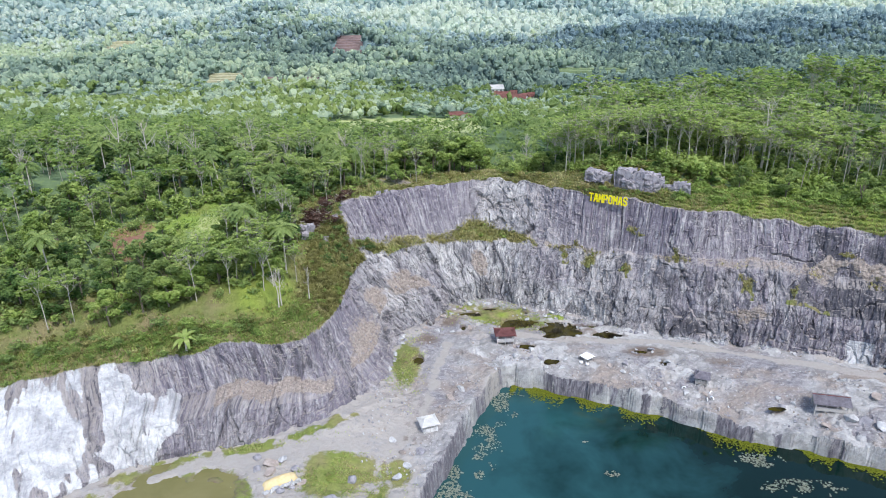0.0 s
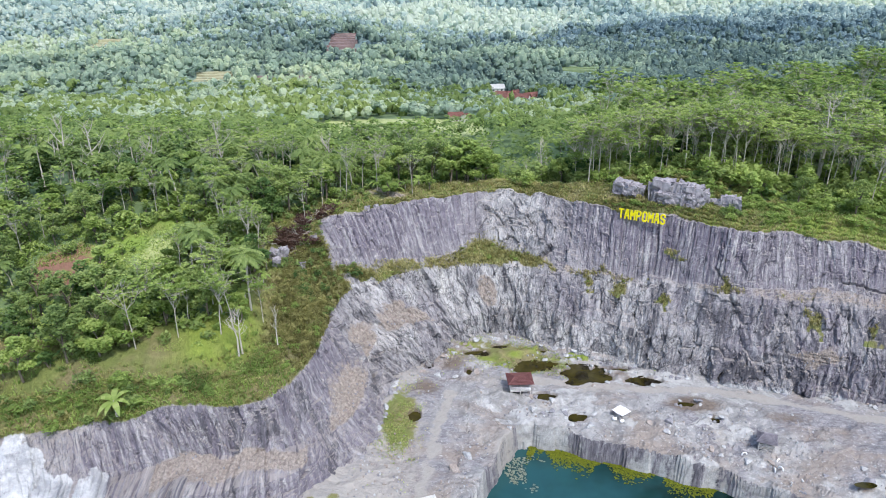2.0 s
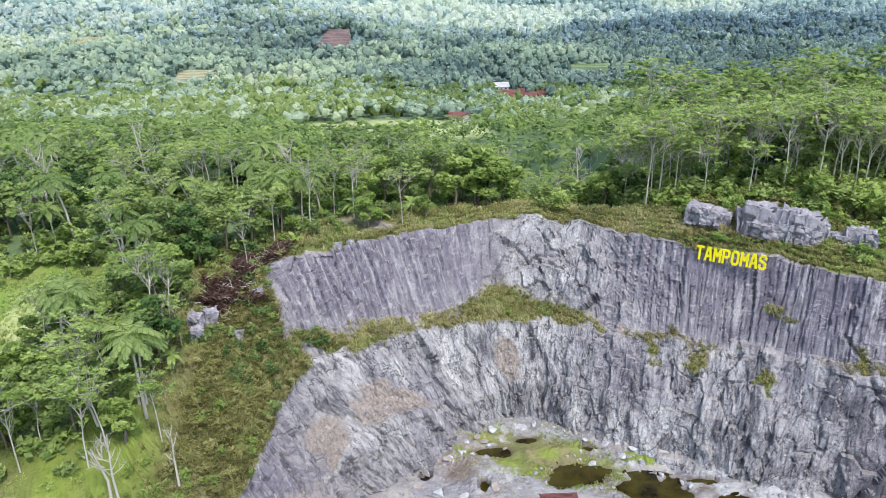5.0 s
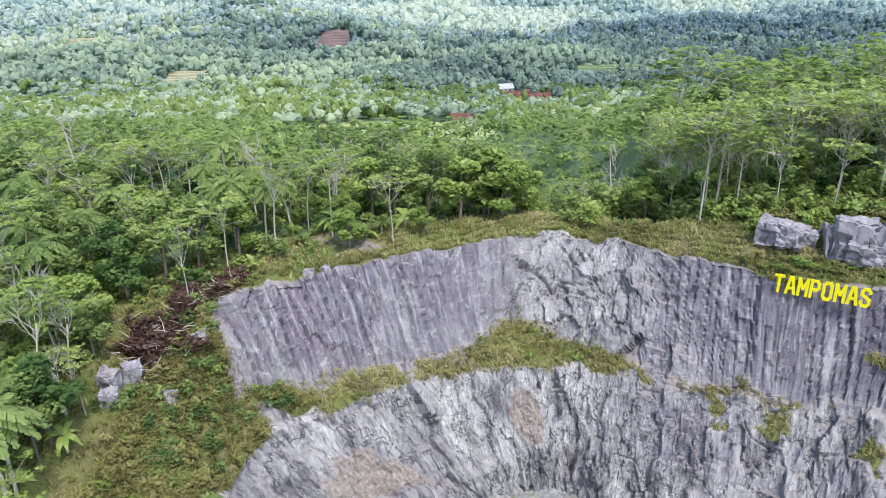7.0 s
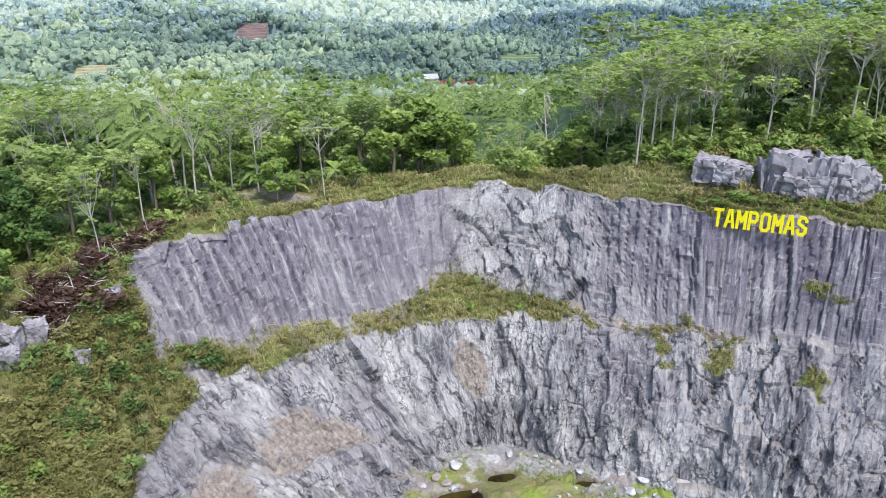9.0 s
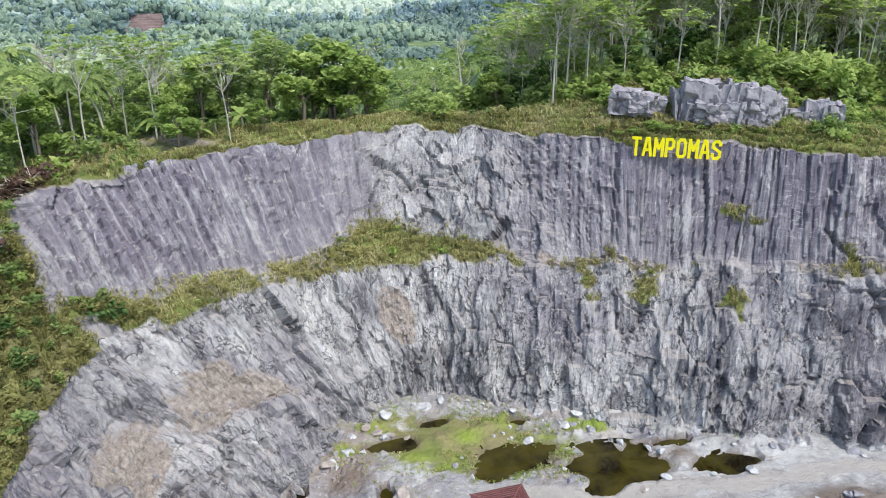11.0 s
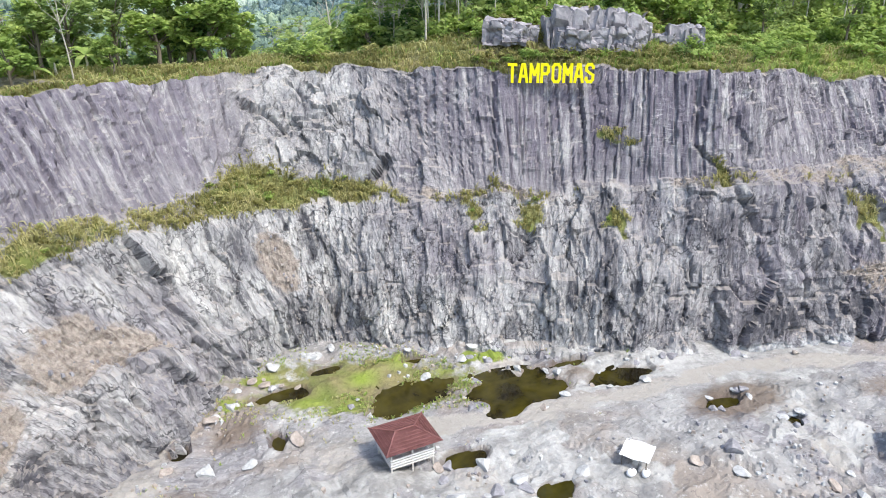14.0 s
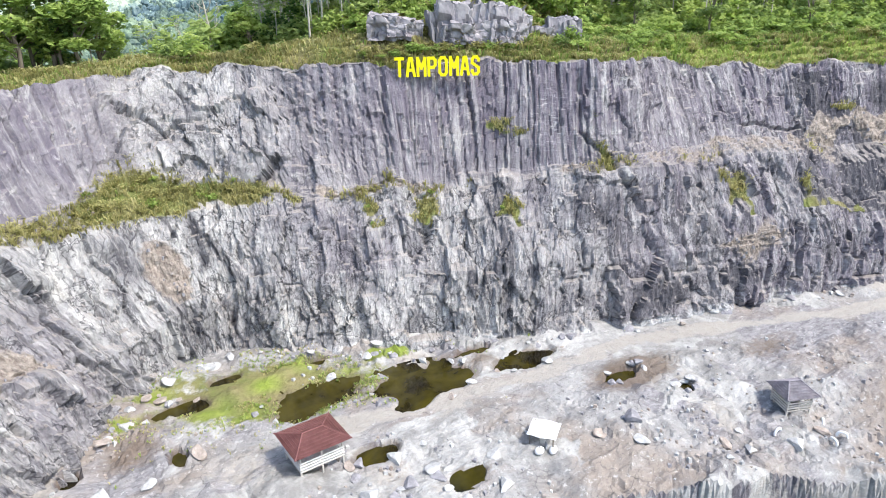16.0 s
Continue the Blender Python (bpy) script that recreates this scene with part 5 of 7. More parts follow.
def far_woods():
    """Tree heads over the valley and the hills: full crowns near by, smaller clumps with distance."""
    rng = np.random.default_rng(9)
    mats = [LEAF_MID, LEAF_BRIGHT, LEAF_HAZY_VALLEY, LEAF_HAZY_HILL]
    V, F, S, T, n = [], [], [], [], 0
    bands = [(-330, 420, 208, 330, 5.8, 40, 1.05), (-420, 560, 330, 520, 6.4, 32, 1.25), (-560, 760, 520, 860, 7.2, 26, 1.5), (-900, 1200, 860, 1500, 13.0, 16, 2.8), (-1500, 2000, 1500, 2900, 36.0, 13, 8.0)]
    for b, (x0, x1, y0, y1, gap, count, size) in enumerate(bands):
        X, Y = scatter(x0, x1, y0, y1, gap, rng)
        keep = (X > -.66 * Y - 20) & (X < .74 * Y + 60)
        for px, py, rx, ry in TREE_GAPS:
            keep &= ~(np.hypot((X - px) / rx, (Y - py) / ry) < 1)
        X, Y = X[keep], Y[keep]
        Z = land(X, Y)
        # painted cloud light and slope shade, added to every tree's tint
        glow = wood_light(X, Y)
        for x, y, z, g in zip(X, Y, Z, glow):
            kind = rng.random()
            tall = gap * rng.uniform(.7, 1.3) if b < 3 else gap * rng.uniform(.4, .75)
            r = gap * rng.uniform(.34, .50) * (1.0, 1.1, 1.25, 1.25, 1.25)[b]
            flat = .30 if kind < .45 else .62
            blobs = [(x + rng.normal(0, gap * .24), y + rng.normal(0, gap * .24), z + tall * rng.uniform(.75, 1.1), r * rng.uniform(.8, 1.2), r * flat * rng.uniform(.8, 1.3)) for k in range(4)]
            if b == 0:
                pts, tint = crown_points(blobs, int(count * rng.uniform(.8, 1.2)), rng, 0.6, .10)
            if b < 2 and kind > .74:
                v, f = palm_head(rng)
                v = v * rng.uniform(.8, 1.1) + [x, y, z + tall * 1.25]
                tt = np.full(len(v), .5)
            else:
                if b > 0:
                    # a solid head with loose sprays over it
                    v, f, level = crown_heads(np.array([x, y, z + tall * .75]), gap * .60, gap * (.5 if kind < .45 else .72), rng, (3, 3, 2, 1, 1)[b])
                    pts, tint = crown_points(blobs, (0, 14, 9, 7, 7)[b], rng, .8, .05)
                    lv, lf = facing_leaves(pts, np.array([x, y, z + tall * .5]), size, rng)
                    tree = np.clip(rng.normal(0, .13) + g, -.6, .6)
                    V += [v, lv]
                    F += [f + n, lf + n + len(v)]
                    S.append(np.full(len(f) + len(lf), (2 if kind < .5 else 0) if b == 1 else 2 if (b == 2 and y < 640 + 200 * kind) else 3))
                    # crown shading painted by height: dark skirts, light tops, lighter sprays
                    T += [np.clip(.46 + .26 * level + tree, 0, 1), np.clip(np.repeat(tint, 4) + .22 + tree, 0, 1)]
                    n += len(v) + len(lv)
                    continue
                v, f = facing_leaves(pts, np.array([x, y, z + tall * .6]), size, rng)
                tt = np.repeat(tint, 4)
            mat = (0 if kind < .55 or kind > .74 else 1) if b == 0 else 0
            V.append(v)
            F.append(f + n)
            S.append(np.full(len(f), mat))
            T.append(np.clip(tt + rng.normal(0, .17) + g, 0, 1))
            n += len(v)
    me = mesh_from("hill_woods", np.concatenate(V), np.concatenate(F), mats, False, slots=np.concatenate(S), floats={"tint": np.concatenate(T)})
    tagged(new("hill_woods", me), "mixed green woods covering the far hills and valley", "woods", kind="stuff")


woods()
far_woods()


# ---- low plants on the benches, the rim and the slopes ----
def wall_places(mask, count, rng):
    """Places on the wall's surface where the mask allows."""
    r, c = np.nonzero(mask)
    pick = rng.integers(0, len(r), count)
    p = WALL[r[pick], c[pick]]
    return p + np.stack([rng.uniform(-.2, .2, count), rng.uniform(-.2, .2, count), np.zeros(count)], -1)


def tufts(places, rng, high=0.55, blades=6):
    """Tufts of arching grass blades."""
    n = len(places)
    base = np.repeat(places, blades, 0)
    m = n * blades
    ang = rng.uniform(0, 2 * np.pi, m)
    way = np.stack([np.cos(ang), np.sin(ang), 0 * ang], -1)
    side = np.stack([-np.sin(ang), np.cos(ang), 0 * ang], -1)
    h = (high * np.repeat(rng.uniform(.5, 1.4, n), blades) * rng.uniform(.6, 1.2, m))[:, None]
    w = 0.065 * h + 0.02
    up = np.array([[0, 0, 1.0]])
    b = base + way * 0.12 * h
    V = np.stack([b - side * w - up * .12, b + side * w - up * .12, b + way * h * .35 + side * w * .8 + up * h * .75, b + way * h * .30 - side * w * .8 + up * h * .75,
                  b + way * h * .85 + side * w * .2 + up * h * .85, b + way * h * .85 - side * w * .2 + up * h * .8], 1).reshape(-1, 3)
    i = np.arange(m)[:, None] * 6
    F = np.concatenate([i + [[0, 1, 2, 3]], i + [[3, 2, 4, 5]]])
    patch = 1.5 * (fbm(places[:, 0] / 2.6, places[:, 1] / 2.6, 88, 3) - 0.5)
    tint = np.repeat(np.clip(np.repeat(rng.normal(.5, .16, n) + patch, blades) + rng.normal(0, .12, m), 0, 1), 6)
    return V, F, tint


def stuff(name, pieces, label, category):
    """Loose plants as one mesh: pieces of (verts, faces, tint, material)."""
    mats = []
    V, F, S, T, n = [], [], [], [], 0
    for v, f, t, m in pieces:
        if m not in mats:
            mats.append(m)
        V.append(v)
        F.append(f + n)
        S.append(np.full(len(f), mats.index(m)))
        T.append(t)
        n += len(v)
    me = mesh_from(name, np.concatenate(V), np.concatenate(F), mats, False, slots=np.concatenate(S), floats={"tint": np.concatenate(T)})
    return tagged(new(name, me), label, category, kind="stuff")


SHRUBS = [shrub(s, w, h, c, z) for s, w, h, c, z in ((41, 1.3, 1.0, 130, .23), (42, 1.0, 0.8, 100, .21), (43, 1.7, 1.3, 160, .27), (44, 0.8, 1.2, 95, .22))]


# taller, looser bushes for the shade of the trees
BUSHES = [shrub(s, w, h, c, z) for s, w, h, c, z in ((45, 1.2, 1.5, 62, .36), (46, 1.0, 1.9, 58, .34), (47, 1.5, 1.2, 66, .40), (48, 0.9, 1.3, 50, .34))]

TALL = [shrub(s, w, h, c, z) for s, w, h, c, z in ((55, 2.4, 3.4, 150, .46), (56, 1.8, 4.2, 140, .44), (57, 2.8, 2.8, 160, .48), (58, 1.6, 3.0, 110, .42))]


def shrub_pieces(places, rng, leaf, low=0.6, high=1.2, kinds=SHRUBS):
    out = []
    for p in places:
        (tv, tf), (lv, lf), tint = kinds[rng.integers(0, 4)]
        s, a = rng.uniform(low, high), rng.uniform(0, 6.28)
        R = np.array([[math.cos(a), -math.sin(a), 0], [math.sin(a), math.cos(a), 0], [0, 0, 1]]) * s
        out.append((lv @ R.T + p, lf, np.clip(tint + rng.normal(0, .12), 0, 1), leaf))
        out.append((tv @ R.T + p, tf, np.full(len(tv), .2), BARK_DARK))
    return out


def low_plants():
    rng = np.random.default_rng(17)
    G, K, U = WALL_COVER[..., 0], WALL_LEVEL, WALL_U
    green = G > 0.42
    rim = green & (K > 5.96) & (U > 10.5) & (WALL_COVER[..., 1] < .45)
    bench = green & (K > 3.4) & (K < 5.6) & (U > 10.5)
    slope = green & (U <= 11.5) & (K > 4.0) & (K < np.where((U > 3.2) & (U < 8.2), 6.25, 6.9))
    stuff("rim_grass", [(*tufts(wall_places(rim & (K < 6.75), 3400, rng), rng, .5, 4), LEAF_GRASS), (*tufts(wall_places(rim & (K < 6.75), 2400, rng), rng, .45, 4), LEAF_DRY), (*tufts(wall_places(rim & (K < 6.8), 3000, rng), rng, .42, 4), LEAF_BRIGHT), (*tufts(wall_places(rim & (U > 18.5), 3500, rng), rng, .55, 4), LEAF_BRIGHT), (*tufts(wall_places(rim & (U > 12.5) & (U < 21) & (K < 6.6), 3000, rng), rng, .5, 4), LEAF_GRASS)],
          "long dry and green grass along the cliff rim", "grass")
    stuff("rim_scrub", shrub_pieces(wall_places(rim & (K > 6.25) & (K < 6.9), 110, rng), rng, LEAF_MID, .4, .9) + shrub_pieces(wall_places(rim & (K > 6.2) & (U > 16), 100, rng), rng, LEAF_DRY, .4, .8),
          "low olive scrub behind the cliff rim", "scrub")
    stuff("bench_scrub", shrub_pieces(wall_places(bench & (U < 16.5), 50, rng), rng, LEAF_DRY, .25, .6) + shrub_pieces(wall_places(bench, 40, rng), rng, LEAF_BRIGHT, .2, .55)
          + [(*tufts(wall_places(bench, 1500, rng), rng, .5, 4), LEAF_GRASS), (*tufts(wall_places((G > .25) & (K > 3.6) & (K < 5.6) & (U > 10.5), 1500, rng), rng, .42, 4), LEAF_GRASS)], "olive scrub and dry grass on the quarry bench", "scrub")
    stuff("slope_scrub", shrub_pieces(wall_places(slope & (U > 6.5), 120, rng), rng, LEAF_DRY, .35, .8) + shrub_pieces(wall_places(slope & (U > 6.5), 60, rng), rng, LEAF_BRIGHT, .35, .8) + shrub_pieces(wall_places(slope & (U > 9), 25, rng), rng, LEAF_DARK, .5, 1.1) + shrub_pieces(wall_places(slope & (U > 9), 80, rng), rng, LEAF_MID, .4, .9, BUSHES) + shrub_pieces(wall_places(slope & (U > 8), 80, rng), rng, LEAF_DRY, .4, .9, BUSHES)
          + shrub_pieces(wall_places(slope & (U <= 4.2), 60, rng), rng, LEAF_MID, .5, 1.1) + shrub_pieces(wall_places(slope & (U <= 5.0), 90, rng), rng, LEAF_DRY, .5, 1.0) + shrub_pieces(wall_places(slope & (U <= 5.0), 90, rng), rng, LEAF_BRIGHT, .5, 1.0) + [(*tufts(wall_places(slope & (U < 6.5), 3500, rng), rng, .6, 4), LEAF_BRIGHT)] + [(*tufts(wall_places(slope & (U > 7.5), 3000, rng), rng, .6, 4), LEAF_DRY), (*tufts(wall_places(slope, 2600, rng), rng, .5, 4), LEAF_GRASS), (*tufts(wall_places(slope, 2600, rng), rng, .45, 4), LEAF_DRY), (*tufts(wall_places(slope & (U < 9), 1500, rng), rng, .38, 4), LEAF_BRIGHT)],
          "tangled olive scrub on the slope above the cliff", "scrub")
    belt = (K > 6.2) & (U > 20.3)
    extra = np.stack([RIM_LINE + RIM_OUT * g for g in (9, 11, 13, 15)], 1)[np.linspace(0, len(RIM_LINE) - 1, len(RIM_LINE)) > len(RIM_LINE) * .76].reshape(-1, 3)
    extra = extra[rng.integers(0, len(extra), 170)] + rng.normal(0, 1.2, (170, 3)) * [1, 1, 0]
    extra[:, 2] = land(extra[:, 0], extra[:, 1])
    stuff("east_thicket", shrub_pieces(wall_places(belt, 170, rng), rng, LEAF_BRIGHT, .7, 1.3) + shrub_pieces(extra, rng, LEAF_BRIGHT, 1.0, 1.8), "bright green thicket below the ridge trees", "thicket")
    # undergrowth on the plateau, thicker below the trees
    X, Y = scatter(-118, 150, 80, 200, 2.3, rng)
    gap = rim_gap(X, Y)
    ok = (gap > np.where(X < -43, 3, np.where(X < -16, 5, 9))) & ~in_clearing(X, Y) & (gap < 50) & (rng.random(len(X)) < 1 - .5 * smooth(18, 45, gap))
    P = np.stack([X, Y, land(X, Y)], -1)[ok]
    sel = rng.random(len(P))
    tall = (gap[ok] > 11) & (gap[ok] < 34) & (rng.random(len(P)) < np.where(P[:, 0] > 10, .34, .2))
    Q = np.stack([rng.uniform(13, 34, 60), rng.uniform(153, 168, 60)], -1)
    along = rng.uniform(29, 80, 60)
    Q = np.concatenate([Q, np.stack([along, rng.uniform(148, 155, 60) - .22 * np.maximum(0, along - 40)], -1)])
    Q = np.column_stack([Q, land(Q[:, 0], Q[:, 1])])
    stuff("hollow_bushes", shrub_pieces(Q[20:], rng, LEAF_BRIGHT, .5, 1.0, TALL) + shrub_pieces(Q[:20], rng, LEAF_MID, .6, 1.1, TALL), "leafy green bushes in the hollow behind the rim", "bushes")
    stuff("understorey", shrub_pieces(P[tall & (sel < .6)], rng, LEAF_BRIGHT, .7, 1.25, TALL) + shrub_pieces(P[tall & (sel >= .6)], rng, LEAF_MID, .7, 1.2, TALL), "tall light green understorey between the tree trunks", "undergrowth")
    stuff("undergrowth", shrub_pieces(P[sel < .42], rng, LEAF_MID, .8, 1.5, BUSHES) + shrub_pieces(P[(sel >= .42) & (sel < .52)], rng, LEAF_DARK, .9, 1.8, BUSHES) + shrub_pieces(P[sel >= .52], rng, LEAF_BRIGHT, .7, 1.4, BUSHES),
          "mixed green undergrowth below the trees", "undergrowth")
    # single bushes on the clearings
    spots = []
    for px, py, rx, ry in CLEAR[:3]:
        a, r = rng.uniform(0, 6.28, 16), np.sqrt(rng.uniform(.25, 1.1, 16))
        spots.append(np.stack([px + rx * r * np.cos(a), py + ry * r * np.sin(a)], -1))
    p = np.concatenate(spots)
    p = p[rim_gap(p[:, 0], p[:, 1]) > 5]
    P = np.column_stack([p, land(p[:, 0], p[:, 1])])
    stuff("clearing_bushes", shrub_pieces(P[::2], rng, LEAF_BRIGHT, .5, 1.1, BUSHES) + shrub_pieces(P[1::2], rng, LEAF_MID, .5, 1.0, BUSHES), "scattered green bushes on the clearings", "bushes")
    # short grass on the clearings
    pts = []
    for px, py, rx, ry in CLEAR[:2] + [(-50, 114, 14, 8), (-66, 128, 9, 7)] + CLEAR[3:4]:
        a, r = rng.uniform(0, 6.28, 2200), np.sqrt(rng.random(2200))
        pts.append(np.stack([px + rx * r * np.cos(a), py + ry * r * np.sin(a)], -1))
    p = np.concatenate(pts)
    p = p[rim_gap(p[:, 0], p[:, 1]) > 5]
    P = np.column_stack([p, land(p[:, 0], p[:, 1])])
    stuff("clearing_grass", [(*tufts(P, rng, .26, 4), LEAF_BRIGHT)], "bright short grass on the clearings", "grass")


low_plants()


def swamp_plants():
    """Moss cushions and reeds between the puddles under the wall, and on the west floor."""
    rng = np.random.default_rng(19)
    n = 5000
    X = np.concatenate([rng.normal(12, 8, n), rng.normal(-6.5, 2.4, 2500), rng.normal(-14, 4, 3500), rng.normal(-26, 6, 2500)])
    Y = np.concatenate([127.5 - 0.28 * (X[:n] - 12) + rng.normal(0, 2.8, n), rng.normal(109, 5.5, 2500), rng.normal(77, 3.4, 3500), rng.normal(81.0, 1.0, 2500)])
    Z, road, wet, away = floor_height(X, Y)
    ok = (Z > FLOOR_Z - .05) & (away > 1) & (road > 1.4) & (fbm(X / 2.0, Y / 2.0, 82, 4) > .5)
    P = np.stack([X, Y, Z], -1)[ok]
    half = rng.random(len(P)) < .5
    stuff("moss_and_reeds", [(*tufts(P[half], rng, .16, 4), LEAF_GRASS), (*tufts(P[~half], rng, .18, 4), LEAF_BRIGHT)], "bright green moss and reeds between the puddles", "moss")


swamp_plants()


def heap_of_leaves():
    """Dead red-brown brushwood and sticks at the west end of the upper cliff."""
    rng = np.random.default_rng(23)
    c = np.array([(-24.2, 133.2), (-23.5, 134.6), (-22.6, 136.0), (-21.2, 137.0), (-25.2, 131.6), (-24.6, 130.2), (-26.4, 131.4), (-26.0, 129.4), (-25.4, 128.2)])
    out = []
    flat, levels = WALL.reshape(-1, 3), WALL_LEVEL.ravel()
    for k, (x, y) in enumerate(np.repeat(c, 6, 0) + rng.normal(0, .8, (54, 2))):
        z = flat[np.argmin(np.hypot(flat[:, 0] - x, flat[:, 1] - y) + 99 * (levels < 4.5)), 2]
        out += shrub_pieces([np.array([x, y, z - .15])], rng, LEAF_RUST, .7, 1.2)
        if k % 2 == 0:
            out += shrub_pieces([np.array([x - .6, y + .5, z - .1])], rng, LEAF_RUST, .6, 1.0)
        for s in range(14):
            a, rise, n = rng.uniform(0, 6.28), rng.uniform(-.15, .7), rng.uniform(.6, 1.9)
            p = np.array([x, y, z + .25]) + rng.normal(0, .5, 3) * [1, 1, .35]
            q = p + n * np.array([math.cos(a), math.sin(a), rise])
            v, f = tube([p, (p + q) / 2 + rng.normal(0, .08, 3), q], [.045, .03, .012], 3)
            out.append((v, f, np.full(len(v), rng.uniform(0, 1)), LEAF_RUST if s % 3 else BARK_PALE))
    stuff("dead_brushwood", out, "heap of dead red-brown brushwood on the slope", "brushwood")


heap_of_leaves()


def banana(seed):
    """Short green stem and long broad arching leaves."""
    rng = np.random.default_rng(seed)
    V, F, T, n = [], [], [], 0
    for k in range(8):
        ang, length, rise = k * 2.4 + rng.normal(0, .2), rng.uniform(1.5, 2.2), rng.uniform(.3, 1.2)
        side = np.array([-math.sin(ang), math.cos(ang), 0])
        for j in range(5):
            t0, t1 = j / 5, (j + 1) / 5
            quad = []
            for t, sg in ((t0, -1), (t0, 1), (t1, 1), (t1, -1)):
                w = .30 * math.sin(math.pi * min(1, t * .9 + .1)) + .02
                quad.append(np.array([math.cos(ang) * length * t, math.sin(ang) * length * t, 1.6 + length * (rise * t - .9 * t * t)]) + side * sg * w)
            V += quad
            F.append([n, n + 1, n + 2, n + 3])
            T += [np.clip(.5 + rng.normal(0, .15), 0, 1)] * 4
            n += 4
    return tube([[0, 0, -.3], [0, 0, .9], [.05, 0, 1.7]], [.13, .11, .07], 6), (np.array(V), np.array(F)), np.array(T)


BANANA = plant("banana_plant", banana(51), BARK_PALE, LEAF_BRIGHT, "banana plant with broad bright green arching leaves", "banana plant", "banana plants by the woods")
for k, (x, y) in enumerate([(-9, 147.5), (-7.5, 149), (-11, 148), (-5, 150.5), (-40, 92.5), (-37, 136), (-41, 137), (-49, 137.5), (-29, 113), (-12.5, 149.5), (-27.5, 118), (-52, 133)]):
    m = turned(x, y, float(land(x, y)) - .1, k * 67, 0.8 + .1 * (k % 5))
    if k == 0:
        BANANA.matrix_basis = m
    else:
        place(BANANA, m)

DEAD = [dead_tree(61, 9), dead_tree(62, 7)]
for k, (x, y, s) in enumerate([(-46, 160, 1.45), (-24, 160, 1.4), (-78, 160, 1.6), (-90, 140, 1.5), (72, 152, 1.8), (95, 160, 1.3), (52, 160, 1.2), (-14, 158, 1.3), (19.5, 158.8, 1.0), (-27.4, 102.6, .85), (-22.5, 104.5, .6), (-31.5, 127, .9), (-33, 128.5, .8), (-29, 121, .8), (-66, 148, 1.5), (-57, 152, 1.4), (-27, 103, .7), (37, 165, 1.2), (61, 172, 1.5)]):
    v, f = DEAD[k % 2]
    root = tagged(new("bare_tree"), "leafless pale-barked tree with thin bare branches", "tree", "bare trees at the rim")
    ob = new("trunk", mesh_from("trunk", v, f, [BARK_PALE], True))
    ob.parent = root
    root.matrix_basis = turned(x, y, float(land(x, y)) - .1, k * 80, s)

# single slim trees that stand out in front of the woods
for k, (kind, v, x, y, s) in enumerate([("albizia", 4, -6.0, 146.3, .72), ("broadleaf", 4, -10.5, 145.5, .75), ("broadleaf", 2, -3.0, 149.0, .5), ("albizia", 4, -30.5, 105.5, .8), ("albizia", 2, -29.0, 106.5, .7),
                                        ("albizia", 0, -36.5, 105.5, .75), ("broadleaf", 4, -42.5, 103.5, .9), ("broadleaf", 4, -45.5, 101.5, 1.0), ("broadleaf", 1, -50, 101, .9), ("broadleaf", 1, 62, 138, .62),
                                        ("broadleaf", 3, 70, 134, .7), ("broadleaf", 2, 57, 141, .7), ("broadleaf", 3, 83, 130, .75), ("albizia", 1, -25.5, 109, .55), ("broadleaf", 4, -39, 109, 1.0),
                                        ("broadleaf", 1, -6.5, 156, .95), ("broadleaf", 1, -2.5, 157.5, 1.0), ("broadleaf", 4, 1.0, 156.2, 1.3), ("broadleaf", 4, 4.0, 157.5, 1.45), ("broadleaf", 2, 6.5, 156.0, 1.1),
                                        ("broadleaf", 4, 8.5, 158.5, 1.2), ("broadleaf", 2, -9.5, 157, 1.1), ("albizia", 1, -13, 153.5, .75), ("broadleaf", 1, 2.5, 160, 1.05), ("albizia", 4, -16, 151.0, .8)]):
    place(TEMPLATES[kind][v], turned(x, y, float(land(x, y)) - .1, k * 51, s))


# ---- rocks ----
def boulder_mesh(name, seed, mat):
    """A broken angular block: a ball cut by random planes and roughened."""
    rng = np.random.default_rng(seed)
    bm = bmesh.new()
    bmesh.ops.create_icosphere(bm, subdivisions=3, radius=1.0)
    planes = [(d / np.linalg.norm(d), rng.uniform(.34, .72)) for d in rng.normal(size=(8, 3))]
    for v in bm.verts:
        p = np.array(v.co)
        for d, r in planes:
            over = p @ d - r
            if over > 0:
                p = p - d * over * .96
        p += 0.05 * np.array(noise.noise_vector(Vector(p * 3 + seed)))
        v.co = p
    me = from_bm(name, bm, mat)
    return me


STONE_PALE = plain_material("pale_stone", (0.28, 0.28, 0.28), (0.56, 0.56, 0.55), 1.6, 0.9, relief=.8)
STONE_GREY = plain_material("grey_stone", (0.15, 0.145, 0.16), (0.36, 0.35, 0.365), 1.3, 0.9, (1, 1, .5), .8)
STONE_TAN = plain_material("tan_stone", (0.22, 0.18, 0.155), (0.44, 0.385, 0.34), 1.5, 0.9, relief=.8)
BOULDERS = [boulder_mesh("boulder", 100 + k, (STONE_PALE, STONE_GREY, STONE_PALE, STONE_TAN, STONE_GREY, STONE_PALE)[k]) for k in range(6)]
STONE_WORDS = ["pale angular boulder lying on the quarry floor", "grey angular boulder lying on the quarry floor", "pale angular boulder lying on the quarry floor",
               "tan weathered boulder lying on the quarry floor", "grey angular boulder lying on the quarry floor", "pale angular boulder lying on the quarry floor"]


def floor_z(x, y):
    return float(floor_height(np.array([float(x)]), np.array([float(y)]))[0][0])


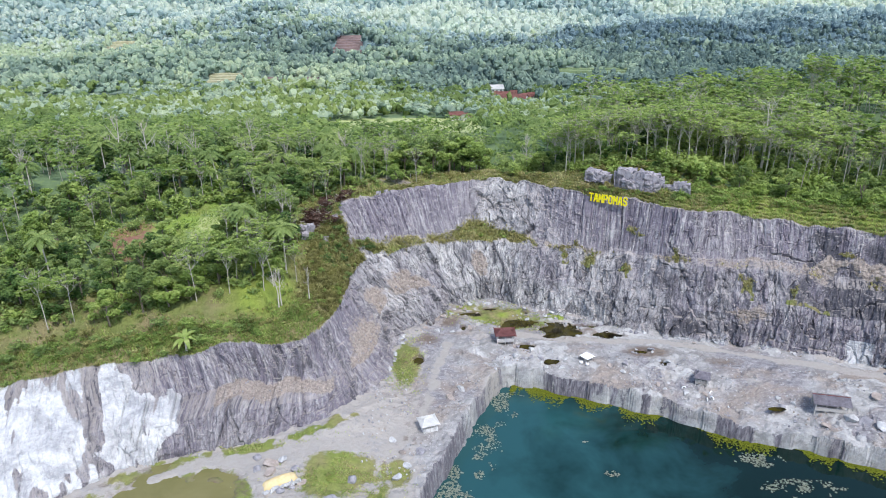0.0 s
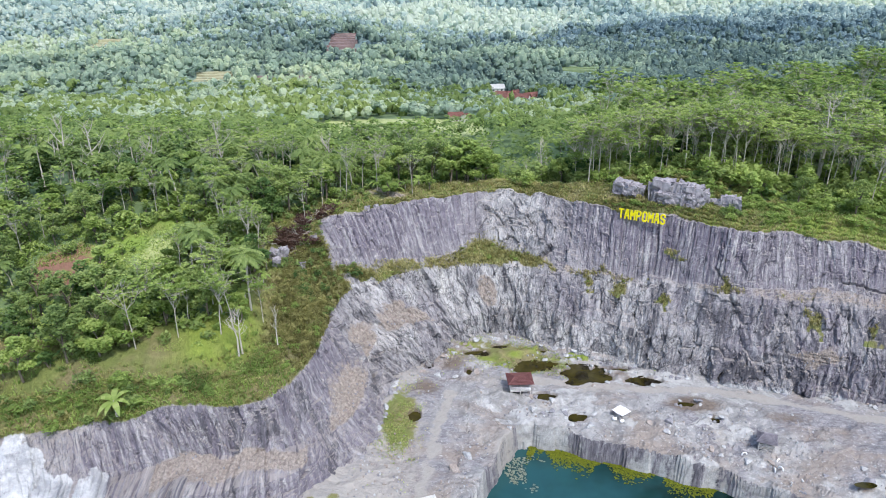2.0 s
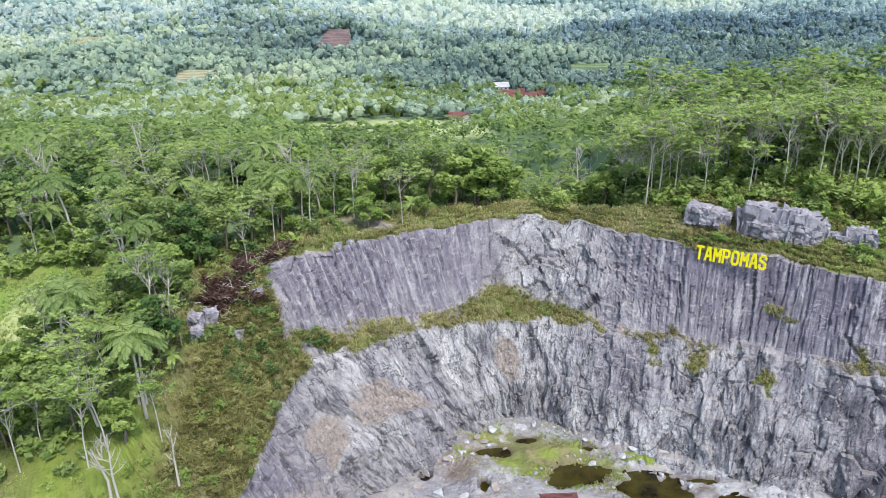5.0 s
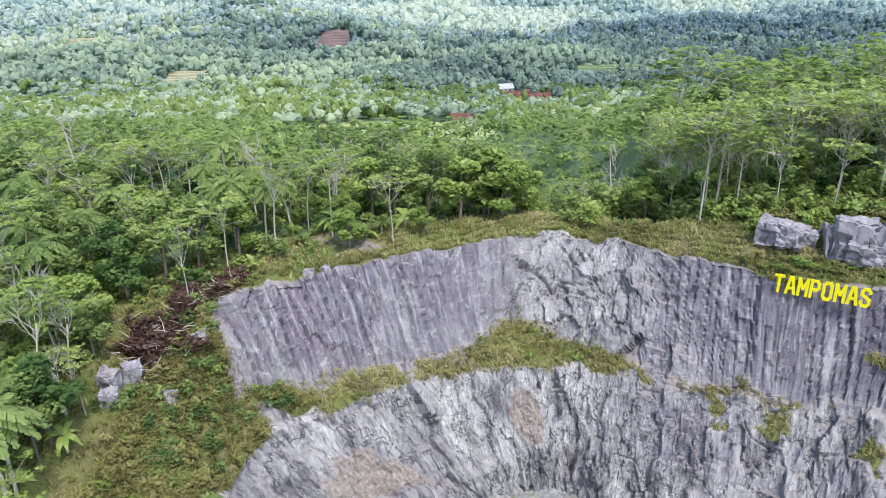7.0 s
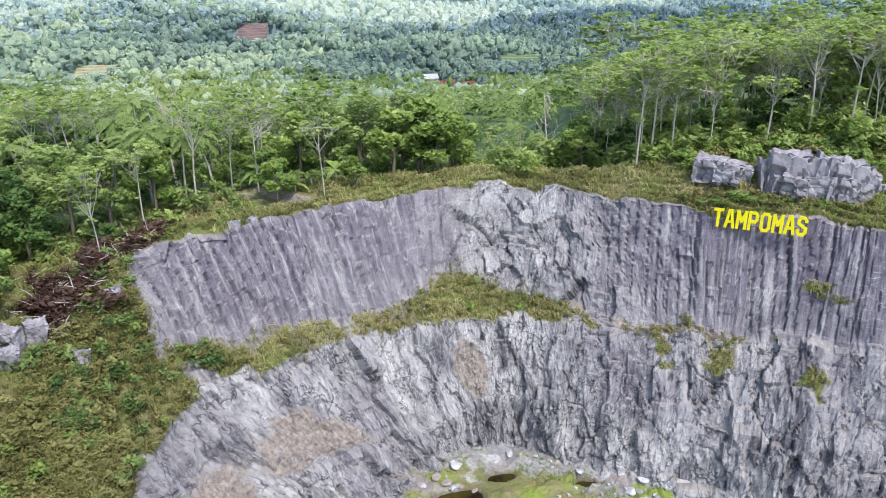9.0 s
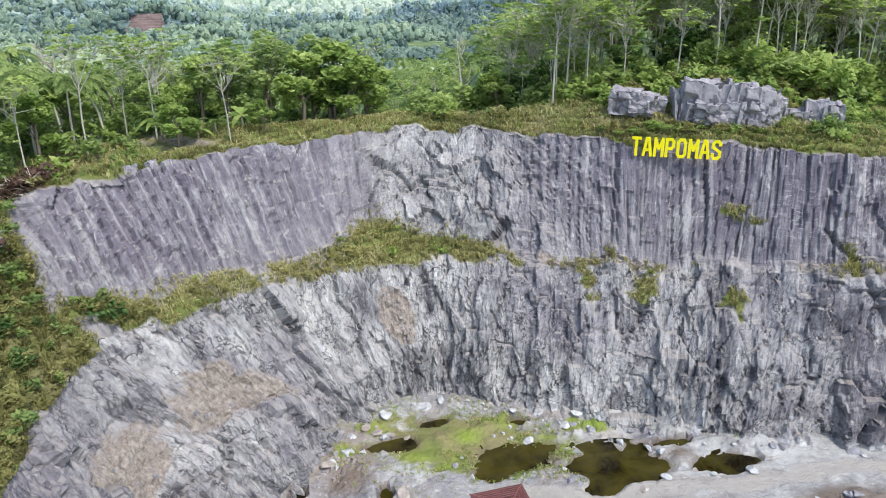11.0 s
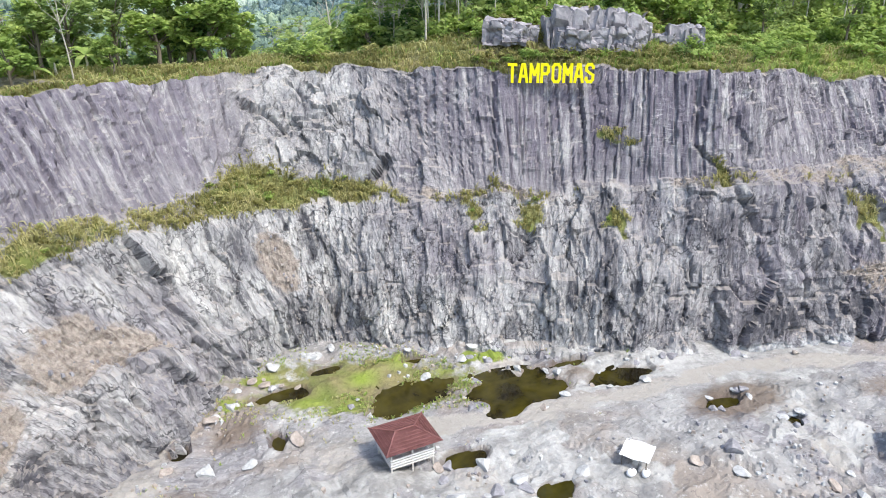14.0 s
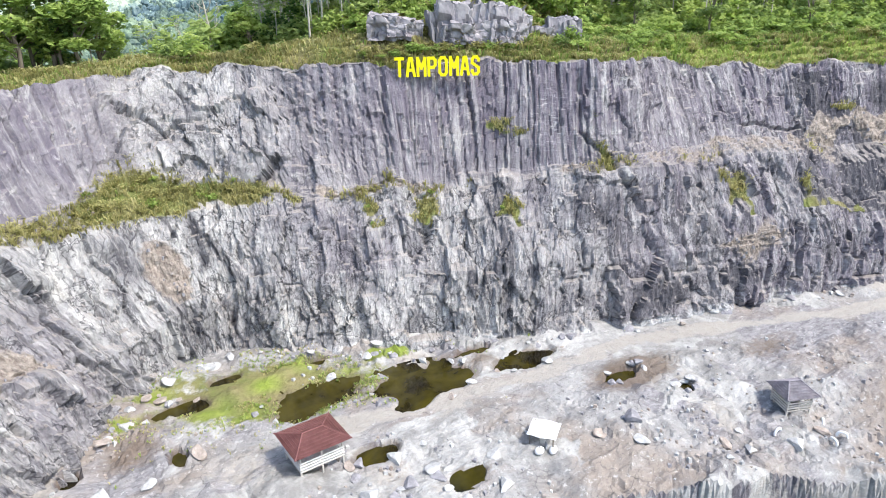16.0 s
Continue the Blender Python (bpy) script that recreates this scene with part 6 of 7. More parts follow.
def boulders():
    rng = np.random.default_rng(33)
    spots = []
    # along the foot of the wall, round the puddles, on the lake bank, and the big ones by the west track
    foot = np.asarray(FOOT)[8:24]
    for k in range(70):
        i = rng.integers(0, len(foot) - 1)
        p = foot[i] + (foot[i + 1] - foot[i]) * rng.random()
        spots.append((p[0] + rng.uniform(-.5, 1.0), p[1] - rng.uniform(.3, 1.8), rng.uniform(.2, .75)))
    for k in range(50):
        px, py, rx, ry = PUDDLES[rng.integers(0, 6)]
        a = rng.uniform(0, 6.28)
        spots.append((px + 1.35 * rx * math.cos(a), py + 1.35 * ry * math.sin(a), rng.uniform(.2, .6)))
    bank = np.asarray(LAKE)[2:12]
    for k in range(45):
        i = rng.integers(0, len(bank) - 1)
        p = bank[i] + (bank[i + 1] - bank[i]) * rng.random()
        spots.append((p[0] + rng.uniform(0, 3), p[1] + rng.uniform(1.4, 7.5), rng.uniform(.25, .9)))
    for x, y, s in [(-12.3, 76.2, 1.0), (-24, 77.6, 1.2), (-22.5, 78.6, 1.0), (-25.8, 76.4, .9), (-20.5, 77.2, .8), (-23.5, 75.8, 1.1), (-19, 74.6, .8), (-26.5, 79.2, .9), (-21.6, 72.6, .9), (-20.2, 73.6, .8),
                    (-14.5, 70.5, 1.5), (-10.5, 70.8, 1.3), (-9.0, 71.5, 1.2), (-6, 78, 1.1), (-4.5, 80.5, .9), (-5.5, 83.5, .8), (-2.5, 84.0, 1.0), (-7.2, 86.5, .7), (1.6, 98, 1.0), (3.6, 101, .9),
                    (67.0, 92.5, 1.5), (69.5, 92.0, 1.8), (71.5, 90.5, 1.5), (63.0, 91.8, 1.2), (73.5, 97, 1.3), (76, 95, 1.6), (78.5, 101, 1.5), (80, 103.5, 1.9), (-1.0, 121.0, .9), (1.8, 120.5, .8), (5.6, 121.8, .8)]:
        spots.append((x, y, s))
    for k, (x, y, s) in enumerate(spots):
        if inside(np.array([x]), np.array([y]), LAKE)[0]:
            continue
        kind = int(rng.integers(0, 6))
        ob = new("boulder", BOULDERS[kind])
        flat = rng.uniform(.5, .8)
        ob.matrix_basis = Matrix.Translation((x, y, floor_z(x, y) + s * flat * .12)) @ pose(0, 0, 0, rng.uniform(-15, 15), rng.uniform(-15, 15), rng.uniform(0, 360)) @ Matrix.Diagonal((s, s * rng.uniform(.7, 1), s * flat, 1))
        tagged(ob, STONE_WORDS[kind], "boulder", "boulders on the quarry floor")


boulders()


def rubble():
    """Small broken stones, too many to count, over the floor and the ledges."""
    rng = np.random.default_rng(35)
    X, Y = rng.uniform(-12, 75, 5000), rng.uniform(78, 136, 5000)
    Z, road, wet, away = floor_height(X, Y)
    ok = (road > 2.2) & (away > .6) & (wet < .3) & (fbm(X / 6, Y / 6, 84, 3) > .46)
    P = np.stack([X, Y, Z], -1)[ok]
    soil = (WALL_COVER[..., 1] > .45) & (WALL_LEVEL > 1.5) & (WALL_LEVEL < 5.5)
    P = np.concatenate([P, wall_places(soil, 900, rng)])
    on_wall = np.arange(len(P)) >= len(P) - 900
    n = len(P)
    box = np.array([[x, y, z] for z in (-.5, .6) for x, y in ((-1, -1), (1, -1), (1, 1), (-1, 1))]) * [.5, .5, 1]
    box[4:, :2] *= .7
    s = (rng.uniform(.10, .34, n) * np.where(on_wall, 0.8, 1))[:, None, None]
    a = rng.uniform(0, 6.28, n)
    R = np.stack([np.stack([np.cos(a), -np.sin(a), 0 * a], -1), np.stack([np.sin(a), np.cos(a), 0 * a], -1), np.stack([0 * a, 0 * a, 1 + 0 * a], -1)], 1)
    V = ((box[None] * (1 + rng.uniform(-.3, .3, (n, 8, 3)))) @ R.transpose(0, 2, 1)) * s + P[:, None]
    F = np.array([[3, 2, 1, 0], [4, 5, 6, 7], [0, 1, 5, 4], [1, 2, 6, 5], [2, 3, 7, 6], [3, 0, 4, 7]])
    F = (np.arange(n)[:, None, None] * 8 + F[None]).reshape(-1, 4)
    slots = np.repeat(np.where(on_wall, rng.integers(1, 3, n), rng.integers(0, 3, n)), 6)
    tagged(new("rubble", mesh_from("rubble", V.reshape(-1, 3), F, [STONE_PALE, STONE_GREY, STONE_TAN], False, slots=slots)), "scattered broken stones on floor and ledges", "rubble", kind="stuff")


rubble()


def outcrop():
    """A low crag of stacked blocks on the grassy brow behind the sign."""
    root = tagged(new("rock_outcrop"), "grey-violet weathered rock outcrop in scrub above the cliff", "rock outcrop")
    rng = np.random.default_rng(37)
    a, b = Vector((31.9, 143.3, 29.7)), Vector((50.4, 135.4, 28.4))
    blocks = [(.03, 1.5, 1.5), (.12, 1.5, 1.4), (.19, .9, 1.0), (.30, 1.2, 2.0), (.38, 1.7, 2.6), (.47, 1.9, 2.9), (.56, 1.8, 2.9), (.64, 1.8, 2.8), (.71, 1.3, 2.3),
              (.79, .8, .9), (.86, 1.0, 1.0), (.92, 1.1, 1.9), (.98, 1.1, 1.7), (.41, 1.5, 1.3), (.51, 1.6, 1.4), (.60, 1.5, 1.3), (.67, 1.3, 1.2), (.09, 1.0, .8), (.34, 1.0, 1.0)]
    for k, (t, w, h) in enumerate(blocks):
        p = a.lerp(b, t)
        front = Vector((-.32, -.95, 0)) * (1.0 if k > 12 else 0)
        ob = new("block", CRAGS[k % 3])
        ob.parent = root
        ob.matrix_basis = Matrix.Translation(p + front + Vector((0, 0, h * .30))) @ pose(0, 0, 0, rng.uniform(-9, 9), rng.uniform(-11, 11), -22 + rng.uniform(-14, 14)) @ Matrix.Diagonal((w * rng.uniform(.85, 1.15), w * .9, h * rng.uniform(.72, .98), 1))


def crag_mesh(seed):
    """A squarish weathered block with split faces."""
    bm = bmesh.new()
    bmesh.ops.create_cube(bm, size=2)
    bmesh.ops.subdivide_edges(bm, edges=bm.edges[:], cuts=13, use_grid_fill=True)
    for v in bm.verts:
        p = v.co.copy()
        q = Vector([max(-.92, min(.92, c)) for c in p * (1.0 if max(abs(p.x), abs(p.y)) < .99 or abs(p.z) < .99 else .93)])
        near, at = noise.voronoi(Vector((p.x * 1.5 + seed * 5, p.y * 1.2, p.z * 1.1 + .3 * p.x)))
        split = max(0, 1 - (near[1] - near[0]) / .12)
        q += Vector((.12 * noise.cell(at[0] * 9), -.5 if p.y < 0 else .3, .25 * (p.z > 0))) * (.5 * noise.cell(at[0] * 7 + Vector((seed, 0, 0))))
        q *= 1 - .10 * split
        q += .12 * noise.noise_vector(p * 1.8 + Vector((seed, 0, 0))) + .02 * noise.noise_vector(p * 6 + Vector((0, seed, 0)))
        v.co = q
    return from_bm("block", bm, STONE_CRAG)


STONE_CRAG = plain_material("crag_stone", (0.13, 0.115, 0.138), (0.44, 0.42, 0.43), 1.1, 0.9, (1, 1, .8), .9)
CRAGS = [crag_mesh(s) for s in (1, 2, 3)]
outcrop()
for x, y, w, h, kind in [(-23.5, 126.3, .75, .8, 2), (-26.6, 123.0, .7, 1.3, 1), (-27.2, 124.7, .8, 1.5, 0), (-26.2, 126.2, .8, 1.5, 2), (-13.8, 139.6, .5, .5, 1), (-12.2, 140.0, .4, .4, 0), (-22.2, 131.0, .9, .7, 1)]:
    k = np.argmin(np.hypot(WALL[..., 0] - x, WALL[..., 1] - y) + 99 * (WALL_LEVEL < 4.5))
    ob = new("slope_rock", CRAGS[kind])
    ob.matrix_basis = Matrix.Translation((x, y, WALL.reshape(-1, 3)[k, 2] + .35 * h)) @ pose(0, 0, 0, 12, 8, x * 40) @ Matrix.Diagonal((w, w * .8, h * .8, 1))
    tagged(ob, "pale weathered rock showing through the slope scrub", "rock", "rocks on the west slope")


def brow_scrub():
    """Scrub and grass over and behind the outcrop, up to the trees."""
    rng = np.random.default_rng(43)
    t, off = rng.uniform(-.08, 1.2, 230), rng.uniform(1.6, 9.0, 230)
    X, Y = 31.8 + 21.8 * t + .32 * off, 143.0 - 7.4 * t + .95 * off
    P = np.stack([X, Y, land(X, Y)], -1)
    t2, off2 = rng.uniform(-.1, 1.1, 110), rng.uniform(-3.6, -1.7, 110)
    X, Y = 31.8 + 21.8 * t2 + .32 * off2, 143.0 - 7.4 * t2 + .95 * off2
    Q = np.stack([X, Y, land(X, Y) - .1], -1)
    stuff("brow_scrub", shrub_pieces(P[:110], rng, LEAF_BRIGHT, .6, 1.3) + shrub_pieces(P[110:], rng, LEAF_DRY, .5, 1.1) + shrub_pieces(Q[:60], rng, LEAF_DRY, .35, .75) + shrub_pieces(Q[60:], rng, LEAF_BRIGHT, .35, .7),
          "bright and olive scrub round the rock outcrop", "scrub")


brow_scrub()

SLIM = np.random.default_rng(47)
for k in range(78):
    x, y = SLIM.uniform(26, 86), SLIM.uniform(149, 172)
    y = y - max(0, x - 40) * .22
    place(TEMPLATES["albizia"][4 if k % 3 else 1], turned(x, y, float(land(x, y)) - .1, k * 77, SLIM.uniform(.85, 1.15)))

# leafy growth on the slope between the lawn and the cliff's west end
SLOPE = np.random.default_rng(53)
for k in range(26):
    x, y = SLOPE.uniform(-43, -27.5), SLOPE.uniform(106, 127)
    kind, v = [("broadleaf", 4), ("broadleaf", 2), ("albizia", 2), ("broadleaf", 1), ("palm", 1), ("albizia", 4)][k % 6]
    if rim_gap(np.array([x]), np.array([y]))[0] > 2.0:
        place(TEMPLATES[kind][v], turned(x, y, float(land(x, y)) - .1, k * 61, SLOPE.uniform(.45, .8)))


# ---- built things ----
def box_bm(bm, x0, x1, y0, y1, z0, z1, bevel=0.0):
    vs = bmesh.ops.create_cube(bm, size=1)["verts"]
    for v in vs:
        v.co = ((x0 + x1) / 2 + v.co.x * (x1 - x0), (y0 + y1) / 2 + v.co.y * (y1 - y0), (z0 + z1) / 2 + v.co.z * (z1 - z0))
    if bevel:
        bmesh.ops.bevel(bm, geom=list({e for v in vs for e in v.link_edges}), offset=bevel, segments=1, affect="EDGES")


def box_part(name, mat, parent, *dims, label="", bevel=0.0):
    bm = bmesh.new()
    box_bm(bm, *dims, bevel)
    return part(name, bm, mat, parent, label)


def rod_part(name, mat, parent, points, r, label=""):
    v, f = tube(points, [r] * len(points), 6)
    ob = new(name, mesh_from(name, v, f, [mat], True))
    ob.parent = parent
    return tagged(ob, label)


ROOF_RED = plain_material("red_tin_roof", (0.16, 0.065, 0.06), (0.25, 0.11, 0.105), 1.2, 0.6)
ROOF_GREY = plain_material("grey_roof", (0.17, 0.155, 0.18), (0.33, 0.31, 0.34), 1.5, 0.8)
ROOF_WHITE = plain_material("white_tin_roof", (0.62, 0.61, 0.58), (0.84, 0.83, 0.80), 1.2, 0.6)
WOOD_PALE = plain_material("weathered_wood", (0.34, 0.31, 0.28), (0.60, 0.57, 0.52), 1.5, 0.85, (1, 1, 5))
WOOD_DARK = plain_material("dark_wood", (0.09, 0.075, 0.06), (0.20, 0.17, 0.14), 1.5, 0.85, (1, 1, 5))
BOARD_WHITE = plain_material("whitewashed_board", (0.55, 0.54, 0.52), (0.80, 0.79, 0.76), 2.0, 0.8)
TARP = plain_material("white_tarpaulin", (0.70, 0.71, 0.72), (0.88, 0.88, 0.88), .8, 0.5)
SAND = plain_material("yellow_sand", (0.52, 0.40, 0.19), (0.70, 0.57, 0.33), 1.5, 0.95)


def hip_roof(parent, w, d, z, rise, mat, thick=0.08, ridge=.35):
    """Hipped roof over w x d with its eaves at z: four slopes with ribs along the fall."""
    bm = bmesh.new()
    rx = w / 2 * ridge
    lo = [(-w / 2, -d / 2, z), (w / 2, -d / 2, z), (w / 2, d / 2, z), (-w / 2, d / 2, z)]
    a, b = (-rx, 0, z + rise), (rx, 0, z + rise)
    v = [bm.verts.new(p) for p in lo] + [bm.verts.new(a), bm.verts.new(b)]
    bm.faces.new((v[0], v[1], v[5], v[4]))
    bm.faces.new((v[1], v[2], v[5]))
    bm.faces.new((v[2], v[3], v[4], v[5]))
    bm.faces.new((v[3], v[0], v[4]))
    bmesh.ops.solidify(bm, geom=bm.faces[:], thickness=thick)
    roof = part("roof", bm, mat, parent)
    # courses: low laps of the sheets, step by step up each slope
    for k in range(1, 6):
        f = k / 6.5
        x0, y0, zz = w / 2 * (1 - f) + rx * f, d / 2 * (1 - f), z + rise * f
        ring = [(-x0, -y0), (x0, -y0), (x0, y0), (-x0, y0)]
        for (ax, ay), (bx, by) in zip(ring, ring[1:] + ring[:1]):
            rod_part("roof_lap", mat, roof, [(ax, ay, zz + .03), (bx, by, zz + .03)], .028)
    for cx, cy in ((-1, -1), (1, -1), (1, 1), (-1, 1)):
        rod_part("hip_ridge", mat, roof, [(cx * w / 2, cy * d / 2, z + .02), (cx * rx, 0, z + rise + .03)], .05)
    rod_part("ridge", mat, roof, [(-rx, 0, z + rise + .03), (rx, 0, z + rise + .03)], .05)
    return roof


def hut(name, x, y, yaw, w, d, legs, wall, roof_mat, post_mat, board_mat, label, rise=.9, roof_over=.45, rails=True):
    """A small open hut on stilts: posts, floor boards, parapet boards, hipped roof."""
    g = min(floor_z(x + dx, y + dy) for dx in (-w / 2, w / 2) for dy in (-d / 2, d / 2))
    root = tagged(new(name), label, "hut", "huts in the quarry")
    root.matrix_basis = pose(x, y, g, 0, 0, yaw)
    top = legs + wall
    for sx in (-1, 0, 1):
        for sy in (-1, 1):
            box_part("post", post_mat, root, sx * (w / 2 - .08) - .06, sx * (w / 2 - .08) + .06, sy * (d / 2 - .08) - .06, sy * (d / 2 - .08) + .06, -.3, top, bevel=.01)
    box_part("deck", post_mat, root, -w / 2, w / 2, -d / 2, d / 2, legs - .08, legs)
    for k in range(int(w / .3)):
        box_part("deck_board", board_mat, root, -w / 2 + k * .3 + .01, -w / 2 + k * .3 + .28, -d / 2 - .03, d / 2 + .03, legs + .004, legs + .03)
    if rails:
        for sy in (-1, 1):
            for zz in (.18, .40, .62):
                box_part("rail", board_mat, root, -w / 2, w / 2, sy * d / 2 - .02, sy * d / 2 + .02, legs + zz, legs + zz + .12)
        for sx in (-1, 1):
            for zz in (.18, .40, .62):
                box_part("rail", board_mat, root, sx * w / 2 - .02, sx * w / 2 + .02, -d / 2 + .05, d / 2 - .05, legs + zz, legs + zz + .12)
    for sy in (-1, 1):
        box_part("wall_plate", post_mat, root, -w / 2 - .1, w / 2 + .1, sy * (d / 2 - .08) - .05, sy * (d / 2 - .08) + .05, top, top + .1)
    hip_roof(root, w + 2 * roof_over, d + 2 * roof_over, top + .02, rise, roof_mat)
    return root


hut("red_roof_hut", 12.3, 117.0, 3, 3.3, 2.7, .75, 1.45, ROOF_RED, WOOD_PALE, BOARD_WHITE, "small stilted wooden hut with a faded red tin roof", .5)
hut("grey_roof_hut", 46.4, 103.4, -22, 2.1, 2.1, .5, 1.2, ROOF_GREY, WOOD_PALE, WOOD_PALE, "small stilted wooden hut with a grey hipped roof", .75, .35)
hut("white_roof_hut", -1.7, 89.7, 20, 2.4, 2.3, .3, 1.35, ROOF_WHITE, WOOD_PALE, BOARD_WHITE, "small open hut with a whitish hipped tin roof", .6, .35)


def long_hut():
    x, y = 64.8, 95.3
    root = tagged(new("long_hut"), "long low wooden shed with a grey roof by the lake", "hut", "huts in the quarry")
    root.matrix_basis = pose(x, y, floor_z(x, y) - .1, 0, 0, -12)
    for sx in (-2.4, -.8, .8, 2.4):
        for sy in (-1.2, 1.2):
            box_part("post", WOOD_PALE, root, sx - .07, sx + .07, sy - .07, sy + .07, -.8, 2.0, bevel=.01)
    box_part("deck", WOOD_PALE, root, -2.5, 2.5, -1.3, 1.3, .45, .55)
    for k in range(4):
        box_part("wall_board", WOOD_PALE, root, -2.5, 2.5, 1.28, 1.33, .6 + k * .3, .87 + k * .3)
        if k < 2:
            box_part("wall_board", WOOD_PALE, root, -2.5, 2.5, -1.33, -1.28, .6 + k * .3, .87 + k * .3)
    bm = bmesh.new()
    prof = [(-1.75, 1.9), (0, 2.75), (1.75, 1.9)]
    v = [[bm.verts.new((sx, py, pz)) for py, pz in prof] for sx in (-2.9, 2.9)]
    for k in range(2):
        bm.faces.new((v[0][k], v[1][k], v[1][k + 1], v[0][k + 1]))
    bmesh.ops.solidify(bm, geom=bm.faces[:], thickness=.08)
    roof = part("roof", bm, ROOF_GREY, root)
    rod_part("ridge", ROOF_RED, roof, [(-2.9, 0, 2.8), (2.9, 0, 2.8)], .07, "dull red ridge cap")
    for k in range(13):
        sx = -2.8 + k * .467
        for sg in (-1, 1):
            rod_part("roof_rib", ROOF_GREY, roof, [(sx, 0, 2.78), (sx, sg * 1.75, 1.93)], .025)


long_hut()


def canopy():
    x, y = 27.2, 110.2
    root = tagged(new("shade_canopy"), "square white tarpaulin shade on four thin poles", "canopy")
    root.matrix_basis = pose(x, y, floor_z(x, y), 0, 0, 38)
    for sx in (-1, 1):
        for sy in (-1, 1):
            rod_part("pole", WOOD_DARK, root, [(sx * .85, sy * .85, -.3), (sx * .85, sy * .85, 1.0)], .04)
    bm = bmesh.new()
    bmesh.ops.create_grid(bm, x_segments=8, y_segments=8, size=1.05)
    for v in bm.verts:
        r = max(abs(v.co.x), abs(v.co.y)) / 1.05
        v.co.z = 1.06 - .10 * r - .05 * math.sin(5 * v.co.x) * math.cos(4 * v.co.y)
    bmesh.ops.solidify(bm, geom=bm.faces[:], thickness=.02)
    part("tarpaulin", bm, TARP, root)
    box_part("bench_seat", WOOD_PALE, root, -.6, .6, -.25, .2, .38, .45)
    box_part("bench_leg", WOOD_PALE, root, -.55, -.45, -.2, .15, -.2, .38)
    box_part("bench_leg", WOOD_PALE, root, .45, .55, -.2, .15, -.2, .38)
    for k, (bx, by) in enumerate([(26.0, 109.2), (27.1, 109.0)]):
        ob = tagged(new("sack"), "full white plastic sack standing beside the shade", "sack", "sacks by the shade")
        ob.matrix_basis = pose(bx, by, floor_z(bx, by), 0, 0, 30 * k)
        bm = bmesh.new()
        bmesh.ops.create_icosphere(bm, subdivisions=2, radius=.36)
        for v in bm.verts:
            v.co = (v.co.x * (1.1 - .25 * v.co.z), v.co.y * .8, .26 + v.co.z * .85)
        part("bag", bm, TARP, ob, smooth_on=True)
        rod_part("tie", WOOD_DARK, ob, [(-.06, 0, .53), (.06, 0, .55)], .05)


canopy()


def tyres():
    """Three white-painted half tyres standing on the bank."""
    for k, (x, y) in enumerate([(42.9, 102.0), (47.4, 101.2), (46.3, 99.6), (47.0, 99.4)]):
        root = tagged(new("painted_tyre"), "white-painted half tyre standing in the ground", "tyre", "painted tyres by the grey hut")
        root.matrix_basis = pose(x, y, floor_z(x, y), 0, 0, 40 * k)
        arc = [(.36 * math.cos(a), 0, .36 * math.sin(a)) for a in np.linspace(-.3, math.pi + .3, 12)]
        rod_part("tread", TARP, root, arc, .10)
        rod_part("sidewall", BOARD_WHITE, root, [(p[0] * .8, .05, p[2] * .8) for p in arc], .05)


tyres()


def sand_heap():
    x, y = -22.0, 74.2
    rng = np.random.default_rng(71)
    root = tagged(new("sand_heap"), "long heap of yellow sand edged with white rubble", "sand heap")
    root.matrix_basis = pose(x, y, floor_z(x, y), 0, 0, 32)
    bm = bmesh.new()
    bmesh.ops.create_grid(bm, x_segments=26, y_segments=12, size=1)
    for v in bm.verts:
        r = max(0, 1 - abs(v.co.x) ** 3) * max(0, 1 - v.co.y ** 2)
        v.co = (v.co.x * 2.6, v.co.y * 1.1, -.15 + 1.0 * r ** .7 + .12 * noise.noise(Vector((v.co.x * 4, v.co.y * 4, 2))))
    part("sand", bm, SAND, root, smooth_on=True)
    for k in range(16):
        ob = new("stone", BOULDERS[(0, 2, 5)[k % 3]])
        ob.parent = root
        s = rng.uniform(.35, .6)
        ob.matrix_basis = Matrix.Translation((-2.6 + k * .34, -1.25 + rng.normal(0, .15), .15)) @ pose(0, 0, 0, k * 31, k * 17, k * 53) @ Matrix.Diagonal((s, s * .8, s * .7, 1))


sand_heap()


# ---- the yellow letters on the cliff's lip ----
STROKES = {
    "T": [[(0, 1), (.62, 1)], [(.31, 1), (.31, 0)]],
    "A": [[(0, 0), (.22, 1), (.40, 1), (.62, 0)], [(.12, .33), (.50, .33)]],
    "M": [[(0, 0), (0, 1), (.31, .42), (.62, 1), (.62, 0)]],
    "P": [[(0, 0), (0, 1), (.42, 1), (.56, .86), (.56, .60), (.42, .46), (0, .46)]],
    "O": [[(.14, 0), (0, .16), (0, .84), (.14, 1), (.44, 1), (.58, .84), (.58, .16), (.44, 0), (.14, 0)]],
    "S": [[(.56, .80), (.56, .86), (.42, 1), (.14, 1), (0, .86), (0, .66), (.56, .38), (.56, .14), (.42, 0), (.14, 0), (0, .14), (0, .22)]],
}


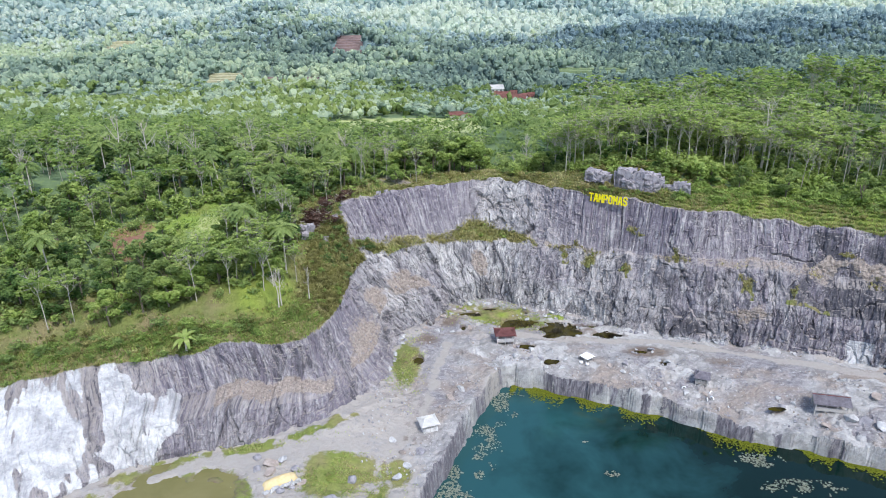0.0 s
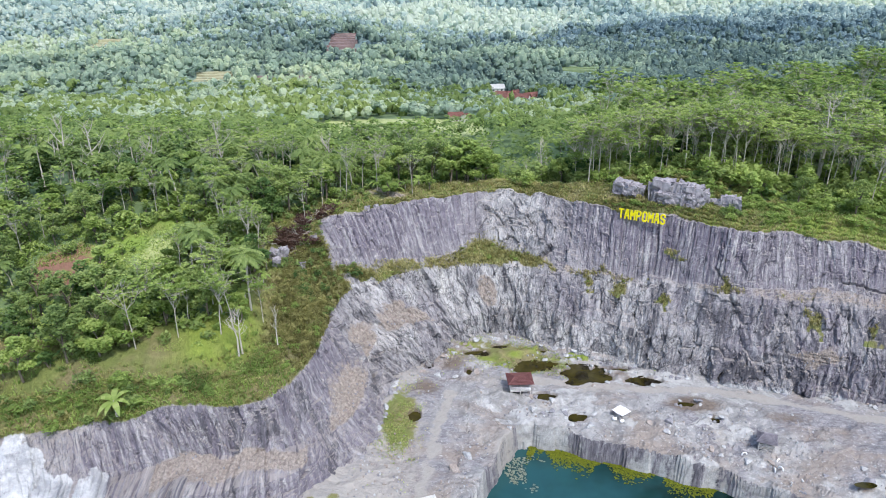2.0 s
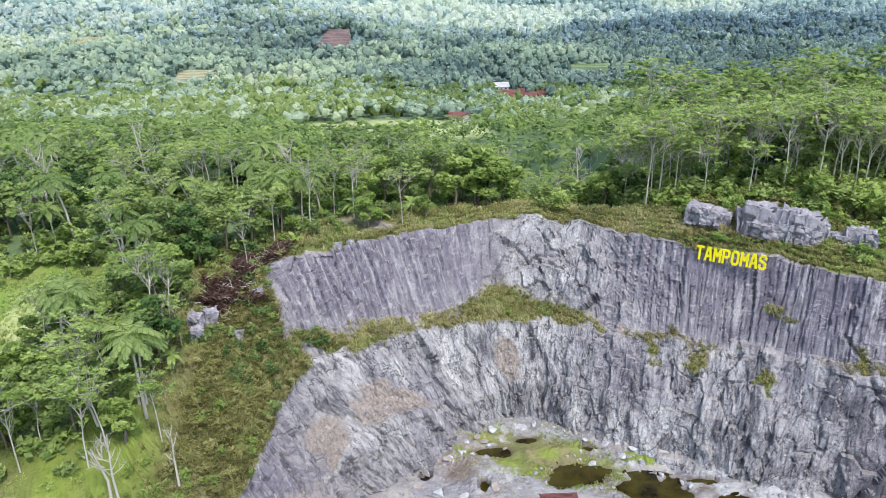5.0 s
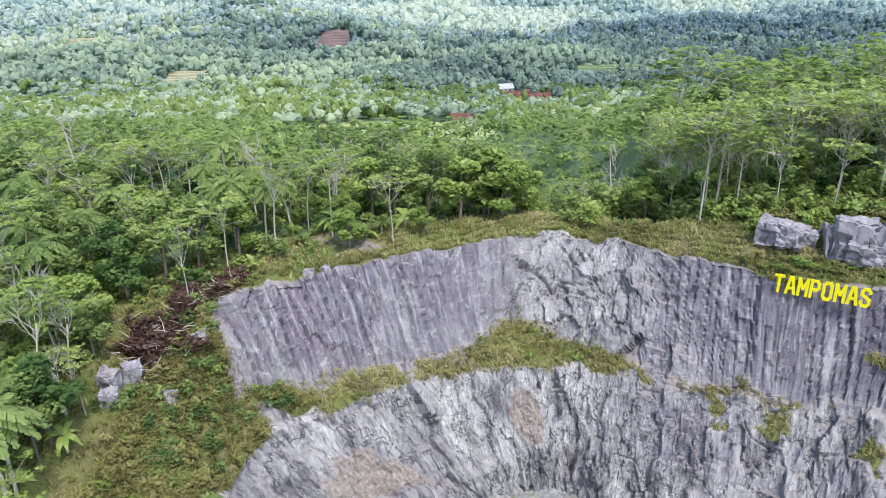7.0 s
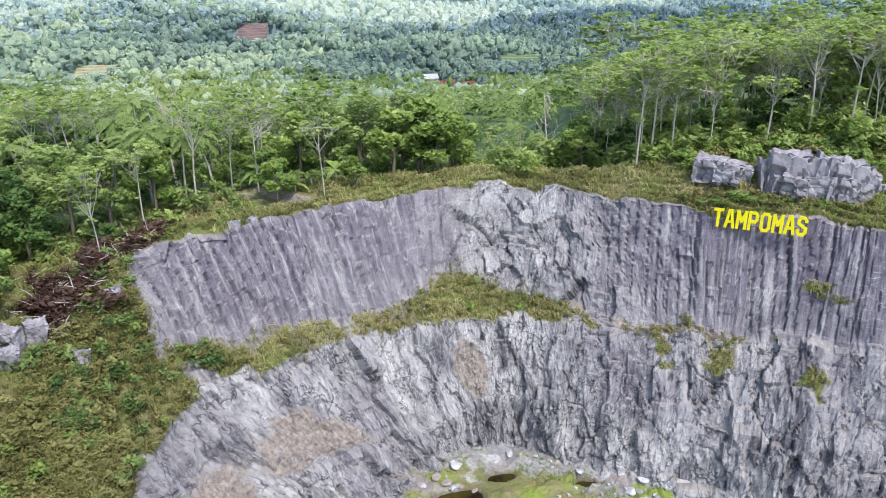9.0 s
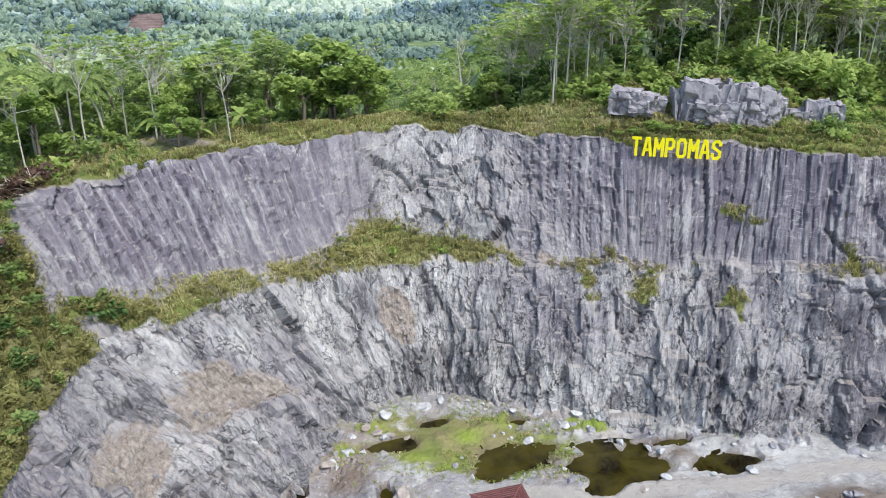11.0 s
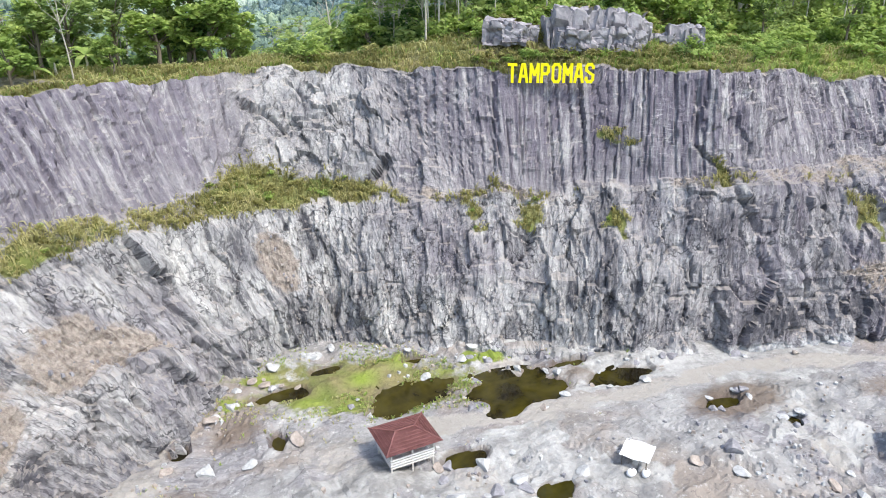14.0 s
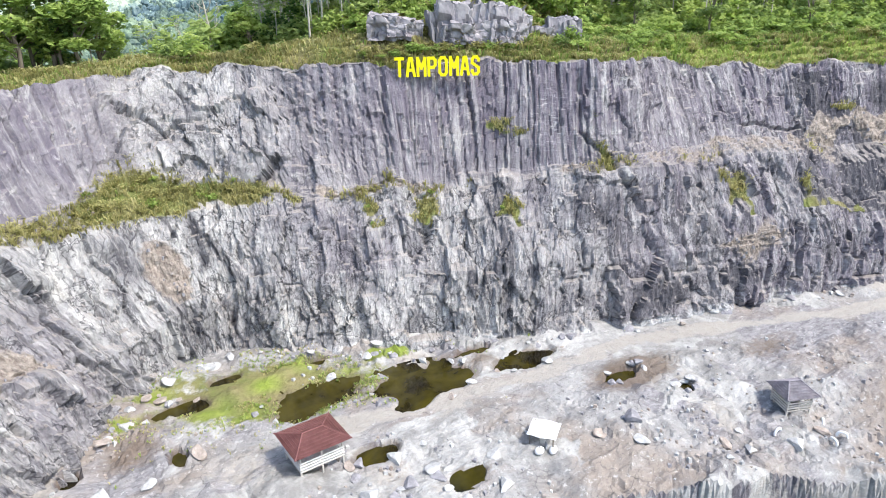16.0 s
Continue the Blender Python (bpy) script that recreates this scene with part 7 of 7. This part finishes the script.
def letter_mesh(name, ch, high, thick, deep):
    """A block letter cut from board: each stroke a bar with a depth of its own."""
    bm = bmesh.new()
    for line in STROKES[ch]:
        for (x0, z0), (x1, z1) in zip(line, line[1:]):
            a, b = Vector((x0 * high * .70, 0, z0 * high)), Vector((x1 * high * .70, 0, z1 * high))
            way = (b - a).normalized()
            a, b = a - way * thick * .42, b + way * thick * .42
            n = Vector((-way.z, 0, way.x)) * thick / 2
            lo, hi = [], []
            for p in (a - n, b - n, b + n, a + n):
                lo.append(bm.verts.new((p.x, -deep / 2, p.z)))
                hi.append(bm.verts.new((p.x, deep / 2, p.z)))
            bm.faces.new(lo)
            bm.faces.new(hi[::-1])
            for k in range(4):
                bm.faces.new((lo[k], hi[k], hi[(k + 1) % 4], lo[(k + 1) % 4]))
            deep += .006
    bmesh.ops.recalc_face_normals(bm, faces=bm.faces[:])
    return from_bm(name, bm, YELLOW)


def sign():
    a, b = Vector((30.9, 137.75, 26.12)), Vector((38.05, 134.2, 26.0))
    yaw = math.degrees(math.atan2(b.y - a.y, b.x - a.x))
    root = tagged(new("letter_sign"), "big yellow block letters reading TAMPOMAS on the cliff edge", "sign")
    root.matrix_basis = Matrix.Translation(a) @ pose(0, 0, 0, -4, 0, yaw)
    length = (b - a).length
    for k, ch in enumerate("TAMPOMAS"):
        ob = new("letter", letter_mesh("letter", ch, 1.56, .26, .14))
        ob.parent = root
        ob.location = (k * (length - .80) / 7, 0, 0)
        tagged(ob, "yellow block letter " + ch)
    for k in range(9):
        x = k * length / 8.6
        rod_part("support", WOOD_DARK, root, [(x, .15, -.5), (x, .12, 1.5)], .03)
        rod_part("brace", WOOD_DARK, root, [(x, .15, 1.0), (x, 1.7, .3)], .025)
    rod_part("support_rail", WOOD_DARK, root, [(-.1, .12, .25), (length, .12, .25)], .03)
    rod_part("support_rail", WOOD_DARK, root, [(-.1, .12, 1.3), (length, .12, 1.3)], .03)


sign()


# ---- lake weed ----
ALGAE = leaf_material("pond_weed", (0.10, 0.12, 0.01), (0.24, 0.27, 0.02), (0.40, 0.42, 0.05))
SCUM = leaf_material("floating_leaves", (0.16, 0.18, 0.13), (0.30, 0.32, 0.24), (0.44, 0.46, 0.36))


def pads(P, rng, size):
    """Small flat floating leaves, each a bent six-sided plate."""
    n = len(P)
    a = rng.uniform(0, 6.28, n)[:, None] + np.arange(6)[None] * 1.047
    r = size * rng.uniform(.5, 1.3, n)[:, None] * rng.uniform(.7, 1.2, (n, 6))
    V = np.stack([P[:, :1] + r * np.cos(a), P[:, 1:2] + r * np.sin(a), WATER_Z + .03 + rng.uniform(0, .05, (n, 6))], -1).reshape(-1, 3)
    i = np.arange(n)[:, None] * 6
    F = np.concatenate([i + [[0, 1, 2, 3]], i + [[0, 3, 4, 5]]])
    return V, F, np.repeat(np.clip(rng.normal(.5, .22, n), 0, 1), 6)


def lake_weed():
    rng = np.random.default_rng(44)
    shore = np.asarray(LAKE)[4:12]
    t = rng.random(9000) * (len(shore) - 1.001)
    i = t.astype(int)
    p = shore[i] + (shore[i + 1] - shore[i]) * (t - i)[:, None]
    off = np.abs(rng.normal(0, 1, 9000)) * 1.5 * smooth(.35, .6, fbm(t * 2.3, t * 0, 91, 3)) + .1
    p = p + np.stack([-off * .35, -off], -1) + rng.normal(0, .12, (9000, 2))
    v, f, tint = pads(p, rng, .14)
    c = np.column_stack([p[::3], np.full(3000, WATER_Z + .08)])
    lv, lf = leaves(c, .26, rng, .7)
    stuff("shore_weed", [(v, f, tint, ALGAE), (lv, lf, np.repeat(np.clip(rng.normal(.5, .2, 3000), 0, 1), 5), ALGAE)], "yellow-green water weed along the lake shore", "water weed")
    X, Y = rng.uniform(-4, 75, 60000), rng.uniform(55, 106, 60000)
    west = seg_distance(X, Y, [(0.5, 72), (2.5, 84), (6, 95), (9.5, 104)])
    patches = [(51, 87.5, 4.5, 2.0), (55, 81, 7, 2.4), (27, 84, 1.6, .8), (33, 74, 3, 1.5), (24, 92, 1, .5), (40, 90, 1.2, .5)]
    w = (1 - smooth(1.5, 7.5, west)) * .75
    for px, py, rx, ry in patches:
        w = np.maximum(w, 1 - smooth(.5, 1.1, np.hypot((X - px) / rx, (Y - py) / ry)))
    ok = inside(X, Y, LAKE) & (seg_distance(X, Y, LAKE, True) > .5) & (w * smooth(.40, .62, fbm(X / 2.2, Y / 2.2, 92, 4)) > rng.random(60000) * .6 + .12)
    v, f, tint = pads(np.stack([X, Y], -1)[ok], rng, .16)
    stuff("floating_weed", [(v, f, tint, SCUM)], "pale grey-green floating leaf rafts on the lake", "water weed")


lake_weed()


# ---- far away: houses and terraced fields in the valley ----
WALL_CREAM = plain_material("house_wall", (0.55, 0.53, 0.48), (0.78, 0.76, 0.70), .6, 0.9)
TILE_RED = plain_material("clay_tile", (0.24, 0.10, 0.085), (0.36, 0.18, 0.15), .9, 0.85)
GLASS_DARK = plain_material("dark_window", (0.03, 0.035, 0.04), (0.06, 0.07, 0.08), 1, 0.2)
TERRACE_RED = plain_material("red_soil", (0.165, 0.115, 0.105), (0.255, 0.19, 0.175), .25, 0.95)
TERRACE_DRY = plain_material("dry_field", (0.30, 0.29, 0.17), (0.44, 0.42, 0.27), .25, 0.95)
TERRACE_GREEN = plain_material("green_field", (0.13, 0.19, 0.09), (0.23, 0.29, 0.145), .25, 0.95)


def house(x, y, yaw, w, d, roof_mat, label):
    z = float(land(x, y))
    root = tagged(new("village_house"), label, "house", "houses in the valley")
    root.matrix_basis = pose(x, y, z, 0, 0, yaw)
    box_part("wall", WALL_CREAM, root, -w / 2, w / 2, -d / 2, d / 2, -2, 3.2)
    bm = bmesh.new()
    v = [[bm.verts.new((sx * (w / 2 + .7), py, pz)) for py, pz in ((-d / 2 - .8, 2.9), (0, 2.9 + d * .32), (d / 2 + .8, 2.9))] for sx in (-1, 1)]
    for k in range(2):
        bm.faces.new((v[0][k], v[1][k], v[1][k + 1], v[0][k + 1]))
    bmesh.ops.solidify(bm, geom=bm.faces[:], thickness=.15)
    part("roof", bm, roof_mat, root)
    bm = bmesh.new()
    for sx in (-1, 1):
        bm.faces.new([bm.verts.new(p) for p in ((sx * w / 2, -d / 2, 3.2), (sx * w / 2, d / 2, 3.2), (sx * w / 2, 0, 2.8 + d * .32))])
    part("gable", bm, WALL_CREAM, root)
    for sx in (-.3, .3):
        box_part("window", GLASS_DARK, root, sx * w - .6, sx * w + .6, -d / 2 - .04, -d / 2 + .05, 1.0, 2.2)
    box_part("door", WOOD_DARK, root, -.5, .5, -d / 2 - .05, -d / 2 + .05, 0, 2.1)


for x, y, yaw, w, d, mat, label in [(34, 496, 12, 14, 9, TILE_RED, "valley house with a red clay tile roof"), (45, 490, -20, 14, 9, TILE_RED, "valley house with a red clay tile roof"),
                                    (33.5, 543, 8, 10, 8, ROOF_WHITE, "valley house with a bright metal roof"), (54, 502, 30, 11, 8, TILE_RED, "valley house with a red clay tile roof"),
                                    (37, 510, -8, 12, 9, TILE_RED, "valley house with a red clay tile roof"), (48, 518, 24, 11, 8, TILE_RED, "valley house with a red clay tile roof"), (3, 374, 5, 7, 6, TILE_RED, "valley house with a red clay tile roof"), (9, 371, 60, 6, 5, TILE_RED, "small valley house with a red tile roof"),
                                    (69, 408, -15, 9, 6, TILE_RED, "valley house half hidden by trees")]:
    house(x, y, yaw, w, d, mat, label)


def terraces(x, y, yaw, w, run, steps, mat, label):
    """A stepped field that climbs the slope away from the quarry, each step level on the hillside."""
    root = tagged(new("terraced_field"), label, "terraced field", "terraced fields in the valley")
    ground = [max(float(land(x + w * .45 * a, y + (k + .5) * run)) for a in (-1, 0, 1)) + .9 for k in range(steps)]
    root.matrix_basis = pose(x, y, ground[0], 0, 0, yaw)
    rng = np.random.default_rng(int(x + 900))
    for k in range(steps):
        a, b, h = w / 2 * rng.uniform(.8, 1.05), w / 2 * rng.uniform(.8, 1.05), ground[k] - ground[0]
        bm = bmesh.new()
        n = 10
        front = [(-a + (a + b) * j / n, k * run + 1.2 * math.sin(j * .8 + k), h) for j in range(n + 1)]
        back = [(px, (k + 1) * run + 1.2 * math.sin(j * .8 + k + 1) - .6, h + .1) for j, (px, _, _) in enumerate(front)]
        rows = [[bm.verts.new((px, py - .5, pz - 5)) for px, py, pz in front], [bm.verts.new(p) for p in front], [bm.verts.new(p) for p in back], [bm.verts.new((px, py, pz - 5)) for px, py, pz in back]]
        for r0, r1 in zip(rows, rows[1:]):
            for j in range(n):
                bm.faces.new((r0[j], r0[j + 1], r1[j + 1], r1[j]))
        part("terrace", bm, mat, root)


terraces(-96, 652, 4, 26, 5.5, 8, TERRACE_RED, "terraced field of bare reddish soil on the hillside")
terraces(-338, 722, 10, 32, 6, 6, TERRACE_DRY, "terraced field of pale straw stubble on the hillside")
terraces(-177, 541, 3, 28, 5, 4, TERRACE_DRY, "terraced field of dry stubble between the woods")
terraces(-125, 553, -4, 52, 5, 3, TERRACE_RED, "terraced field of ploughed soil between the woods")
terraces(-40, 614, 6, 56, 5, 3, TERRACE_GREEN, "wide green terraced paddy in the valley")
terraces(-257, 484, 8, 54, 6, 3, TERRACE_GREEN, "green terraced paddy in the valley")
terraces(114, 578, -6, 60, 6, 2, TERRACE_GREEN, "green terraced paddy below the far ridge")
